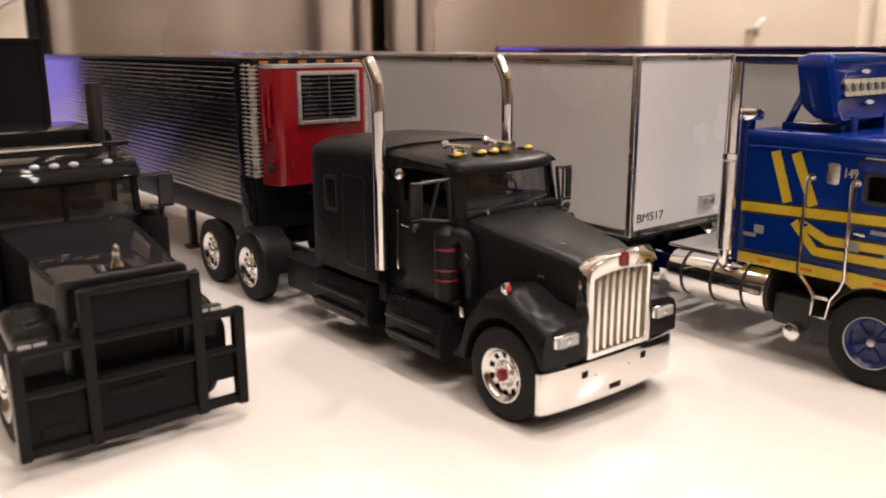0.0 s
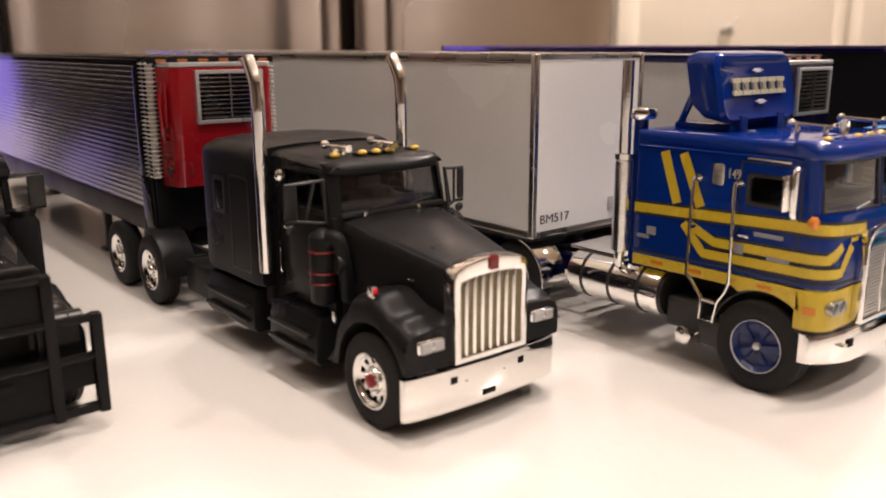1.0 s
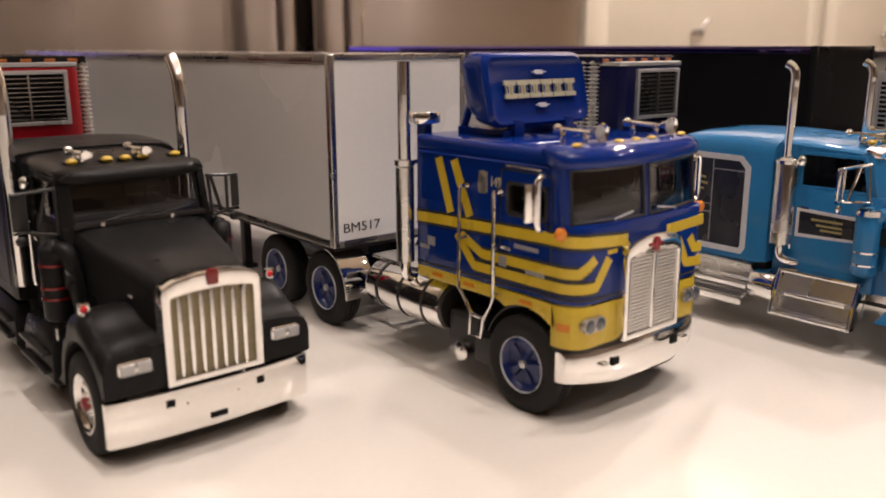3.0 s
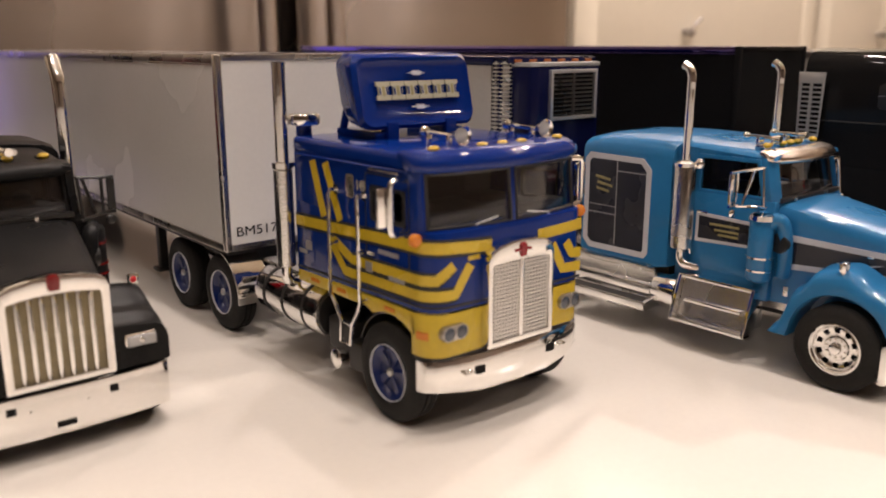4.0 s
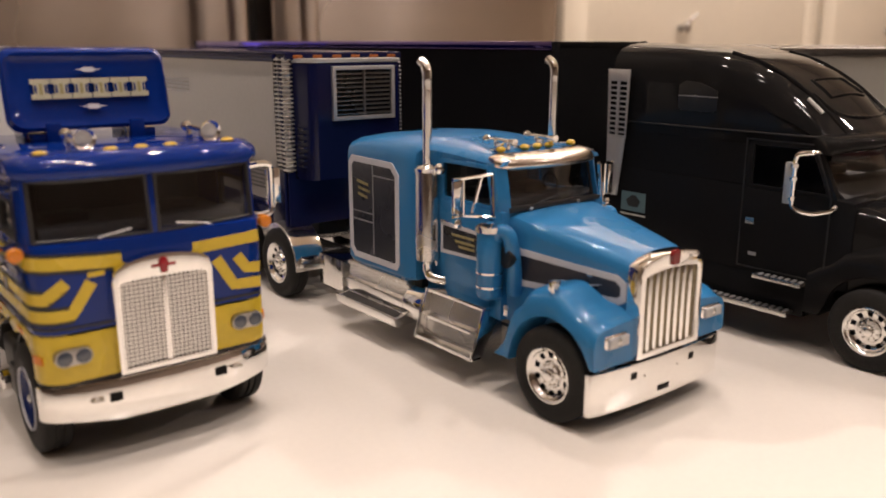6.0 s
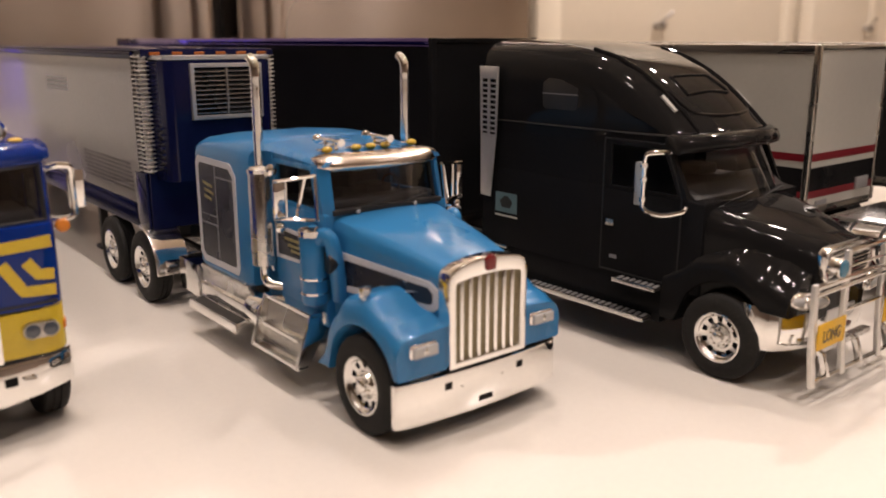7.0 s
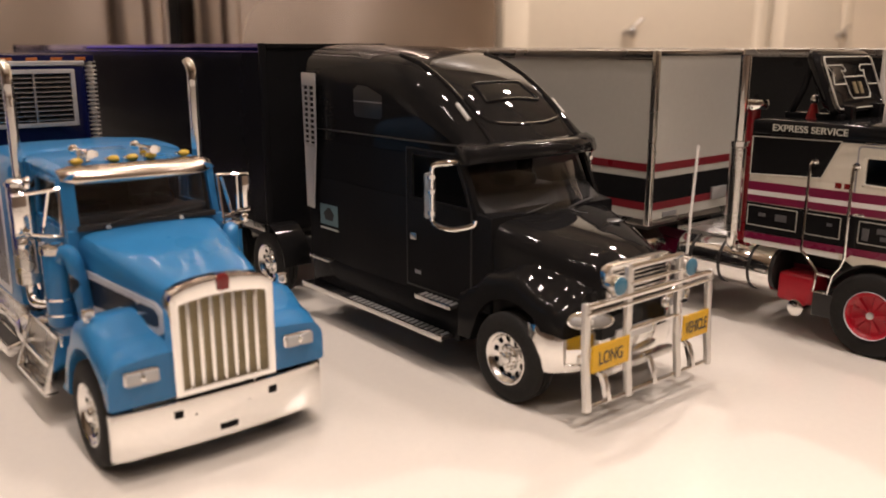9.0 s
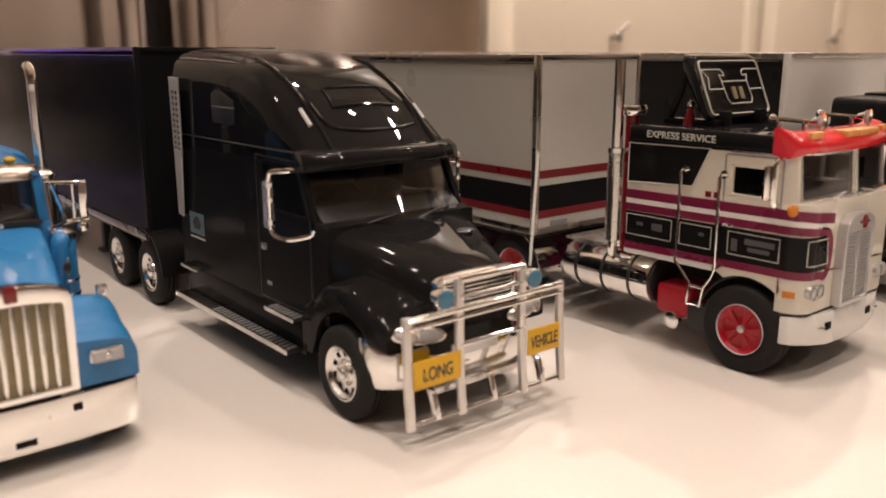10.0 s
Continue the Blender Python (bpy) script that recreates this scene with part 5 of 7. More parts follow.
    for s in (-1, 1):
        lo = [(s * x, 2.0 + 0.0077 * x * x, 36.9) for x in wx]
        hi = [(s * x, 2.9 + 0.0077 * x * x, 46.8) for x in wx]
        part("windscreen", loft(bmesh.new(), [lo + [(x, y + 0.25, z) for x, y, z in lo[::-1]], hi + [(x, y + 0.25, z) for x, y, z in hi[::-1]]]), SCREEN, t, "tinted flat windscreen half").visible_shadow = False
        bm = tube(bmesh.new(), [(s * x, 1.95 + 0.0077 * x * x, 37.3) for x in wx] + [(s * x, 2.85 + 0.0077 * x * x, 46.4) for x in wx[::-1]] + [(s * wx[0], 1.95 + 0.0077 * 17.1 * 17.1, 37.3)], 0.42, 6)
        part("windscreen_seal", bm, BLACK_TRIM if bunk else CHROME_DULL, t)
        w = s * 8.5
        part("wiper", tube(bmesh.new(), [(w + 2, 2.2, 36.4), (w, 2.3, 37.4), (w - s * 5, 2.3, 38.2)], 0.2, 6), SILVER, t)
    part("centre_pillar", loft(bmesh.new(), [[(-0.9, 1.8, 36.9), (0.9, 1.8, 36.9), (0.9, 3.0, 36.9), (-0.9, 3.0, 36.9)], [(-0.9, 2.7, 47), (0.9, 2.7, 47), (0.9, 3.9, 47), (-0.9, 3.9, 47)]], 0.15), paint, t)
    part("cowl", prism(bmesh.new(), plan(7.0, -0.1), "z", 35.8, 37.1, 0.4), paint, t)
    part("interior", box(bmesh.new(), -17, 17, 6.5, 43.8, 37.02, 37.3), INTERIOR, t)
    part("dashboard", box(bmesh.new(), -16, 16, 5.5, 9.5, 37.2, 39.0, 0.6), INTERIOR, t)
    for s in (-1, 1):
        bm = box(bmesh.new(), s * 9 - 3.5, s * 9 + 3.5, 17, 23, 37.2, 38.8, 0.6)
        box(bm, s * 9 - 3.2, s * 9 + 3.2, 22, 24.5, 38, 44.5, 0.7)
        part("seat", bm, INTERIOR, t)
    part("curtain", box(bmesh.new(), -17, 17, 27, 27.5, 37.2, 46.8), INTERIOR, t)
    # roof and its brow
    roof_mat = BLUE if bunk else BLACK_GLOSS
    part("roof", prism(bmesh.new(), [(-18.6, 45.4), (-18.6, 8.6), (18.6, 8.6), (18.6, 45.4)], "z", 46.6, 49.8, 1.1, 3), roof_mat, t)
    rings = []
    for k in range(17):
        x = -19.0 + 38.0 * k / 16
        e = 0.0095 * x * x + (0.9 if k in (0, 16) else 0)
        d = 0.5 if k in (0, 16) else 0.0
        d = d if bunk or abs(x) < 16 else -0.3 * (abs(x) - 16)
        rings.append([(x, 2.2 + e, 46.5 + d), (x, 1.0 + e, 46.9 + d), (x, 0.6 + e, 47.8), (x, 1.0 + e, 49.0), (x, 2.4 + e, 50.0 - d), (x, 5.0 + e, 50.6 - d), (x, 10.0, 50.3 - d), (x, 10.0, 47.0 + d)])
    brow = part("brow", loft(bmesh.new(), rings), BLUE if bunk else RED_HOT, t, "rounded roof brow over the windscreen", smooth=70)
    for s in (-1, 1):
        part("gutter", tube(bmesh.new(), [(s * 18.75, 8, 46.7), (s * 18.75, 44, 46.4)], 0.25, 6), roof_mat, t)
        part("drip_rail", box(bmesh.new(), *sorted((s * 18.9, s * 18.45)), 10, 19, 45.9, 46.3, 0.1), CHROME_DULL, t)
    for k, xx in enumerate((-14.5, -4.6, 0, 4.6, 14.5)):
        if bunk:
            part("roof_lamp", ball(bmesh.new(), (xx, 5.2 + 0.004 * xx * xx, 50.5), 0.85, 1.4, 1.0, 0.6), AMBER_PALE, brow, "amber roof lamp")
        else:
            part("roof_lamp", box(bmesh.new(), xx - 2.2, xx + 2.2, 1.2 + 0.0095 * xx * xx, 4.6, 49.3, 50.75, 0.5), AMBER_CLEAR, brow, "broad amber roof lamp")
    for xx in (-8.2, 11.6):
        bm = tube(bmesh.new(), [(xx, 8.5, 52.0), (xx + 0.2, 16.5, 52.2)], 0.42, 8)
        box(bm, xx - 0.4, xx + 0.4, 9.3, 10.1, 50, 52.2, 0.1)
        box(bm, xx - 0.3, xx + 0.5, 15, 15.8, 49.5, 52.2, 0.1)
        ball(bm, (xx + 0.2, 16.8, 52.2), 0.95, n=10)
        h = part("air_horn", bm, CHROME, t, "chrome air horn on the roof")
        part("horn_mouth", lathe(bmesh.new(), [(0, 0.6), (-1.2, 0.9), (-2.0, 1.55), (-2.2, 1.75), (-1.9, 1.3), (-0.4, 0.3)], (xx + 0.2, 8.4, 52.2), "y", 18), CHROME, h)
        part("horn_mouth", lathe(bmesh.new(), [(-1.7, 1.45), (-1.9, 1.2), (-2.0, 0.2)], (xx + 0.2, 8.4, 52.2), "y", 18), LENS, h)
    # grille, lamps, bumper
    outer = [(-7.8, 15.2), (7.8, 15.2), (7.9, 30.8), (7.3, 32.4), (5.6, 33.4), (2.8, 34.0), (0, 34.2), (-2.8, 34.0), (-5.6, 33.4), (-7.3, 32.4), (-7.9, 30.8)]
    inner = [(-6.8, 16.2), (6.8, 16.2), (6.8, 29.6), (6.7, 30.1), (5.2, 30.3), (2.6, 30.4), (0, 30.4), (-2.6, 30.4), (-5.2, 30.3), (-6.7, 30.1), (-6.8, 29.6)]
    g = part("grille", ring_plate(bmesh.new(), outer, inner, "y", -0.6, 1.5, 0.3), CHROME if bunk else SILVER, t, "tall arched chrome grille")
    # dark sheet for the shade behind the mesh
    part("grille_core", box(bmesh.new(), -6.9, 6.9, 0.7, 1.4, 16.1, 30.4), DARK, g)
    bm = bmesh.new()
    for k in range(20):
        z = 16.5 + k * 0.69
        box(bm, -6.8, 6.8, -0.2, 0.05, z, z + 0.34)
    for k in range(19):
        x = -6.5 + 13.0 * k / 18
        box(bm, x - 0.11, x + 0.11, -0.15, 0.1, 16.2, 30.3)
    part("grille_mesh", bm, MESH_METAL if bunk else SILVER, g, "fine bright grille mesh")["kind"] = "stuff"
    part("grille_divider", box(bmesh.new(), -0.4, 0.4, -0.45, 0.3, 16.2, 30.4, 0.12), CHROME if bunk else SILVER, g)
    if not bunk:
        # the cream cab has a narrower grille
        for ob in [g] + list(g.children):
            for v in ob.data.vertices:
                v.co.x = v.co.x * 0.76 - 0.8 * MM
    bm = prism(bmesh.new(), [(-0.55, 31.0), (0.55, 31.0), (0.75, 33.0), (0.3, 33.6), (-0.3, 33.6), (-0.75, 33.0)], "y", -1.0, -0.5, 0.12)
    part("badge", box(bm, -1.9, 1.9, -0.85, -0.5, 32.0, 32.5, 0.1), RED if bunk else RED_TRANS, g, "small red nose badge")
    for s in (-1, 1):
        hb = part("headlamp", prism(bmesh.new(), rounded(s * 14.0 - 2.75, s * 14.0 + 2.75, 18.05, 20.85, 1.3), "y", 0.9, 2.2, 0.2), RAIL_METAL if bunk else SILVER, t, "twin round headlamps in a bezel")
        for c in (-1.45, 1.45):
            part("lamp_glass", lathe(bmesh.new(), [(0.0, 1.22), (-0.3, 1.22), (-0.42, 1.0), (-0.55, 0.5), (-0.6, 0.05)], (s * 14.0 + c * 0.93, 1.1, 19.45), "y", 20), LAMP_GLASS if bunk else LENS, hb)
            part("lamp_core", lathe(bmesh.new(), [(0.05, 1.22), (-0.4, 1.36), (-0.4, 1.2), (-0.1, 1.15)], (s * 14.0 + c * 0.93, 1.1, 19.45), "y", 20), RAIL_METAL, hb)
        rp = skin_panel(bmesh.new(), 0.0, 2.3, (18.3, 18.3), (19.6, 19.6), 0.3)
        part("side_repeater", turned(rp, Matrix.Diagonal((-1, 1, 1, 1))) if s > 0 else rp, AMBER, t, "amber corner lamp")
        part("turn_lamp", lathe(bmesh.new(), [(0, 0.7), (-0.5, 1.15), (-1.2, 1.15), (-1.5, 0.9), (-1.6, 0.1)], (s * 19.7, 5.2, 35.9), "y", 18), AMBER, t, "round amber turn lamp")
        part("lamp_stalk", cyl(bmesh.new(), (s * 18.4, 5.4, 35.4), (s * 19.8, 5.2, 35.8), 0.35, n=8), CHROME, t)
    half = [(0, 0.3), (8, 0.5), (13, 1.2), (16.5, 2.3), (18.3, 3.2), (18.9, 4.2)]
    rings = []
    for x, y in [(-a, b) for a, b in half[::-1]] + half[1:]:
        e = max(0.0, (abs(x) - 7.5) / 11.4)
        rings.append([(x, y + 0.3, 7.3 + 1.5 * e), (x, y, 7.8 + 1.5 * e), (x, y, 13.9), (x, y + 0.3, 14.4), (x, y + 1.2, 14.4), (x, y + 1.2, 7.3 + 1.5 * e)])
    b = part("bumper", loft(bmesh.new(), rings), CHROME if bunk else WHITE, t, "swept-back bright bumper")
    part("bumper_step", prism(bmesh.new(), plan(7.0, -0.2), "z", 14.3, 15.1, 0.1), BLACK_TRIM, b)
    # each slot is a dark block drawn as the shade of an opening
    for s in (-1, 1):
        part("bumper_slot", box(bmesh.new(), s * 8.6 - 0.95, s * 8.6 + 0.95, 0.25, 1.6, 10.8, 12.3, 0.1), DARK, b)
        hk = tube(bmesh.new(), [(s * 11.4 - 0.7, 1.6, 11.6), (s * 11.4 - 0.7, 0.1, 11.6), (s * 11.4 + 0.7, 0.2, 11.6), (s * 11.4 + 0.7, 1.8, 11.6)], 0.3, 6)
        part("tow_hook", hk, CHROME, b)
    # grab rails and step
    bm = bmesh.new()
    tube(bm, [(-18.6, 29.3, 41.2), (-20.2, 29.3, 41.3), (-20.4, 29.5, 40.6), (-20.5, 29.6, 21.4), (-20.6, 28.4, 20.4), (-20.9, 25.4, 17.2), (-20.9, 25.8, 12.8), (-20.9, 22.6, 12.8), (-20.8, 22.0, 17.0), (-20.6, 20.5, 19.4), (-20.4, 19.9, 21.4), (-20.4, 20.2, 40.6), (-20.2, 20.1, 41.2), (-18.6, 20.1, 41.1)], 0.36, 8)
    tube(bm, [(-20.9, 25.4, 17.0), (-20.8, 22.0, 16.8)], 0.32, 8)
    for yy, zz in ((29.55, 31), (20.05, 31), (19.9, 21.6)):
        cyl(bm, (-18.5, yy, zz), (-20.6, yy, zz), 0.45, n=8)
    for yy, zz in ((29.3, 41.2), (20.1, 41.1)):
        cyl(bm, (-18.5, yy, zz), (-19.0, yy, zz), 0.9, n=12)
    part("grab_rail", bm, CHROME, t, "bent chrome grab rail with a hanging step")
    # mirrors
    for s in (-1, 1):
        bm = tube(bmesh.new(), curve([(s * 18.5, 8.6, 45.2), (s * 20.6, 7.4, 45.7), (s * 22.2, 7.0, 45.5), (s * 22.6, 7.0, 44.6)], 4) + curve([(s * 22.6, 7.0, 38.0), (s * 22.3, 7.0, 36.9), (s * 20.6, 7.4, 36.4), (s * 18.6, 8.4, 36.6)], 4), 0.55, 8)
        mr = part("mirror", bm, CHROME, t, "tall chrome door mirror on a bent arm")
        part("mirror_shell", box(bmesh.new(), s * 23.3 - 1.35, s * 23.3 + 1.35, 7.5, 8.3, 38.0, 44.6, 0.3), CHROME, mr)
        part("mirror_glass", box(bmesh.new(), s * 23.3 - 1.0, s * 23.3 + 1.0, 8.32, 8.4, 38.4, 44.2), CHROME, mr)
    # stack, intake, tanks behind the cab
    x = -19.6
    st = part("exhaust_pipe", tube(bmesh.new(), [(x, 47.7, 42)] + [(x, 47.7, z) for z in (50, 58)] + [(x, 47.7, 64.0)], 1.3, 18), CHROME, t, "straight chrome exhaust stack")
    # dark disc on the closed pipe end stands for the shaded bore
    part("stack_bore", cyl(bmesh.new(), (x, 47.7, 63.9), (x, 47.7, 64.06), 1.05, n=18), DARK, st)
    part("heat_shield", lathe(bmesh.new(), [(22.5, 1.0), (23.0, 1.9), (42.8, 1.9), (43.4, 1.3)], (x, 47.7, 0), "z", 24), PERFORATED, st, "perforated chrome heat shield")
    bm = lathe(bmesh.new(), [(43.2, 1.3), (43.2, 2.1), (44.4, 2.1), (44.4, 1.3)], (x, 47.7, 0), "z", 20)
    box(bm, x - 0.4, x + 3.2, 46.6, 47.6, 43.4, 44.3, 0.2)
    part("stack_clamp", bm, CHROME, st)
    part("elbow", tube(bmesh.new(), curve([(x, 47.7, 23.5), (x, 47.8, 20.6), (x + 1.6, 48.4, 19.0), (x + 5, 48.6, 18.4)], 4), 1.1, 12), CHROME, st)
    ip = part("air_intake", cyl(bmesh.new(), (-14.7, 47.4, 20), (-14.7, 47.4, 51.8), 1.55, n=20), BLUE if bunk else RED, t, "painted intake pipe with a chrome cap")
    part("intake_cap", lathe(bmesh.new(), [(51.6, 1.6), (51.6, 3.0), (52.0, 3.25), (53.4, 3.25), (53.9, 2.9), (54.0, 0.4)], (-14.7, 47.4, 0), "z", 24), CHROME, ip)
    for s in (-1, 1):
        tank = part("fuel_tank", cyl(bmesh.new(), (s * 13.9, 37.5, 14.2), (s * 13.9, 63.5, 14.2), 5.6, n=36, bev=0.9), CHROME, t, "round polished fuel tank with black straps")
        for yy in (42.5, 50.5, 58.5):
            part("strap", lathe(bmesh.new(), [(yy, 5.5), (yy, 5.75), (yy + 0.7, 5.75), (yy + 0.7, 5.5)], (s * 13.9, 0, 14.2), "y", 36), CHASSIS, tank)
        part("tank_end", cyl(bmesh.new(), (s * 13.9, 36.9, 14.2), (s * 13.9, 37.55, 14.2), 5.0, n=30), CHASSIS, tank)
        part("tool_box", box(bmesh.new(), *sorted((s * 10.5, s * 17.6)), 27.2, 36.2, 8.0, 14.8, 1.3, 4), CHASSIS if bunk else RED_RIM, t, "rounded black side box" if bunk else "rounded red side box")
        part("filter_cap", lathe(bmesh.new(), [(s * 16.0, 1.9), (s * 19.3, 1.9), (s * 19.6, 1.5), (s * 19.7, 0.2)], (0, 30.4, 7.5), "x", 20), CHROME, t, "round bright filter cap")
        a2 = arc(81.5, RT, 11.0, 78, 184, 12)
        part("half_fender", prism(bmesh.new(), a2 + arc(81.5, RT, 10.5, 184, 78, 12), "x", *sorted((s * 11.8, s * 19.8)), 0.15), CHROME, t, "curved chrome half fender")
        part("step_box", box(bmesh.new(), *sorted((s * 15.5, s * 18.6)), 21.0, 27.0, 6.5, 12.0, 0.4), CHASSIS, t)
    part("deck_plate", box(bmesh.new(), -15.5, 15.5, 49.8, 66, 19.6, 20.3, 0.2), CHROME_DULL, t, "bright metal deck plate behind the cab")
    for s in (-1, 1):
        part("deck_bracket", box(bmesh.new(), s * 7.5 - 0.8, s * 7.5 + 0.8, 52, 64, 15.0, 19.6), frame_mat, t)
    # roof deflector
    shift, lean, grow, back = (0.0, 0.22, 1.0, 0.0) if bunk else (1.2, 0.42, 0.97, 1.6)
    rings = []
    for k, (yy, gx, z0, z1) in enumerate(((28.4, 12.3, 54.0, 63.8), (27.6, 13.2, 52.3, 65.0), (28.6, 13.8, 51.6, 65.7), (33.6 if bunk else 30.2, 12.9, 52.2, 65.9), (36.0 if bunk else 31.0, 12.2, 54, 65.2))):
        rings.append([(p[0] * grow + shift, yy + back + (p[1] - 52) * lean, p[1] - (0.0 if bunk else 0.8)) for p in rounded(-gx - 0.2, gx - 0.2, z0, z1, 2.2, 4)])
    defl = part("roof_deflector", loft(bmesh.new(), rings), BLUE if bunk else BLACK_GLOSS, t, "large wind deflector on the roof")
    bm = bmesh.new()
    for s in (-1, 1):
        tube(bm, [(s * 9.5, 41.5, 49.8), (s * 10.0, 38, 57), (s * 9.5, 37.2, 62)], 0.8, 8)
        box(bm, s * 8.5 - 2, s * 8.5 + 2, 28.5, 42, 49.7, 51.2, 0.4)
        box(bm, s * 7 - 1.3, s * 7 + 1.3, 27.5, 30, 49.6, 53, 0.3)
    part("deflector_mount", bm, BLUE if bunk else BLACK_SEMI, defl)
    if not bunk:
        beacon = part("roof_beacon", lathe(bmesh.new(), [(49.6, 1.7), (50.4, 1.5), (53.2, 0.7), (53.4, 0.1)], (-9.6, 35.6, 0), "z", 16), RED_TRANS, t, "small dark red cone with a chrome cap")
        part("cap", ball(bmesh.new(), (-9.6, 35.6, 54.1), 1.0, 0.9, 0.9, 1.1, 12), CHROME, beacon)

    def on_face(bm):
        """Lays flat artwork drawn in x and z on the deflector's sloping face."""
        for v in bm.verts:
            v.co.x = v.co.x * grow + shift
            v.co.y = v.co.y + 27.62 + back + (v.co.z - 52) * lean
        return bm

    if bunk:
        # the maker's name becomes six plain upright marks with broad feet and heads
        for k in range(6):
            x0, w = -9.7 + k * 3.28, 3.1
            beam = [(x0, 57.1), (x0 + w, 57.1), (x0 + w, 57.9), (x0 + w - 0.5, 58.0), (x0 + w - 0.5, 59.6), (x0 + w, 59.7), (x0 + w, 60.5),
                    (x0, 60.5), (x0, 59.7), (x0 + 0.5, 59.6), (x0 + 0.5, 58.0), (x0, 57.9)]
            part("letter_mark", on_face(prism(bmesh.new(), beam, "y", -0.14, 0.3)), LETTER, defl)
            part("letter_core", on_face(box(bmesh.new(), x0 + w * 0.5 - 0.25, x0 + w * 0.5 + 0.25, -0.2, 0.3, 57.9, 59.7)), GOLD_INK, defl)
            for side in (0.62, w - 0.92):
                part("letter_gap", on_face(box(bmesh.new(), x0 + side, x0 + side + 0.3, -0.19, 0.3, 58.1, 59.5)), BLUE, defl)
        for zz in (62.0, 55.6):
            part("ornament", on_face(prism(bmesh.new(), [(-2.2, zz), (-1.1, zz - 0.15), (-0.8, zz - 0.42), (0.8, zz - 0.42), (1.1, zz - 0.15), (2.2, zz), (1.1, zz + 0.15), (0.8, zz + 0.42), (-0.8, zz + 0.42), (-1.1, zz + 0.15)], "y", -0.16, 0.2)), SILVER_DECAL, defl)
    else:
        oo, ii = rounded(-12.2, 11.9, 52.2, 63.8, 1.2), rounded(-11.95, 11.65, 52.45, 63.55, 1.0)
        part("outline", on_face(ring_plate(bmesh.new(), oo, ii, "y", -0.16, 0.2)), PALE_INK, defl)
        for pts in ([(-11.8, 61.8), (-4.2, 61.8), (-3.2, 61.0), (-3.4, 60.4), (-5.2, 60.6), (-4.6, 59.2), (5.4, 59.2), (6.2, 60.6), (4.4, 60.4), (4.2, 61.2), (5.2, 61.8), (11.4, 61.8)], [(-11.4, 61.6), (-9.6, 60.0), (-10.4, 57.6), (-5.0, 57.6)], [(-4.8, 59.2), (-4.2, 55.4), (-3.2, 54.4), (5.2, 54.4), (6.0, 55.4), (5.6, 59.2)], [(5.8, 57.4), (11.4, 57.4)]):
            for p, q in zip(pts, pts[1:]):
                part("outline_stroke", on_face(tube(bmesh.new(), [(p[0], 0.05, p[1]), (q[0], 0.05, q[1])], 0.14, 6)), PALE_INK, defl)
        for xx in (-1.6, 1.2):
            part("emblem_bar", on_face(box(bmesh.new(), xx, xx + 1.5, -0.12, 0.2, 55.4, 58.0)), BROWN_GRILLE, defl)
    # paint scheme
    if bunk:
        bel = [(fy(45), 33.0), (fy(9), 34.4), (3, 34.4), (fx(-15), 34.3), (fx(-8.3), 33.7), (fx(-5.6), 33.6)]
        part("stripe", ribbon(bmesh.new(), bel, 1.0), YELLOW, body, "yellow belt stripe")
        part("stripe_edge", ribbon(bmesh.new(), [(u, z - 1.28) for u, z in bel], 0.27, 0.1), INK, body)
        part("stripe_edge", ribbon(bmesh.new(), [(u, z + 1.28) for u, z in bel], 0.27, 0.1), INK, body)
        for off, z, u_end, z_end in ((0.0, 28.5, fx(-13.9), 31.2), (3.2, 25.8, fx(-10.3), 30.8)):
            p = [(fy(31.2 - off * -0.4), 31.3), (fy(27.4 - (0 if off else 2.4)), z), (fy(8), z + 0.2), (3, z + 0.3), (u_end - 3.2, z + 0.3), (u_end, z_end)]
            part("stripe", ribbon(bmesh.new(), p, 0.92), YELLOW, body, "yellow stepped stripe")
            part("stripe_edge", ribbon(bmesh.new(), [(u, zz - 1.18) for u, zz in p], 0.26, 0.1), INK, body)
            part("stripe_edge", ribbon(bmesh.new(), [(u, zz + 1.18) for u, zz in p[1:5]], 0.26, 0.1), INK, body)
            if off:
                part("stripe_cap", ribbon(bmesh.new(), [(u_end - 0.5, 31.9), (u_end + 2.0, 32.0)], 0.4, 0.11), YELLOW, body)
        for k, (a, c) in enumerate((((fx(5.6), 33.6), (fx(17), 34.2)),)):
            part("stripe", ribbon(bmesh.new(), [a, c], 1.0), YELLOW, body, "yellow belt stripe")
        part("stripe", ribbon(bmesh.new(), [(fx(9.4), 31.2), (fx(12.2), 26.2), (fx(17), 25.9)], 0.92), YELLOW, body)
        part("stripe", ribbon(bmesh.new(), [(fx(13.0), 31.2), (fx(14.6), 28.8), (fx(17), 28.6)], 0.92), YELLOW, body)
        for ya, yb in ((95.0, 91.3), (90.4, 85.7)):
            part("chevron", ribbon(bmesh.new(), [(fy(ya - 57), 45.7), (fy(yb - 57), 35.2)], 1.05), YELLOW, body, "slanting yellow bar")
        sl = ribbon(bmesh.new(), [(fy(45), 23.4), (fy(13), 24.0), (3, 24.1), (fx(-8), 23.9)], 0.2, 0.1)
        part("stripe_edge", sl, INK, body)
        part("stripe_edge", ribbon(bmesh.new(), [(fx(8), 23.9), (fx(17), 23.9)], 0.2, 0.1), INK, body)
        for a, b2, z in ((44, 41, 26.5), (16.5, 10.5, 31.3), (13.5, 8.8, 28.4 - 1.4)):
            part("small_print", skin_panel(bmesh.new(), fy(a), fy(b2), (z, z), (z + 0.8, z + 0.8), 0.14), GREY_INK, body)
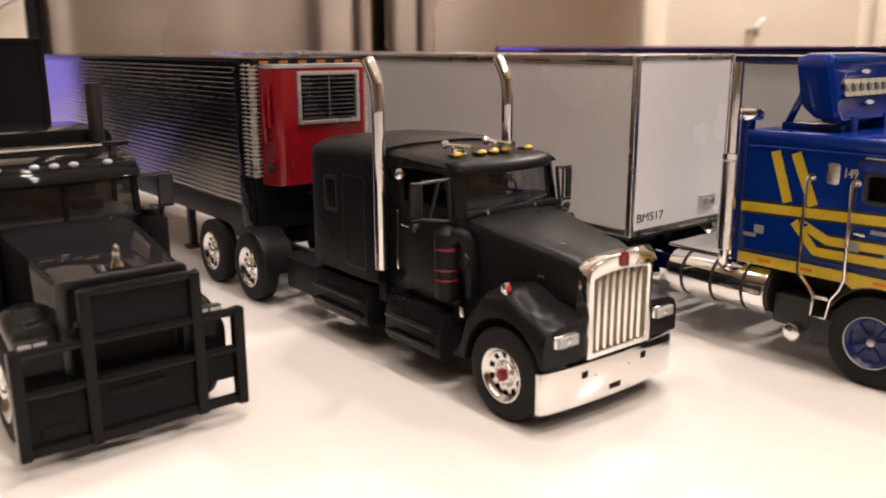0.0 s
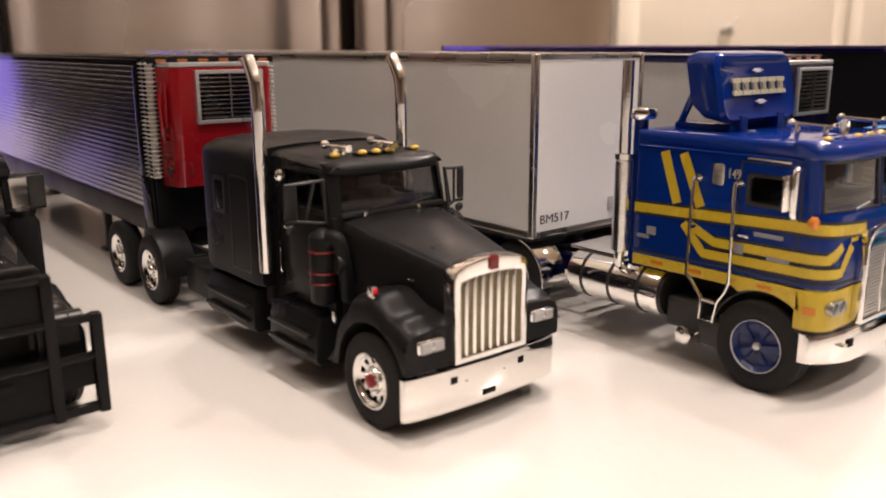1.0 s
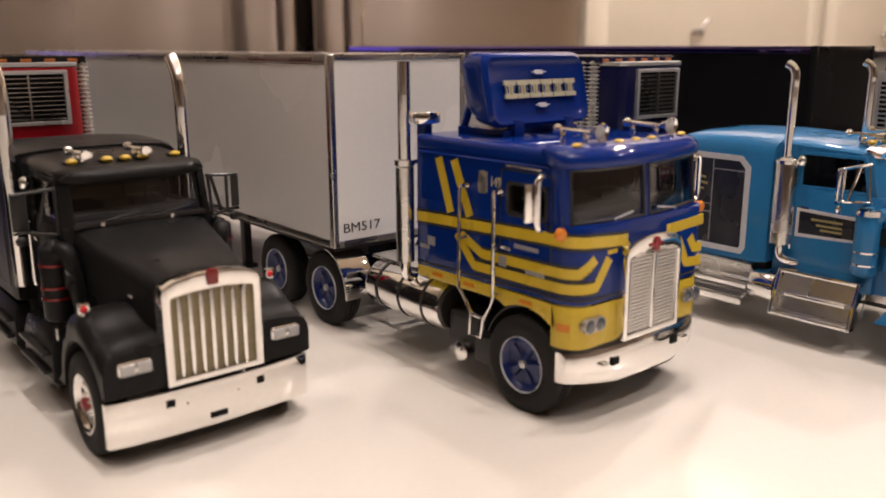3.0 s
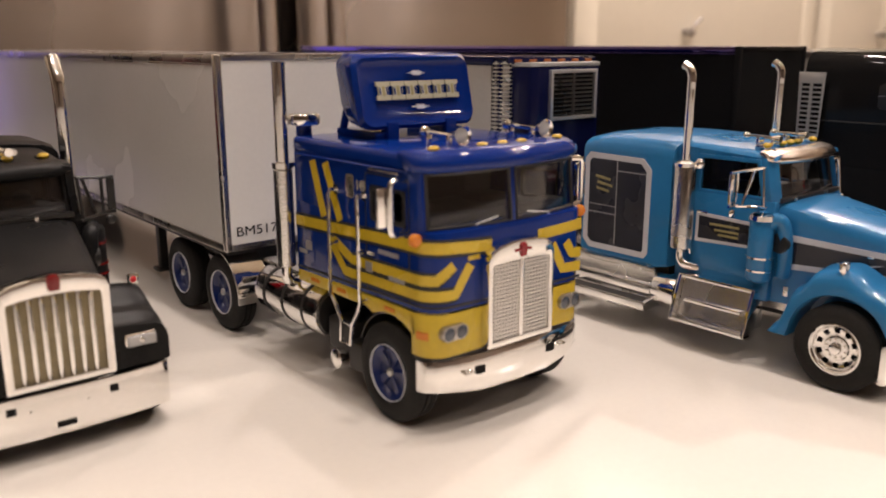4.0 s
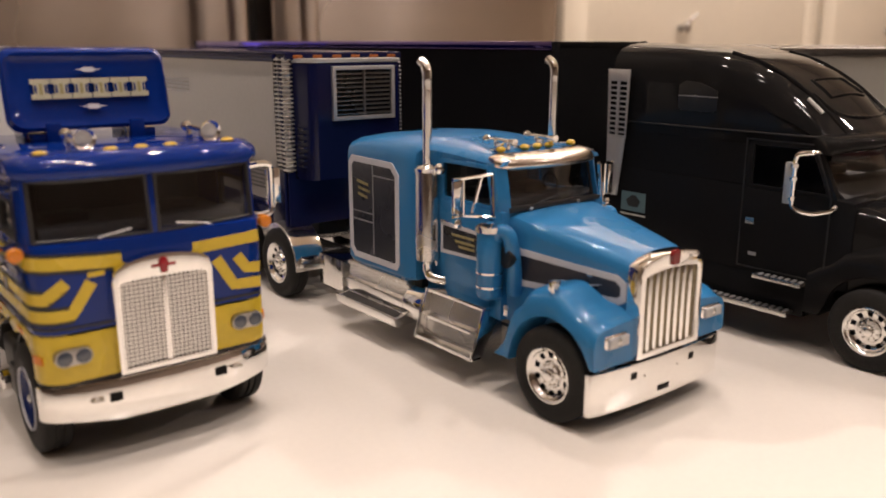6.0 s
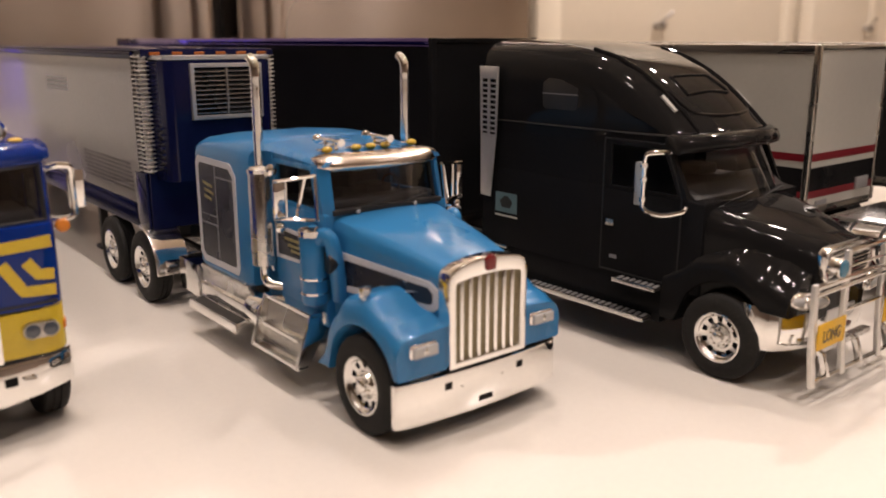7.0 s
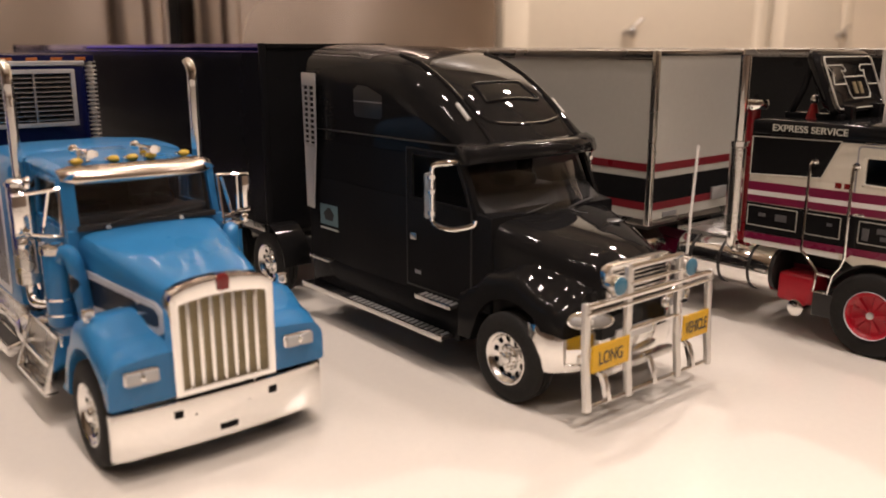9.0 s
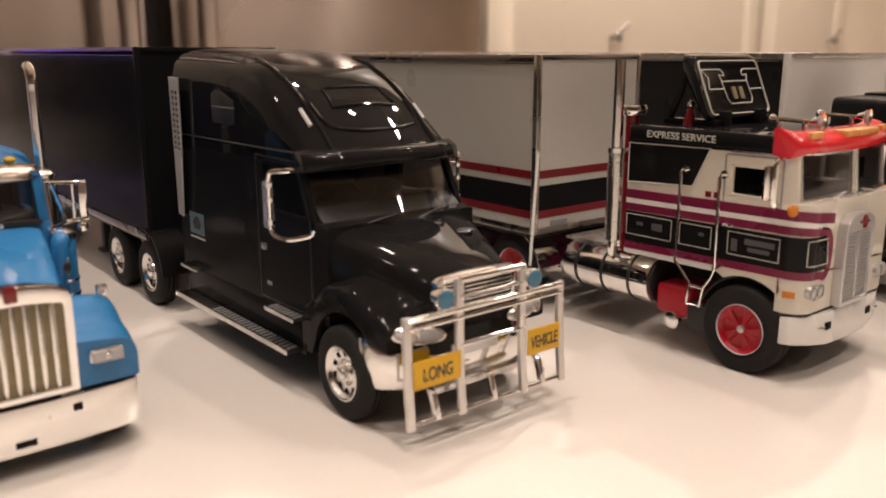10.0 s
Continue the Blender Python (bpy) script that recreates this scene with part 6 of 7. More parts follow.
        part("sticker", skin_panel(bmesh.new(), fy(41.5), fy(39.2), (27.5, 27.5), (29.3, 29.3), 0.12), GREY_INK, body)
        part("sticker", skin_panel(bmesh.new(), fy(20.4), fy(18.4), (27.2, 27.2), (29.2, 29.2), 0.2), GREY_INK, body)
        bm = turned(lettering("149", 1.9, 0.1, 2.5), Matrix.Translation((-18.62, 22.7, 41.8)) @ Matrix.Rotation(radians(-90), 4, "Z"))
        part("lettering", bm, LETTER, body, "printed number 149")
        for yy in (37, 27.5, 12):
            part("sill_mark", box(bmesh.new(), -18.62, -18.5, yy, yy + 3, 21.2, 21.9), AMBER, t)
    else:
        part("roof_side_field", skin_panel(bmesh.new(), fy(45), fy(8.5), (45.6, 46.2), (47.2, 47.4), 0.08), BLACK_GLOSS, body)
        pz = [(44.8, 36.9), (27.7, 37.8), (23.9, 46.1), (44.8, 45.7)]
        bm = prism(bmesh.new(), pz, "x", -18.6, -18.4)
        part("window_panel", bm, BLACK_GLOSS, body, "black panel with a pale outline")
        pl = pz + [pz[0]]
        for p, q in zip(pl, pl[1:]):
            part("panel_outline", tube(bmesh.new(), [(-18.62, *p), (-18.62, *q)], 0.14, 6), PALE_INK, body)
        for z, h, m in ((34.2, 1.0, MAROON), (32.6, 0.55, WHITE), (31.2, 0.85, MAROON), (22.3, 0.8, MAROON)):
            tail = [(fx(-8.5), z - 0.6)]
            if z < 32:
                # the lower maroon lines meet in a curve beside the grille
                tail = curve([(fx(-12.5), z + 0.3, 0), (fx(-10.6), z - 0.2, 0), (fx(-9.3), z + (-1.8 if z > 25 else 1.8), 0), (fx(-9.0), 26.8, 0)], 5)
                tail = [(p[0], p[1]) for p in tail]
            part("stripe", ribbon(bmesh.new(), [(fy(45), z), (fy(8), z + 0.5), (3, z + 0.5)] + tail, h), m, body)
        part("band", skin_panel(bmesh.new(), fy(45), fx(-10.2), (23.2, 23.6), (30.2, 30.6), 0.09), BLACK_GLOSS, body, "broad black band")
        for ya, yb in ((44.6, 32.4), (30.2, 22.4), (18.4, 7.0)):
            oo = [(fy(a), z) for a, z in ((ya, 24.9), (yb, 24.9), (yb, 29.6), (ya, 29.6), (ya, 24.9))]
            part("box_outline", ribbon(bmesh.new(), oo, 0.09, 0.16), PALE_INK, body)
        part("box_outline", ribbon(bmesh.new(), [(fx(-16.8), 24.8), (fx(-9.8), 24.6), (fx(-10.6), 29.8), (fx(-16.8), 29.8), (fx(-16.8), 24.8)], 0.09, 0.16), PALE_INK, body)
        for a, b2, z, h in ((41.8, 40.0, 27.2, 0.8), (37.6, 34.8, 26.6, 1.6), (25.4, 24.2, 27.4, 0.7), (17.6, 16.2, 25.6, 2.6), (14.6, 8.0, 27.4, 1.2), (13.8, 9.0, 26.0, 0.9)):
            part("small_print", skin_panel(bmesh.new(), fy(a), fy(b2), (z, z), (z + h, z + h), 0.16), DIM_INK, body)
        bm = turned(lettering("EXPRESS SERVICE", 1.5, 0.1, 17.2, 0.01), Matrix.Translation((-18.8, 40.0, 47.3)) @ Matrix.Rotation(radians(-90), 4, "Z"))
        part("lettering", bm, PALE_INK, t, "pale lettering along the roof edge")
        part("lower_white", skin_panel(bmesh.new(), fy(45), fy(22), (20.4, 20.4), (21.3, 21.5), 0.08), WHITE, body)
        for yy in (24.5, 22.5):
            part("sticker", skin_panel(bmesh.new(), fy(yy), fy(yy - 1.4), (36.0, 36.0), (37.2, 37.2), 0.1), RED_TRANS, body)
    return t


cab_over(185.6, 57.0, "blue", "royal blue and yellow striped cabover with a roof deflector").scale.x = 1.035
cab_over(406.0, -45.7, "cream", "cream, black and maroon cabover with red wheels and brow")


# ---- aerodynamic tractor with a tall sleeper roof and a bull bar; bar at y = 0 ----
def aero(ox, oy, label):
    t = thing("semi_truck", ox, oy, 0, label, "toy truck", "model lorries on the worktop")
    P = BLACK_GLOSS
    bm = bmesh.new()
    for s in (-1, 1):
        box(bm, s * 7.5 - 0.8, s * 7.5 + 0.8, 12, 150, 10.5, 14.4, 0.2)
    part("frame", bm, CHASSIS, t)
    for yy in (18.9, 112.5, 137.0):
        axle(t, yy)
        for s in (-1, 1):
            wheel(t, s * 16.9, yy, "chrome", z=RT * 0.94).scale = (0.98, 0.94, 0.94)
    part("engine_block", box(bmesh.new(), -8, 8, 10, 40, 8, 20, 0.6), CHASSIS, t)
    part("fifth_wheel", cyl(bmesh.new(), (0, 124, 14), (0, 124, 16.2), 9, 8, 24), CHASSIS, t)

    def section(w, z, zb, r, crown, y):
        half = [(0, z + crown), (w * 0.5, z + crown * 0.75), (w - r, z), (w - r * 0.45, z - r * 0.16), (w - r * 0.12, z - r * 0.5), (w, z - r), (w, (z + zb) / 2), (w, zb)]
        return [(-a, y, b) for a, b in half[::-1]] + [(a, y, b) for a, b in half[1:]]

    # sloping hood
    rows = [(4.2, 9.2, 27.0), (6.5, 10.4, 28.1), (10, 11.8, 29.3), (15, 13.6, 30.8), (20, 15.4, 32.2), (25.5, 17.0, 33.6)]
    hood = part("hood", loft(bmesh.new(), [section(w, z, 14.0, 3.4, 0.9, y) for y, w, z in rows]), P, t)
    part("hood_vent", ball(bmesh.new(), (8.5, 17.0, 31.9), 1.6, 1.4, 1.0, 0.3, 14), BLACK_TRIM, hood)
    # front arches
    top = [(6.0, 20.5), (10, 22.3), (18.9, 25.4), (25, 24.4), (30, 21.0), (33.5, 19.0)]
    for s in (-1, 1):
        bm = fender_bm(top, 18.9, 10.4, 5.2, 33.5, 15.8, 9.0, -18.6, -8.0, blend=2.4)
        if s > 0:
            turned(bm, Matrix.Diagonal((-1, 1, 1, 1)))
        f = part("fender", bm, P, t)
        swing = Matrix.Translation((s * 12.6, 4.9, 18.6)) @ Matrix.Rotation(radians(14 * s), 4, "Z") @ Matrix.Rotation(radians(-7 * s), 4, "Y")
        bz = part("headlamp", turned(ball(bmesh.new(), (0, 0, 0), 3.5, 1.58, 0.62, 0.56, 24), swing), CHROME, f, "almond-shaped clear headlamp")
        part("lens", turned(ball(bmesh.new(), (0, -0.6, 0), 2.9, 1.78, 0.62, 0.5, 24), swing), LENS, bz)
        oval = [(4.9 * math.cos(k * math.tau / 32), -1.0, 1.42 * math.sin(k * math.tau / 32)) for k in range(33)]
        part("lens_rim", turned(tube(bmesh.new(), oval, 0.26, 8), swing), CHROME, bz)
        part("bulb_ring", turned(lathe(bmesh.new(), [(-2.1, 0.75), (-2.45, 0.85), (-2.5, 1.0), (-2.3, 1.15), (-1.9, 1.15)], (s * 1.6, 0, 0), "y", 20), swing), CHROME, bz)
        part("bulb", turned(ball(bmesh.new(), (s * 1.6, -2.05, 0), 0.75, 1, 0.4, 1, 12), swing), LENS_BRIGHT, bz)
    # wrap-round chrome bumper
    line = []
    for x, y in ((0, 5.0), (6, 5.1), (11, 5.7), (15, 7.0), (17.6, 9.0), (18.8, 11.4), (19.0, 13.4)):
        line.append((x, y))
    rings = []
    for x, y in [(-a, b) for a, b in line[::-1]] + line[1:]:
        e = max(0, (abs(x) - 13) / 6.0)
        rings.append([(x * 0.97, y + 1.0, 8.3), (x * 0.985, y, 8.3), (x, y - 0.35, 9.4), (x, y - 0.35, 15.0 + e), (x * 0.985, y + 0.1, 16.0 + e), (x * 0.96, y + 1.2, 16.0 + e)])
    b = part("bumper", loft(bmesh.new(), rings), CHROME, t, "wrap-round chrome bumper")
    # dark strip for the shaded gap between bumper and grille
    part("bumper_intake", box(bmesh.new(), -8.5, 8.5, 4.5, 6.2, 15.7, 17.2, 0.3), DARK, b)
    part("plate", box(bmesh.new(), -5.5, 5.5, 3.9, 4.6, 12.8, 15.2, 0.2), SILVER, b, "pale blank plate")
    # grille
    g = part("grille", ring_plate(bmesh.new(), rounded(-9.4, 9.4, 21.2, 28.2, 1.6), rounded(-8.2, 8.2, 22.0, 26.8, 1.0), "y", 3.4, 5.2, 0.25), CHROME, t, "chrome radiator frame with bright slats")
    # dark sheet for the shade between the slats
    part("grille_core", box(bmesh.new(), -8.4, 8.4, 4.0, 5.2, 21.8, 27.0), DARK, g)
    for k in range(6):
        z = 22.25 + k * 0.78
        part("grille_bar", box(bmesh.new(), -8.2, 8.2, 3.6, 4.3, z, z + 0.36, 0.1), CHROME, g)
    # cab up to the belt, sides, doors
    rows = [(25.0, 17.6, 34.4), (30, 17.9, 35.2), (60, 18.0, 35.6), (91, 18.0, 35.6)]
    cab = part("cab_body", loft(bmesh.new(), [section(w, z, 15.5, 0.6, 0.0, y) for y, w, z in rows]), BLACK_SEMI, t)
    # glass house
    def wind(z, y0):
        return [(x, y0 + 0.017 * x * x, z) for x in (-16.8, -13, -8.5, -4, 0, 4, 8.5, 13, 16.8)]
    lo, hi = wind(33.6, 24.0), wind(44.6, 29.6)
    part("windscreen", loft(bmesh.new(), [lo + [(x, y + 0.3, z) for x, y, z in lo[::-1]], hi + [(x, y + 0.3, z) for x, y, z in hi[::-1]]]), SCREEN, t, "curved tinted windscreen").visible_shadow = False
    part("windscreen_seal", tube(bmesh.new(), [Vector(p) + Vector((0, -0.2, 0)) for p in lo], 0.45, 6), BLACK_TRIM, t)
    for x0 in (-9, 3):
        part("wiper", tube(bmesh.new(), [(x0, 24.2 + 0.017 * x0 * x0, 34.0), (x0 + 3, 24.0, 35.0), (x0 + 7, 24.2, 35.6)], 0.2, 6), BLACK_TRIM, t)
    for s in (-1, 1):
        part("front_pillar", loft(bmesh.new(), [[(s * 17.9, 28.6, 34.2), (s * 16.6, 28.4, 34.2), (s * 16.6, 30.2, 34.2), (s * 17.9, 30.6, 34.2)], [(s * 17.9, 33.8, 45), (s * 16.6, 33.6, 45), (s * 16.6, 35.4, 45), (s * 17.9, 35.8, 45)]], 0.1), P, t)
        xs = sorted((s * 18.0, s * 17.0))
        part("upper_side", prism(bmesh.new(), [(49.5, 35.3), (91, 35.3), (91, 44.58), (49.5, 44.58)], "x", *xs), BLACK_SEMI, t)
        part("side_window", prism(bmesh.new(), [(29.5, 34.9), (49.6, 34.9), (49.6, 45), (34.2, 45)], "x", *sorted((s * 17.6, s * 17.4))), GLASS_DARK, t).visible_shadow = False
        part("window_seal", ring_plate(bmesh.new(), [(29.6, 34.6), (50, 34.6), (50, 45.4), (34.2, 45.4)], [(31.4, 35.6), (48.8, 35.6), (48.8, 44.4), (35.2, 44.4)], "x", *sorted((s * 18.02, s * 17.3)), 0.1), BLACK_SEMI, t)
        d = part("door", ring_plate(bmesh.new(), [(30, 16.2), (51, 16.2), (51, 45.8), (34.6, 45.8), (30, 35)], [(30.35, 16.55), (50.65, 16.55), (50.65, 45.45), (34.9, 45.45), (30.35, 35)], "x", *sorted((s * 18.12, s * 17.9))), BLACK_TRIM, t, "thin seam round the cab door")
        part("handle", box(bmesh.new(), *sorted((s * 18.5, s * 18.0)), 47.2, 49.4, 26.5, 28.0, 0.2), CHROME_DULL, d)
    part("interior", box(bmesh.new(), -16.8, 16.8, 32, 60, 35.7, 36.0), BLACK_TRIM, t)
    part("dashboard", prism(bmesh.new(), [(27, 34.2), (35, 35.2), (35, 37.6), (31, 37.4)], "x", -16.5, 16.5, 0.3), BLACK_TRIM, t)
    part("inner_wall", box(bmesh.new(), -16.9, 16.9, 60, 60.6, 35.7, 47), INTERIOR, t)
    for s in (-1, 1):
        bm = box(bmesh.new(), s * 8.5 - 3.5, s * 8.5 + 3.5, 42, 49, 36, 38.5, 0.7)
        box(bm, s * 8.5 - 3.3, s * 8.5 + 3.3, 48, 51, 37, 45, 0.8)
        part("seat", bm, INTERIOR, t)
    # roof: brow, then the tall swept fairing
    rows = []
    prof = [(27.6, 45.2, 16.6), (28.4, 46.6, 17.2), (31, 48.6, 17.6), (35, 52.2, 17.7), (40, 56.0, 17.8), (46, 59.6, 17.8), (53, 62.6, 17.9), (61, 64.6, 18.0), (72, 65.6, 18.0), (90.6, 66.0, 18.0)]
    for y, z, w in prof:
        r = min(6.0, (z - 44.6) * 0.7)
        rows.append(section(w, z, 44.6, r, 0.5, y))
    # the front bows forward in the middle
    for row in rows[:7]:
        for i, (x, y, z) in enumerate(row):
            k = max(0.0, 1 - (y - 27) / 30)
            row[i] = (x, y + 0.016 * x * x * k - 1.2 * k, z)
    roof = part("sleeper_roof", loft(bmesh.new(), rows), P, t, "tall glossy black swept roof")
    brow = [[(x, 26.2 + 0.016 * x * x, 44.7 - 0.003 * x * x), (x, 25.3 + 0.016 * x * x, 45.2 - 0.003 * x * x), (x, 25.2 + 0.016 * x * x, 46.3 - 0.003 * x * x), (x, 25.8 + 0.016 * x * x, 47.4 - 0.002 * x * x), (x, 28.2 + 0.016 * x * x, 48.2 - 0.001 * x * x), (x, 30.0 + 0.016 * x * x, 47.0 - 0.001 * x * x), (x, 29.0 + 0.016 * x * x, 44.9 - 0.003 * x * x)] for x in [-18.2 + 36.4 * k / 14 for k in range(15)]]
    part("brow", loft(bmesh.new(), brow), P, roof, "lip above the windscreen", smooth=75)
    for xx in (-12, -4.5, 0, 4.5, 12):
        part("roof_lamp", ball(bmesh.new(), (xx, 26.2 + 0.016 * xx * xx, 47.3), 0.55, 1.6, 0.8, 0.5, 10), BLACK_GLOSS, roof)

    def on_roof(x, y):
        for (a, za, _), (b2, zb2, _) in zip(prof, prof[1:]):
            k = max(0.0, 1 - (y - 27) / 30)
            yy = y - 0.016 * x * x * k + 1.2 * k
            if a <= yy <= b2:
                return za + (zb2 - za) * (yy - a) / (b2 - a) + 0.35
        return 50
    # skylight pane in a raised rim, a broad lip below it, short pale corner strips
    rows2 = []
    for k in range(7):
        f = k / 6
        y = 38.0 + 5.2 * f
        w = 7.4 - 0.9 * f
        rows2.append([(x, y, on_roof(x, y) + d) for x, d in [(-w, 0.06), (-w / 2, 0.08), (0, 0.1), (w / 2, 0.08), (w, 0.06)] + [(w, -0.5), (0, -0.5), (-w, -0.5)]])
    sky = part("skylight", loft(bmesh.new(), rows2), BLACK_GLOSS, roof, "dark skylight pane")
    edge = curve([rows2[0][i] for i in range(5)] + [r[4] for r in rows2[2:5]] + [rows2[-1][i] for i in (4, 3, 2, 1, 0)] + [r[0] for r in rows2[4:1:-1]] + [rows2[0][0]], 3)
    part("skylight_rim", tube(bmesh.new(), edge, 0.34, 8), BLACK_GLOSS, sky)
    lip = curve([(x, y, on_roof(x, y) - 0.15) for x, y in ((-11.4, 40.0), (-11.0, 36.6), (-9.6, 34.2), (-4.5, 32.6), (0, 32.2), (4.5, 32.6), (9.6, 34.2), (11.0, 36.6), (11.4, 40.0))], 4)
    part("fairing_lip", tube(bmesh.new(), lip, 0.4, 8), BLACK_GLOSS, roof)
    for s in (-1, 1):
        ends = [Vector((s * 13.6, y, on_roof(13.6, y) - 0.55)) for y in (36.2, 38.0, 39.8)]
        part("corner_marker", tube(bmesh.new(), curve(ends, 3), 0.45, 8), LENS_BRIGHT, roof, "short pale strip on the roof corner")
    for s in (-1, 1):
        # raised ribs down the corners of the fairing, side light panes
        part("fairing_rib", tube(bmesh.new(), curve([(s * 12.2, y, on_roof(12.2, y) - 0.4) for y in (31, 35, 40, 46, 53, 60)], 3), 0.5, 8), P, roof)
        part("side_pane", prism(bmesh.new(), [(59.4, 51.4), (60.2, 50.8), (69.4, 50.8), (70.2, 51.5), (70.2, 56.8), (68.4, 57.8), (64.6, 57.6), (59.4, 55.8)], "x", *sorted((s * 18.06, s * 17.9)), 0.1), BLACK_TRIM, roof, "small dark sleeper window")
        part("pane_bar", box(bmesh.new(), *sorted((s * 18.12, s * 18.0)), 59.4, 70.2, 54.2, 54.4), GREY_INK, roof)
        part("roof_seam", tube(bmesh.new(), [(s * 18.02, 33, 47.4), (s * 18.05, 45, 47.2), (s * 18.05, 91, 47.0)], 0.2, 6), BLACK_TRIM, roof)
        # skirts with treads and steps
        sk = part("side_skirt", prism(bmesh.new(), [(34, 7.4), (91, 7.4), (91, 15.7), (34, 15.7)], "x", *sorted((s * 17.6, s * 13)), 0.4), BLACK_SEMI, t)
        part("running_board", box(bmesh.new(), *sorted((s * 20.6, s * 17.6)), 36, 91, 7.8, 8.6, 0.2), CHASSIS, sk, "tread plate running board with a bright edge")
        part("board_edge", box(bmesh.new(), *sorted((s * 21.0, s * 20.6)), 36, 91, 7.6, 8.9, 0.15), CHROME_DULL, sk)
        part("plain_tread", box(bmesh.new(), *sorted((s * 20.6, s * 18.0)), 72, 90.5, 8.6, 8.75), CHROME_DULL, sk)
        for k in range(21):
            rib = cached("tread_rib", lambda: prism(bmesh.new(), [(-1.3, -0.45), (1.3, 0.0), (1.3, 0.7), (-1.3, 0.25)], "z", 0, 0.18), SILVER)
            part("tread_rib", rib, SILVER, sk, at=(s * 19.3, 36.9 + 1.68 * k, 8.6))
        st = part("door_step", box(bmesh.new(), *sorted((s * 20.3, s * 17.8)), 33.6, 45.2, 14.9, 15.6, 0.2), CHASSIS, sk, "ribbed bright step plate")
        part("step_edge", box(bmesh.new(), *sorted((s * 20.6, s * 20.3)), 33.6, 45.2, 14.8, 15.8, 0.1), CHROME_DULL, st)
        for k in range(7):
            part("step_rib", cached("tread_rib", None, SILVER), SILVER, st, at=(s * 19.1, 34.2 + 1.6 * k, 15.6))
        part("sleeper_step", box(bmesh.new(), *sorted((s * 20.2, s * 17.8)), 79.5, 88.5, 15.4, 16.2, 0.25), CHROME_DULL, sk, "plain bright step")
        part("sticker", box(bmesh.new(), *sorted((s * 18.06, s * 17.95)), 78.2, 86.0, 24.0, 29.0), STICKER_TEAL, cab, "small grey-teal square sticker")
        part("sticker_mark", prism(bmesh.new(), [(80.6, 25.2), (83.6, 25.2), (84.4, 26.8), (82.6, 28.2), (81.4, 28.2), (79.8, 26.8)], "x", *sorted((s * 18.1, s * 18.0))), INK, cab)
        part("sticker_line", box(bmesh.new(), *sorted((s * 18.1, s * 17.95)), 78.0, 86.0, 22.9, 23.3), PALE_INK, cab)
        part("script", box(bmesh.new(), *sorted((s * 18.08, s * 18.0)), 46.2, 48.2, 19.2, 20.0), GREY_INK, cab)
        # mirror on a bent chrome arm
        bm = tube(bmesh.new(), curve([(s * 17.8, 33.0, 44.4), (s * 20.8, 33.0, 44.4), (s * 22.7, 35.6, 44.0), (s * 22.9, 36.2, 42.8)], 4) + curve([(s * 22.9, 36.2, 33.2), (s * 22.7, 35.2, 32.2), (s * 21.2, 32.4, 31.6), (s * 18.4, 29.6, 32.4), (s * 18.0, 29.0, 33.6)], 4), 0.5, 8)
        m = part("mirror", bm, CHROME, t, "tall chrome mirror on a bent arm")
        part("mirror_shell", box(bmesh.new(), s * 22.7 - 0.7, s * 22.7 + 0.7, 36.2, 38.2, 33.3, 42.2, 0.35), SILVER, m)
        for z in (34.6, 38.8, 41.6):
            part("clamp", cyl(bmesh.new(), (s * 22.9, 36.3, z - 0.4), (s * 22.9, 36.3, z + 0.4), 0.85, n=10), CHROME, m)
        # slotted exhaust shield behind the cab
        xs = sorted((s * 18.7, s * 18.15))
        inn = [(84.9, 43.4), (90.9, 43.4), (91.0, 57.0), (84.7, 57.0)]
        sh = part("exhaust_shield", ring_plate(bmesh.new(), [(84.6, 42.6), (91.4, 42.6), (92.0, 60.0), (83.9, 60.0)], inn, "x", *xs, 0.12), SILVER, t, "slotted bright exhaust shield")
        part("lower_pipe", prism(bmesh.new(), [(86.8, 27.6), (91.2, 27.6), (91.4, 42.6), (84.7, 42.6)], "x", *xs, 0.25), SILVER, sh)
        part("shield_back", prism(bmesh.new(), inn, "x", *sorted((s * 18.14, s * 18.3))), DARK, sh)
        for k in range(10):
            part("slat", box(bmesh.new(), *sorted((s * 18.6, s * 18.3)), 84.8, 91.0, 44.0 + 1.3 * k, 44.45 + 1.3 * k), SILVER, sh)
        part("slat_spine", box(bmesh.new(), *sorted((s * 18.65, s * 18.3)), 87.5, 88.4, 43.4, 57), SILVER, sh)
        # the shield stands a little off the side, its front edge further out
        for ob in [sh] + list(sh.children):
            for v in ob.data.vertices:
                v.co.x += s * ((93 - v.co.y / MM) * 0.16 - 0.3) * MM
        part("half_fender", prism(bmesh.new(), arc(112.5, RT, 11, 80, 178, 12) + arc(112.5, RT, 10.5, 178, 80, 12), "x", *sorted((s * 12, s * 20))), P, t)
    # bull bar
    bar = part("bull_bar", tube(bmesh.new(), [(-18.1, 0.4, 23.0), (18.1, 0.4, 23.0)], 0.62, 10), CHROME, t, "polished bull bar with flat posts")
    for x, zt in ((-18.1, 23.6), (-6.9, 28.4), (8.0, 28.4), (18.1, 23.6)):
        bm = loft(bmesh.new(), [[(x - 0.75, y - 0.45, z), (x + 0.75, y - 0.45, z), (x + 0.75, y + 0.45, z), (x - 0.75, y + 0.45, z)] for y, z in ((0.6, zt), (0.35, 15), (0.0, 9.5), (-0.3, 7.2), (-0.5, 4.2))], 0.12)
        part("post", bm, MESH_METAL, bar)
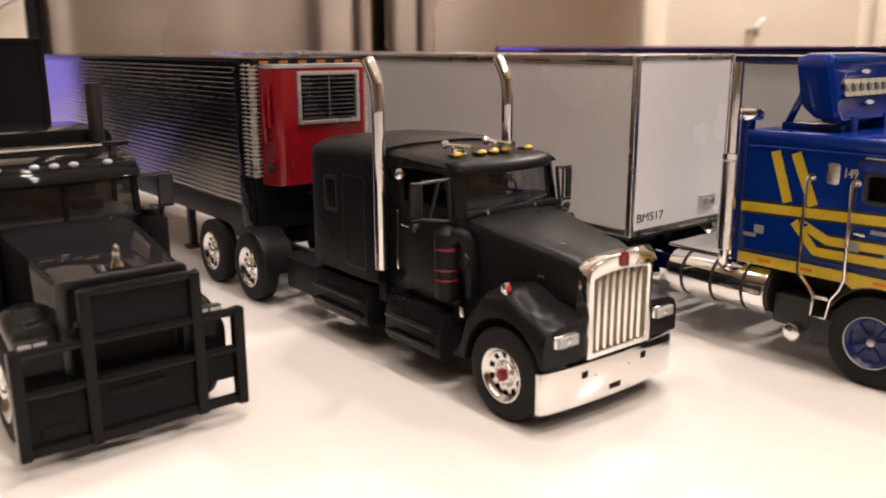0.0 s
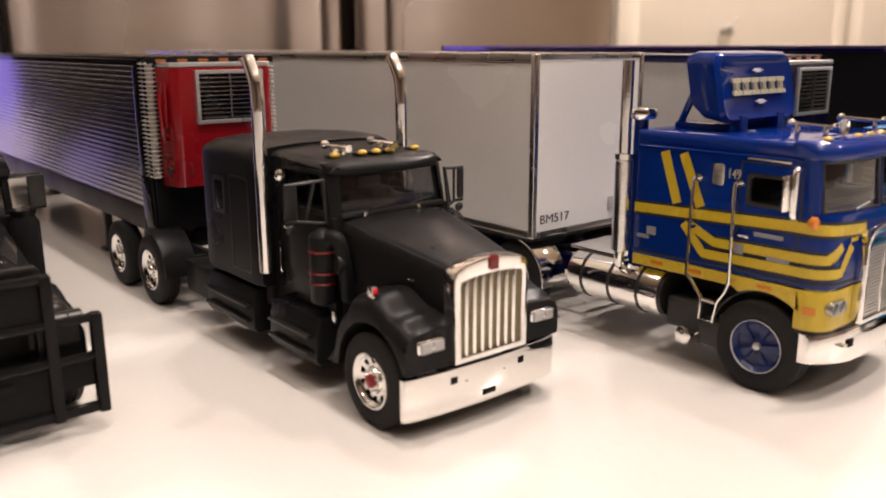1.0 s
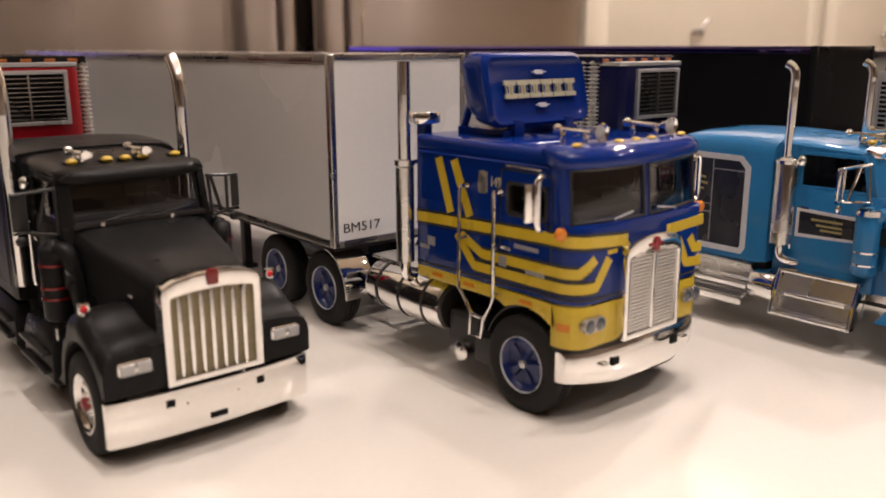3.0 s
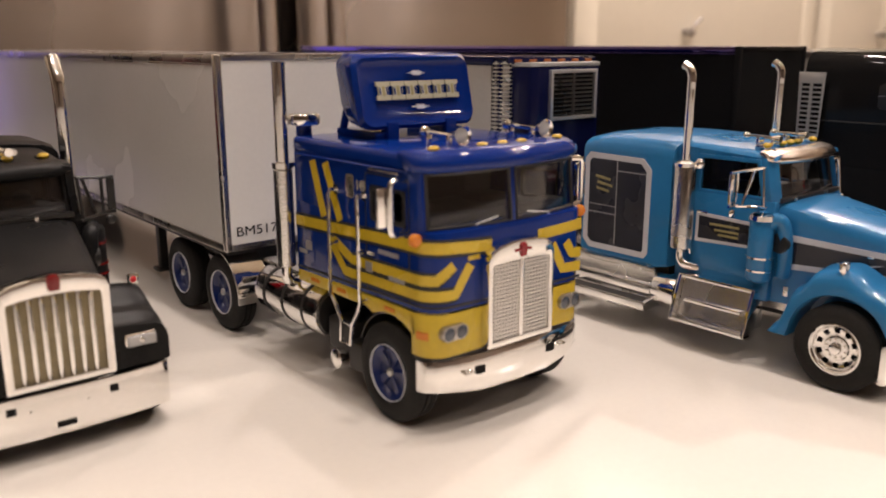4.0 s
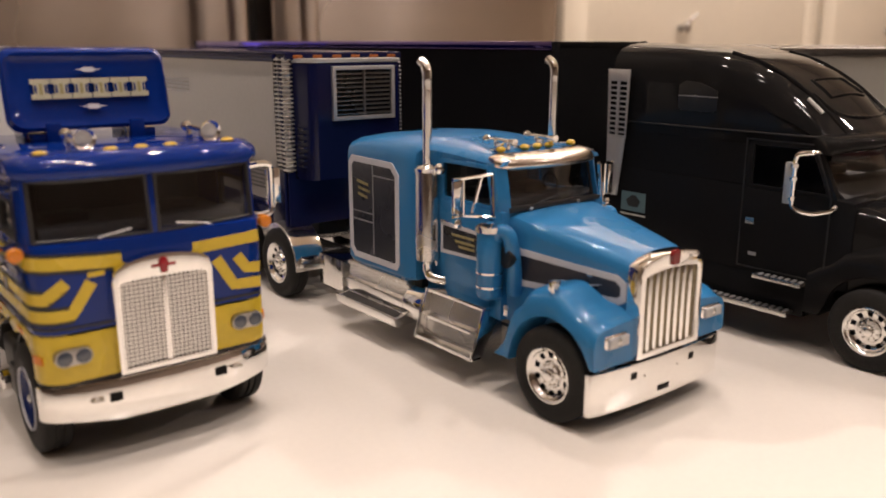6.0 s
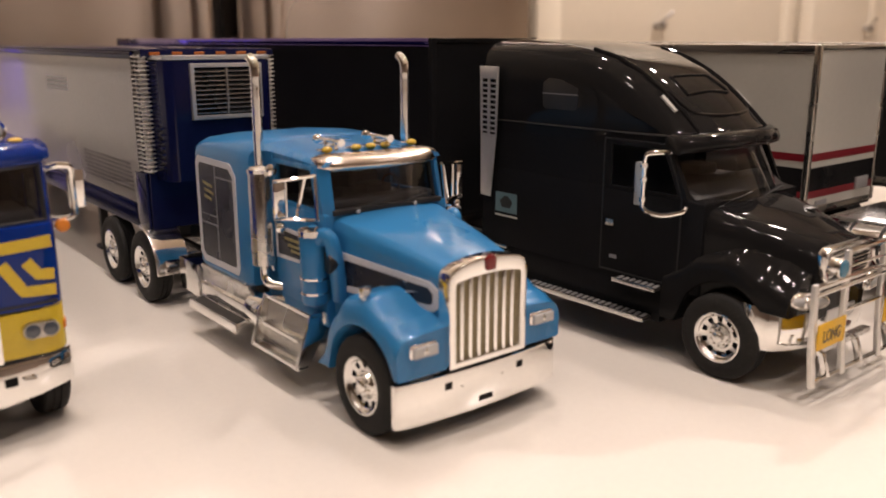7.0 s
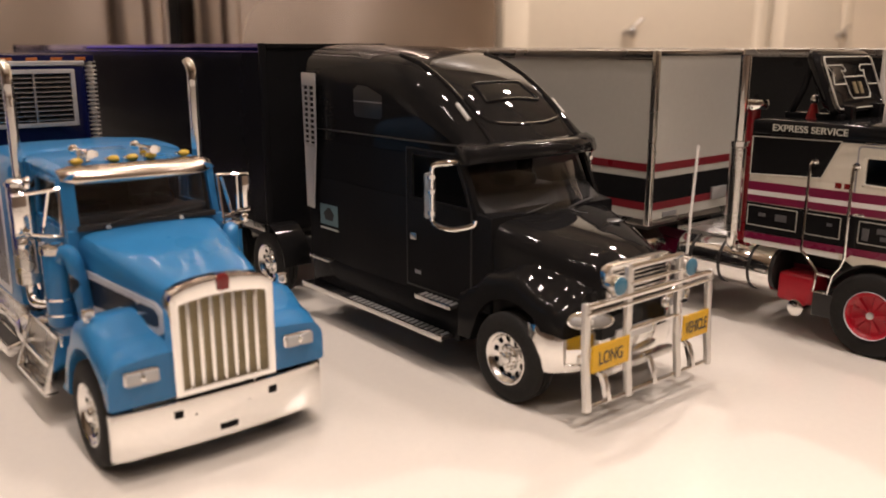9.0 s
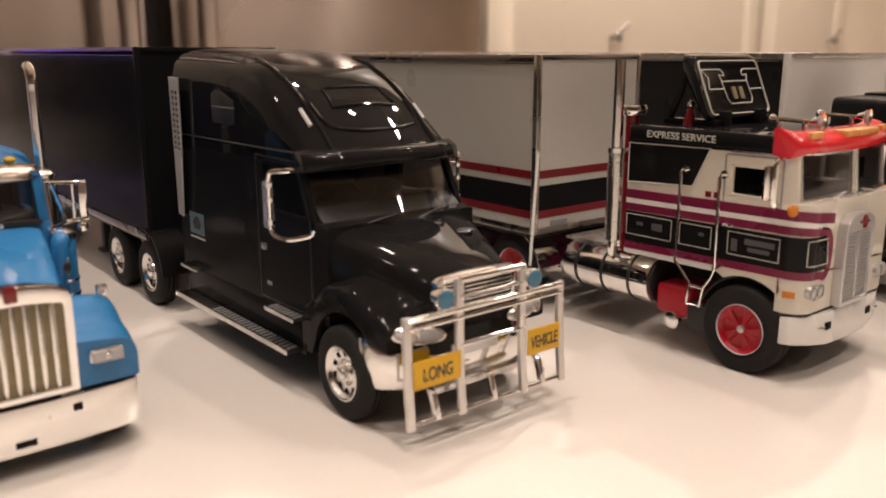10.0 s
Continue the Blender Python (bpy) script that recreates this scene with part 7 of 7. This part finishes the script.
    for x0, x1, z, r in ((-6.9, 8.0, 28.2, 0.55), (-18.1, 18.1, 21.6, 0.42), (-6.9, 8.0, 16.6, 0.42), (-18.1, 18.1, 4.9, 0.42), (-6.9, 8.0, 25.2, 0.3)):
        yr = 0.3 if z > 10 else -0.35
        part("rail", tube(bmesh.new(), [(x0, yr, z), (x1, yr, z)], r, 8), CHROME, bar)
    for x in (-12.4, 0.8, 13.0):
        bm = loft(bmesh.new(), [[(x - 0.55, y - 0.6, z), (x + 0.55, y - 0.6, z), (x + 0.55, y + 0.6, z), (x - 0.55, y + 0.6, z)] for y, z in ((2.2, 9.8), (1.0, 9.2), (0.3, 7.2), (-0.3, 4.8))], 0.12)
        part("foot", bm, CHROME, bar)
    part("lower_lip", box(bmesh.new(), -11, 11, 2.4, 4.4, 7.6, 9.0, 0.4), CHROME_DULL, bar)
    for x0, x1, txt in ((-17.4, -7.2, "LONG"), (9.0, 17.3, "VEHICLE")):
        sgn = part("sign", box(bmesh.new(), x0, x1, -0.55, -0.2, 11.0, 16.0, 0.15), SIGN_YELLOW, bar, "yellow warning sign reading " + txt)
        bm = turned(lettering(txt, 2.4, 0.1, (x1 - x0) * (0.62 if txt == "LONG" else 0.84), 0.015), Matrix.Translation((x0 + (x1 - x0) * (0.19 if txt == "LONG" else 0.08), -0.58, 12.2)))
        part("lettering", bm, LOUVRE_INK, sgn)
        part("border", ring_plate(bmesh.new(), [(x0 + 0.3, 11.3), (x1 - 0.3, 11.3), (x1 - 0.3, 15.7), (x0 + 0.3, 15.7)], [(x0 + 0.5, 11.5), (x1 - 0.5, 11.5), (x1 - 0.5, 15.5), (x0 + 0.5, 15.5)], "y", -0.62, -0.5), SIGN_YELLOW, sgn)
    for x in (-10.6, 10.2):
        sp = part("spot_lamp", lathe(bmesh.new(), [(1.6, 0.6), (1.4, 1.7), (-0.6, 1.9), (-0.9, 1.8)], (x, 0.3, 25.6), "y", 22), CHROME, bar, "round driving lamp with a blue cover")
        part("cover", lathe(bmesh.new(), [(-0.5, 1.75), (-1.1, 1.65), (-1.3, 1.2), (-1.4, 0.1)], (x, 0.3, 25.6), "y", 22), LENS_BLUE, sp)
    part("aerial", tube(bmesh.new(), [(9.9, 0.4, 28.0), (10.6, 0.5, 38), (11.5, 0.6, 48.3)], 0.26, 6), WHITE, bar, "thin white whip aerial")
    return t


# ---- heavy black tractor with a wide bull bar at the end of the row ----
def bush_truck(ox, oy, label):
    t = thing("semi_truck", ox, oy, 0, label, "toy truck", "model lorries on the worktop")
    P = BLACK_GLOSS
    bm = bmesh.new()
    for s in (-1, 1):
        box(bm, s * 7.5 - 0.8, s * 7.5 + 0.8, 6, 150, 10.5, 14.4, 0.2)
    part("frame", bm, CHASSIS, t)
    for yy in (17.0, 108.0, 132.0):
        axle(t, yy)
        for s in (-1, 1):
            wheel(t, s * (15.6 if yy < 50 else 16.8), yy, "chrome")
    rings = []
    for k in range(9):
        f = k / 8
        y, w, z = 4.5 + 31 * f, 10.8 + 2.0 * f, 30.6 + 3.4 * f
        rings.append([(-w, y, 13), (-w, y, z - 1.6), (-w + 0.5, y, z - 0.5), (-w + 1.8, y, z), (0, y, z + 0.5), (w - 1.8, y, z), (w - 0.5, y, z - 0.5), (w, y, z - 1.6), (w, y, 13)])
    hood = part("hood", loft(bmesh.new(), rings), BLACK_GLOSS, t)
    orn = lathe(bmesh.new(), [(31.2, 1.3), (31.8, 1.1), (32.6, 0.7), (33.6, 0.75), (34.6, 0.55), (35.2, 0.1)], (0.0, 6.0, 0), "z", 14)
    part("hood_ornament", orn, CHROME, hood, "small chrome hood ornament")
    part("radiator", ring_plate(bmesh.new(), rounded(-11, 11, 12.6, 30.8, 1.2), rounded(-9.4, 9.4, 13.8, 29.4, 0.8), "y", 2.9, 4.6, 0.2), BLACK_TRIM, t)
    # dark sheet for the shade inside the radiator frame
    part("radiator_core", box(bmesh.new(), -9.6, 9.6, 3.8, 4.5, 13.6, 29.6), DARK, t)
    top = [(4.0, 20.0), (9, 22.5), (17, 24.2), (23, 22.6), (28, 17.5), (31, 10.5)]
    for s in (-1, 1):
        bm = fender_bm(top, 17.0, 10.6, 3.4, 31.0, 13.0, 9.0, -17.4, -8.0)
        if s > 0:
            turned(bm, Matrix.Diagonal((-1, 1, 1, 1)))
        f = part("fender", bm, P, t)
        h = part("headlamp", box(bmesh.new(), *sorted((s * 17.6, s * 12.4)), 4.6, 6.2, 19.2, 21.4, 0.4), BLACK_TRIM, f, "twin rectangular headlamps")
        for c in (13.9, 16.3):
            part("lens", box(bmesh.new(), s * c - 1.05, s * c + 1.05, 4.3, 4.8, 19.8, 21.0, 0.3), LENS, h)
        part("fender_step", box(bmesh.new(), *sorted((s * 19, s * 14)), 24, 34, 15.4, 16.4, 0.3), BLACK_TRIM, f)
        part("air_cleaner", lathe(bmesh.new(), [(20, 1.4), (21, 2.9), (33, 2.9), (34.2, 2.2), (35.6, 2.6), (36.2, 0.4)], (s * 16.2, 33.0, 0), "z", 24), P, t, "round black air cleaner")
        xs = sorted((s * 15.4, s * 14.4))
        part("window_frame", ring_plate(bmesh.new(), [(36.5, 34), (53, 34), (53, 43.6), (38.5, 43.6)], [(37.8, 35), (51.8, 35), (51.8, 42.6), (39.2, 42.6)], "x", *xs, 0.1), P, t)
        part("side_window", box(bmesh.new(), *sorted((s * 15.0, s * 14.8)), 37.6, 52, 34.8, 42.8), GLASS, t).visible_shadow = False
        part("front_pillar", loft(bmesh.new(), [[(s * 15.2, 36.6, 33.8), (s * 13.8, 35.6, 33.8), (s * 13.8, 37, 33.8), (s * 15.2, 38, 33.8)], [(s * 15.2, 38.2, 43.8), (s * 13.8, 37.2, 43.8), (s * 13.8, 38.6, 43.8), (s * 15.2, 39.6, 43.8)]], 0.1), P, t)
        m = part("mirror", box(bmesh.new(), *sorted((s * 17.4, s * 20.6)), 31.6, 32.8, 37.6, 44.0, 0.4), BLACK_TRIM, t, "black rectangular mirror")
        part("mirror_arm", tube(bmesh.new(), [(s * 15, 37, 43.4), (s * 20, 32.4, 44.2), (s * 20.4, 32.4, 37.4), (s * 15, 37, 36.4)], 0.36, 6), BLACK_TRIM, m)
        part("exhaust_pipe", tube(bmesh.new(), [(s * 13.4, 56.0, 14), (s * 13.4, 56.0, 40), (s * 13.4, 56.0, 60)], 1.6, 16), BLACK_TRIM, t, "black exhaust stack")
        part("step_box", box(bmesh.new(), *sorted((s * 18.8, s * 12)), 36, 54, 6.5, 15, 0.6), BLACK_TRIM, t)
        part("fuel_tank", cyl(bmesh.new(), (s * 13.5, 58, 12.5), (s * 13.5, 84, 12.5), 5.2, n=28, bev=0.6), BLACK_TRIM, t)
    part("cab_body", prism(bmesh.new(), [(35, 14), (54, 14), (54, 34.2), (35, 34.2)], "x", -15.4, 15.4, 0.5), P, t)
    part("windscreen", loft(bmesh.new(), [[(-13.8, 36.0, 34), (0, 34.8, 34), (13.8, 36.0, 34), (13.8, 36.3, 34), (0, 35.1, 34), (-13.8, 36.3, 34)], [(-13.8, 37.6, 43.4), (0, 36.4, 43.4), (13.8, 37.6, 43.4), (13.8, 37.9, 43.4), (0, 36.7, 43.4), (-13.8, 37.9, 43.4)]]), SCREEN, t, "split tinted windscreen").visible_shadow = False
    bm = tube(bmesh.new(), [(0, 34.7, 34), (0, 36.3, 43.4)], 0.5, 6)
    tube(bm, [(-14, 35.8, 34.2), (0, 34.6, 34.2), (14, 35.8, 34.2)], 0.5, 6)
    part("windscreen_seal", bm, BLACK_GLOSS, t)
    for x0 in (-9, 2):
        part("wiper", tube(bmesh.new(), [(x0, 34.9, 34.4), (x0 + 6.5, 34.8, 35.6)], 0.2, 6), BLACK_TRIM, t)
    # the windscreen's brown sheen is put into the back wall's colour
    part("cab_back", box(bmesh.new(), -15.2, 15.2, 53, 54, 34, 44), TAN_PANE_TONE, t)
    part("interior", box(bmesh.new(), -14.5, 14.5, 36.5, 53, 34.2, 34.5), INTERIOR, t)
    for s in (-1, 1):
        bm = box(bmesh.new(), s * 7 - 3, s * 7 + 3, 44, 49, 34.5, 36.6, 0.6)
        part("seat", box(bm, s * 7 - 3, s * 7 + 3, 48.5, 50.5, 35, 41.5, 0.6), INTERIOR, t)
    roof = part("cab_roof", prism(bmesh.new(), [(36.5, 43.4), (54.4, 43.4), (54.4, 47.2), (50, 48.2), (40, 47.4), (37.2, 46.2)], "x", -15.6, 15.6, 0.8), P, t)
    rows = [[(x, 34.8 + 0.008 * x * x, 43.0), (x, 34.5 + 0.008 * x * x, 43.6), (x, 34.9 + 0.008 * x * x, 44.8), (x, 36.4 + 0.008 * x * x, 45.8), (x, 37.4 + 0.008 * x * x, 45.4), (x, 35.6 + 0.008 * x * x, 43.2)] for x in [-15.6 + 31.2 * k / 10 for k in range(11)]]
    part("sun_visor", loft(bmesh.new(), rows), P, roof, "black visor over the windscreen")
    for xx in (-11.0, -4.2, -0.6, 3.0, 9.6):
        part("roof_lamp", ball(bmesh.new(), (xx, 37.6, 46.6), 0.85, 1.2, 0.9, 0.75, 12), LENS, roof, "small clear roof lamp")
    part("roof_rack", box(bmesh.new(), -15.2, 15.0, 40.0, 42.6, 49.4, 50.4, 0.3), BLACK_GLOSS, roof)
    part("rack_edge", box(bmesh.new(), -15.0, 9.5, 39.7, 39.98, 49.7, 50.2, 0.08), CHROME_DULL, roof, "bright edge strip")
    for s in (-1, 1):
        part("rack_leg", box(bmesh.new(), s * 12 - 0.6, s * 12 + 0.6, 40.6, 42, 47, 49.5), BLACK_TRIM, roof)
    sl = part("sleeper", prism(bmesh.new(), rounded(-17.4, 17.4, 15, 50.0, 2.4), "y", 58.0, 82.0, 0.6), P, t)
    part("sleeper_base", box(bmesh.new(), -14, 14, 54, 82, 12, 15.2), CHASSIS, t)
    # the glass house sits low on the cab
    for ob in t.children:
        if ob.name.split(".")[0] in ("windscreen", "windscreen_seal", "wiper", "cab_roof", "window_frame", "side_window", "front_pillar", "mirror"):
            ob.location.z -= 1.6 * MM
    # bull bar: four uprights, three rails, sheet infill
    bar = part("bull_bar", box(bmesh.new(), -19.6, 18.6, -0.6, 0.9, 3.4, 5.2, 0.4), BLACK_GLOSS, t, "wide black bull bar")
    for x, z in ((-18.9, 21.8), (-7.9, 29.8), (10.7, 29.8), (18.4, 21.8)):
        part("post", box(bmesh.new(), x - 1.0, x + 1.0, -1.1, 1.2, 3.2, z, 0.45), BLACK_GLOSS, bar)
    for x0, x1, z in ((-8.6, 11.4, 29.2), (-19.5, 18.9, 21.0), (-19.5, 18.9, 14.0)):
        part("rail", tube(bmesh.new(), [(x0, 0, z), (x1, 0, z)], 0.85, 10), BLACK_GLOSS, bar)
    bm = box(bmesh.new(), -18.6, 11.6, 0.3, 0.7, 5.0, 14.0)
    box(bm, 11.6, 17.5, 0.3, 0.7, 8.4, 14.0)
    part("lower_sheet", bm, BLACK_SEMI, bar)
    part("upper_sheet", box(bmesh.new(), -7.4, 10.0, 0.3, 0.7, 21.2, 28.6), BLACK_SEMI, bar)
    # dark blocks on the sheet imitate the shade of a recess and a slot
    part("plate_recess", box(bmesh.new(), -5.0, 4.4, -0.02, 0.35, 10.4, 11.9, 0.15), DARK, bar)
    part("fog_slot", box(bmesh.new(), -16.2, -10.6, -0.02, 0.35, 5.8, 8.0, 0.2), DARK, bar)
    for s in (-1, 1):
        part("bar_stay", tube(bmesh.new(), [(s * 8.8, 0.8, 24), (s * 9, 5, 20)], 0.6, 6), BLACK_TRIM, bar)
    return t


# ---- matt black tractor just in view at the far end ----
def end_truck(ox, oy, label):
    t = thing("semi_truck", ox, oy, 0, label, "toy truck", "model lorries on the worktop")
    part("frame", box(bmesh.new(), -8, 8, 5, 120, 10.5, 14.5), CHASSIS, t)
    for yy in (14.0, 82.0, 106.0):
        axle(t, yy)
        for s in (-1, 1):
            wheel(t, s * 16.8, yy, "chrome")
    part("cab", prism(bmesh.new(), rounded(-17.0, 17.5, 14, 52.0, 2.5), "y", 24.0, 50.0, 1.2), BLACK_MATT, t)
    part("sleeper", prism(bmesh.new(), rounded(-17.5, 17.5, 14, 53.8, 2.2), "y", 50.1, 82.0, 1.2), BLACK_MATT, t)
    part("hood", prism(bmesh.new(), rounded(-12, 12, 13, 33.0, 2.0), "y", 1.0, 24.2, 0.8), BLACK_MATT, t)
    part("roof_cap", prism(bmesh.new(), [(30, 51.6), (80, 53.4), (80, 54.6), (60, 54.8), (36, 54.0)], "x", -3.0, 15.0, 0.5), BLACK_MATT, t)
    part("windscreen", prism(bmesh.new(), rounded(-14.5, 14.5, 36, 47.5, 1.0), "y", 23.6, 24.2), BLACK_GLOSS, t)
    part("bumper", bowed_bumper(18.6, 5, 12, 1.0), CHROME, t)
    return t


aero(330.0, -17.5, "glossy black aerodynamic tractor with a chrome bull bar")
bush_truck(43.5, 137.5, "glossy black tractor with a wide black bull bar")
end_truck(478.0, -92.0, "matt black tractor at the end of the row")
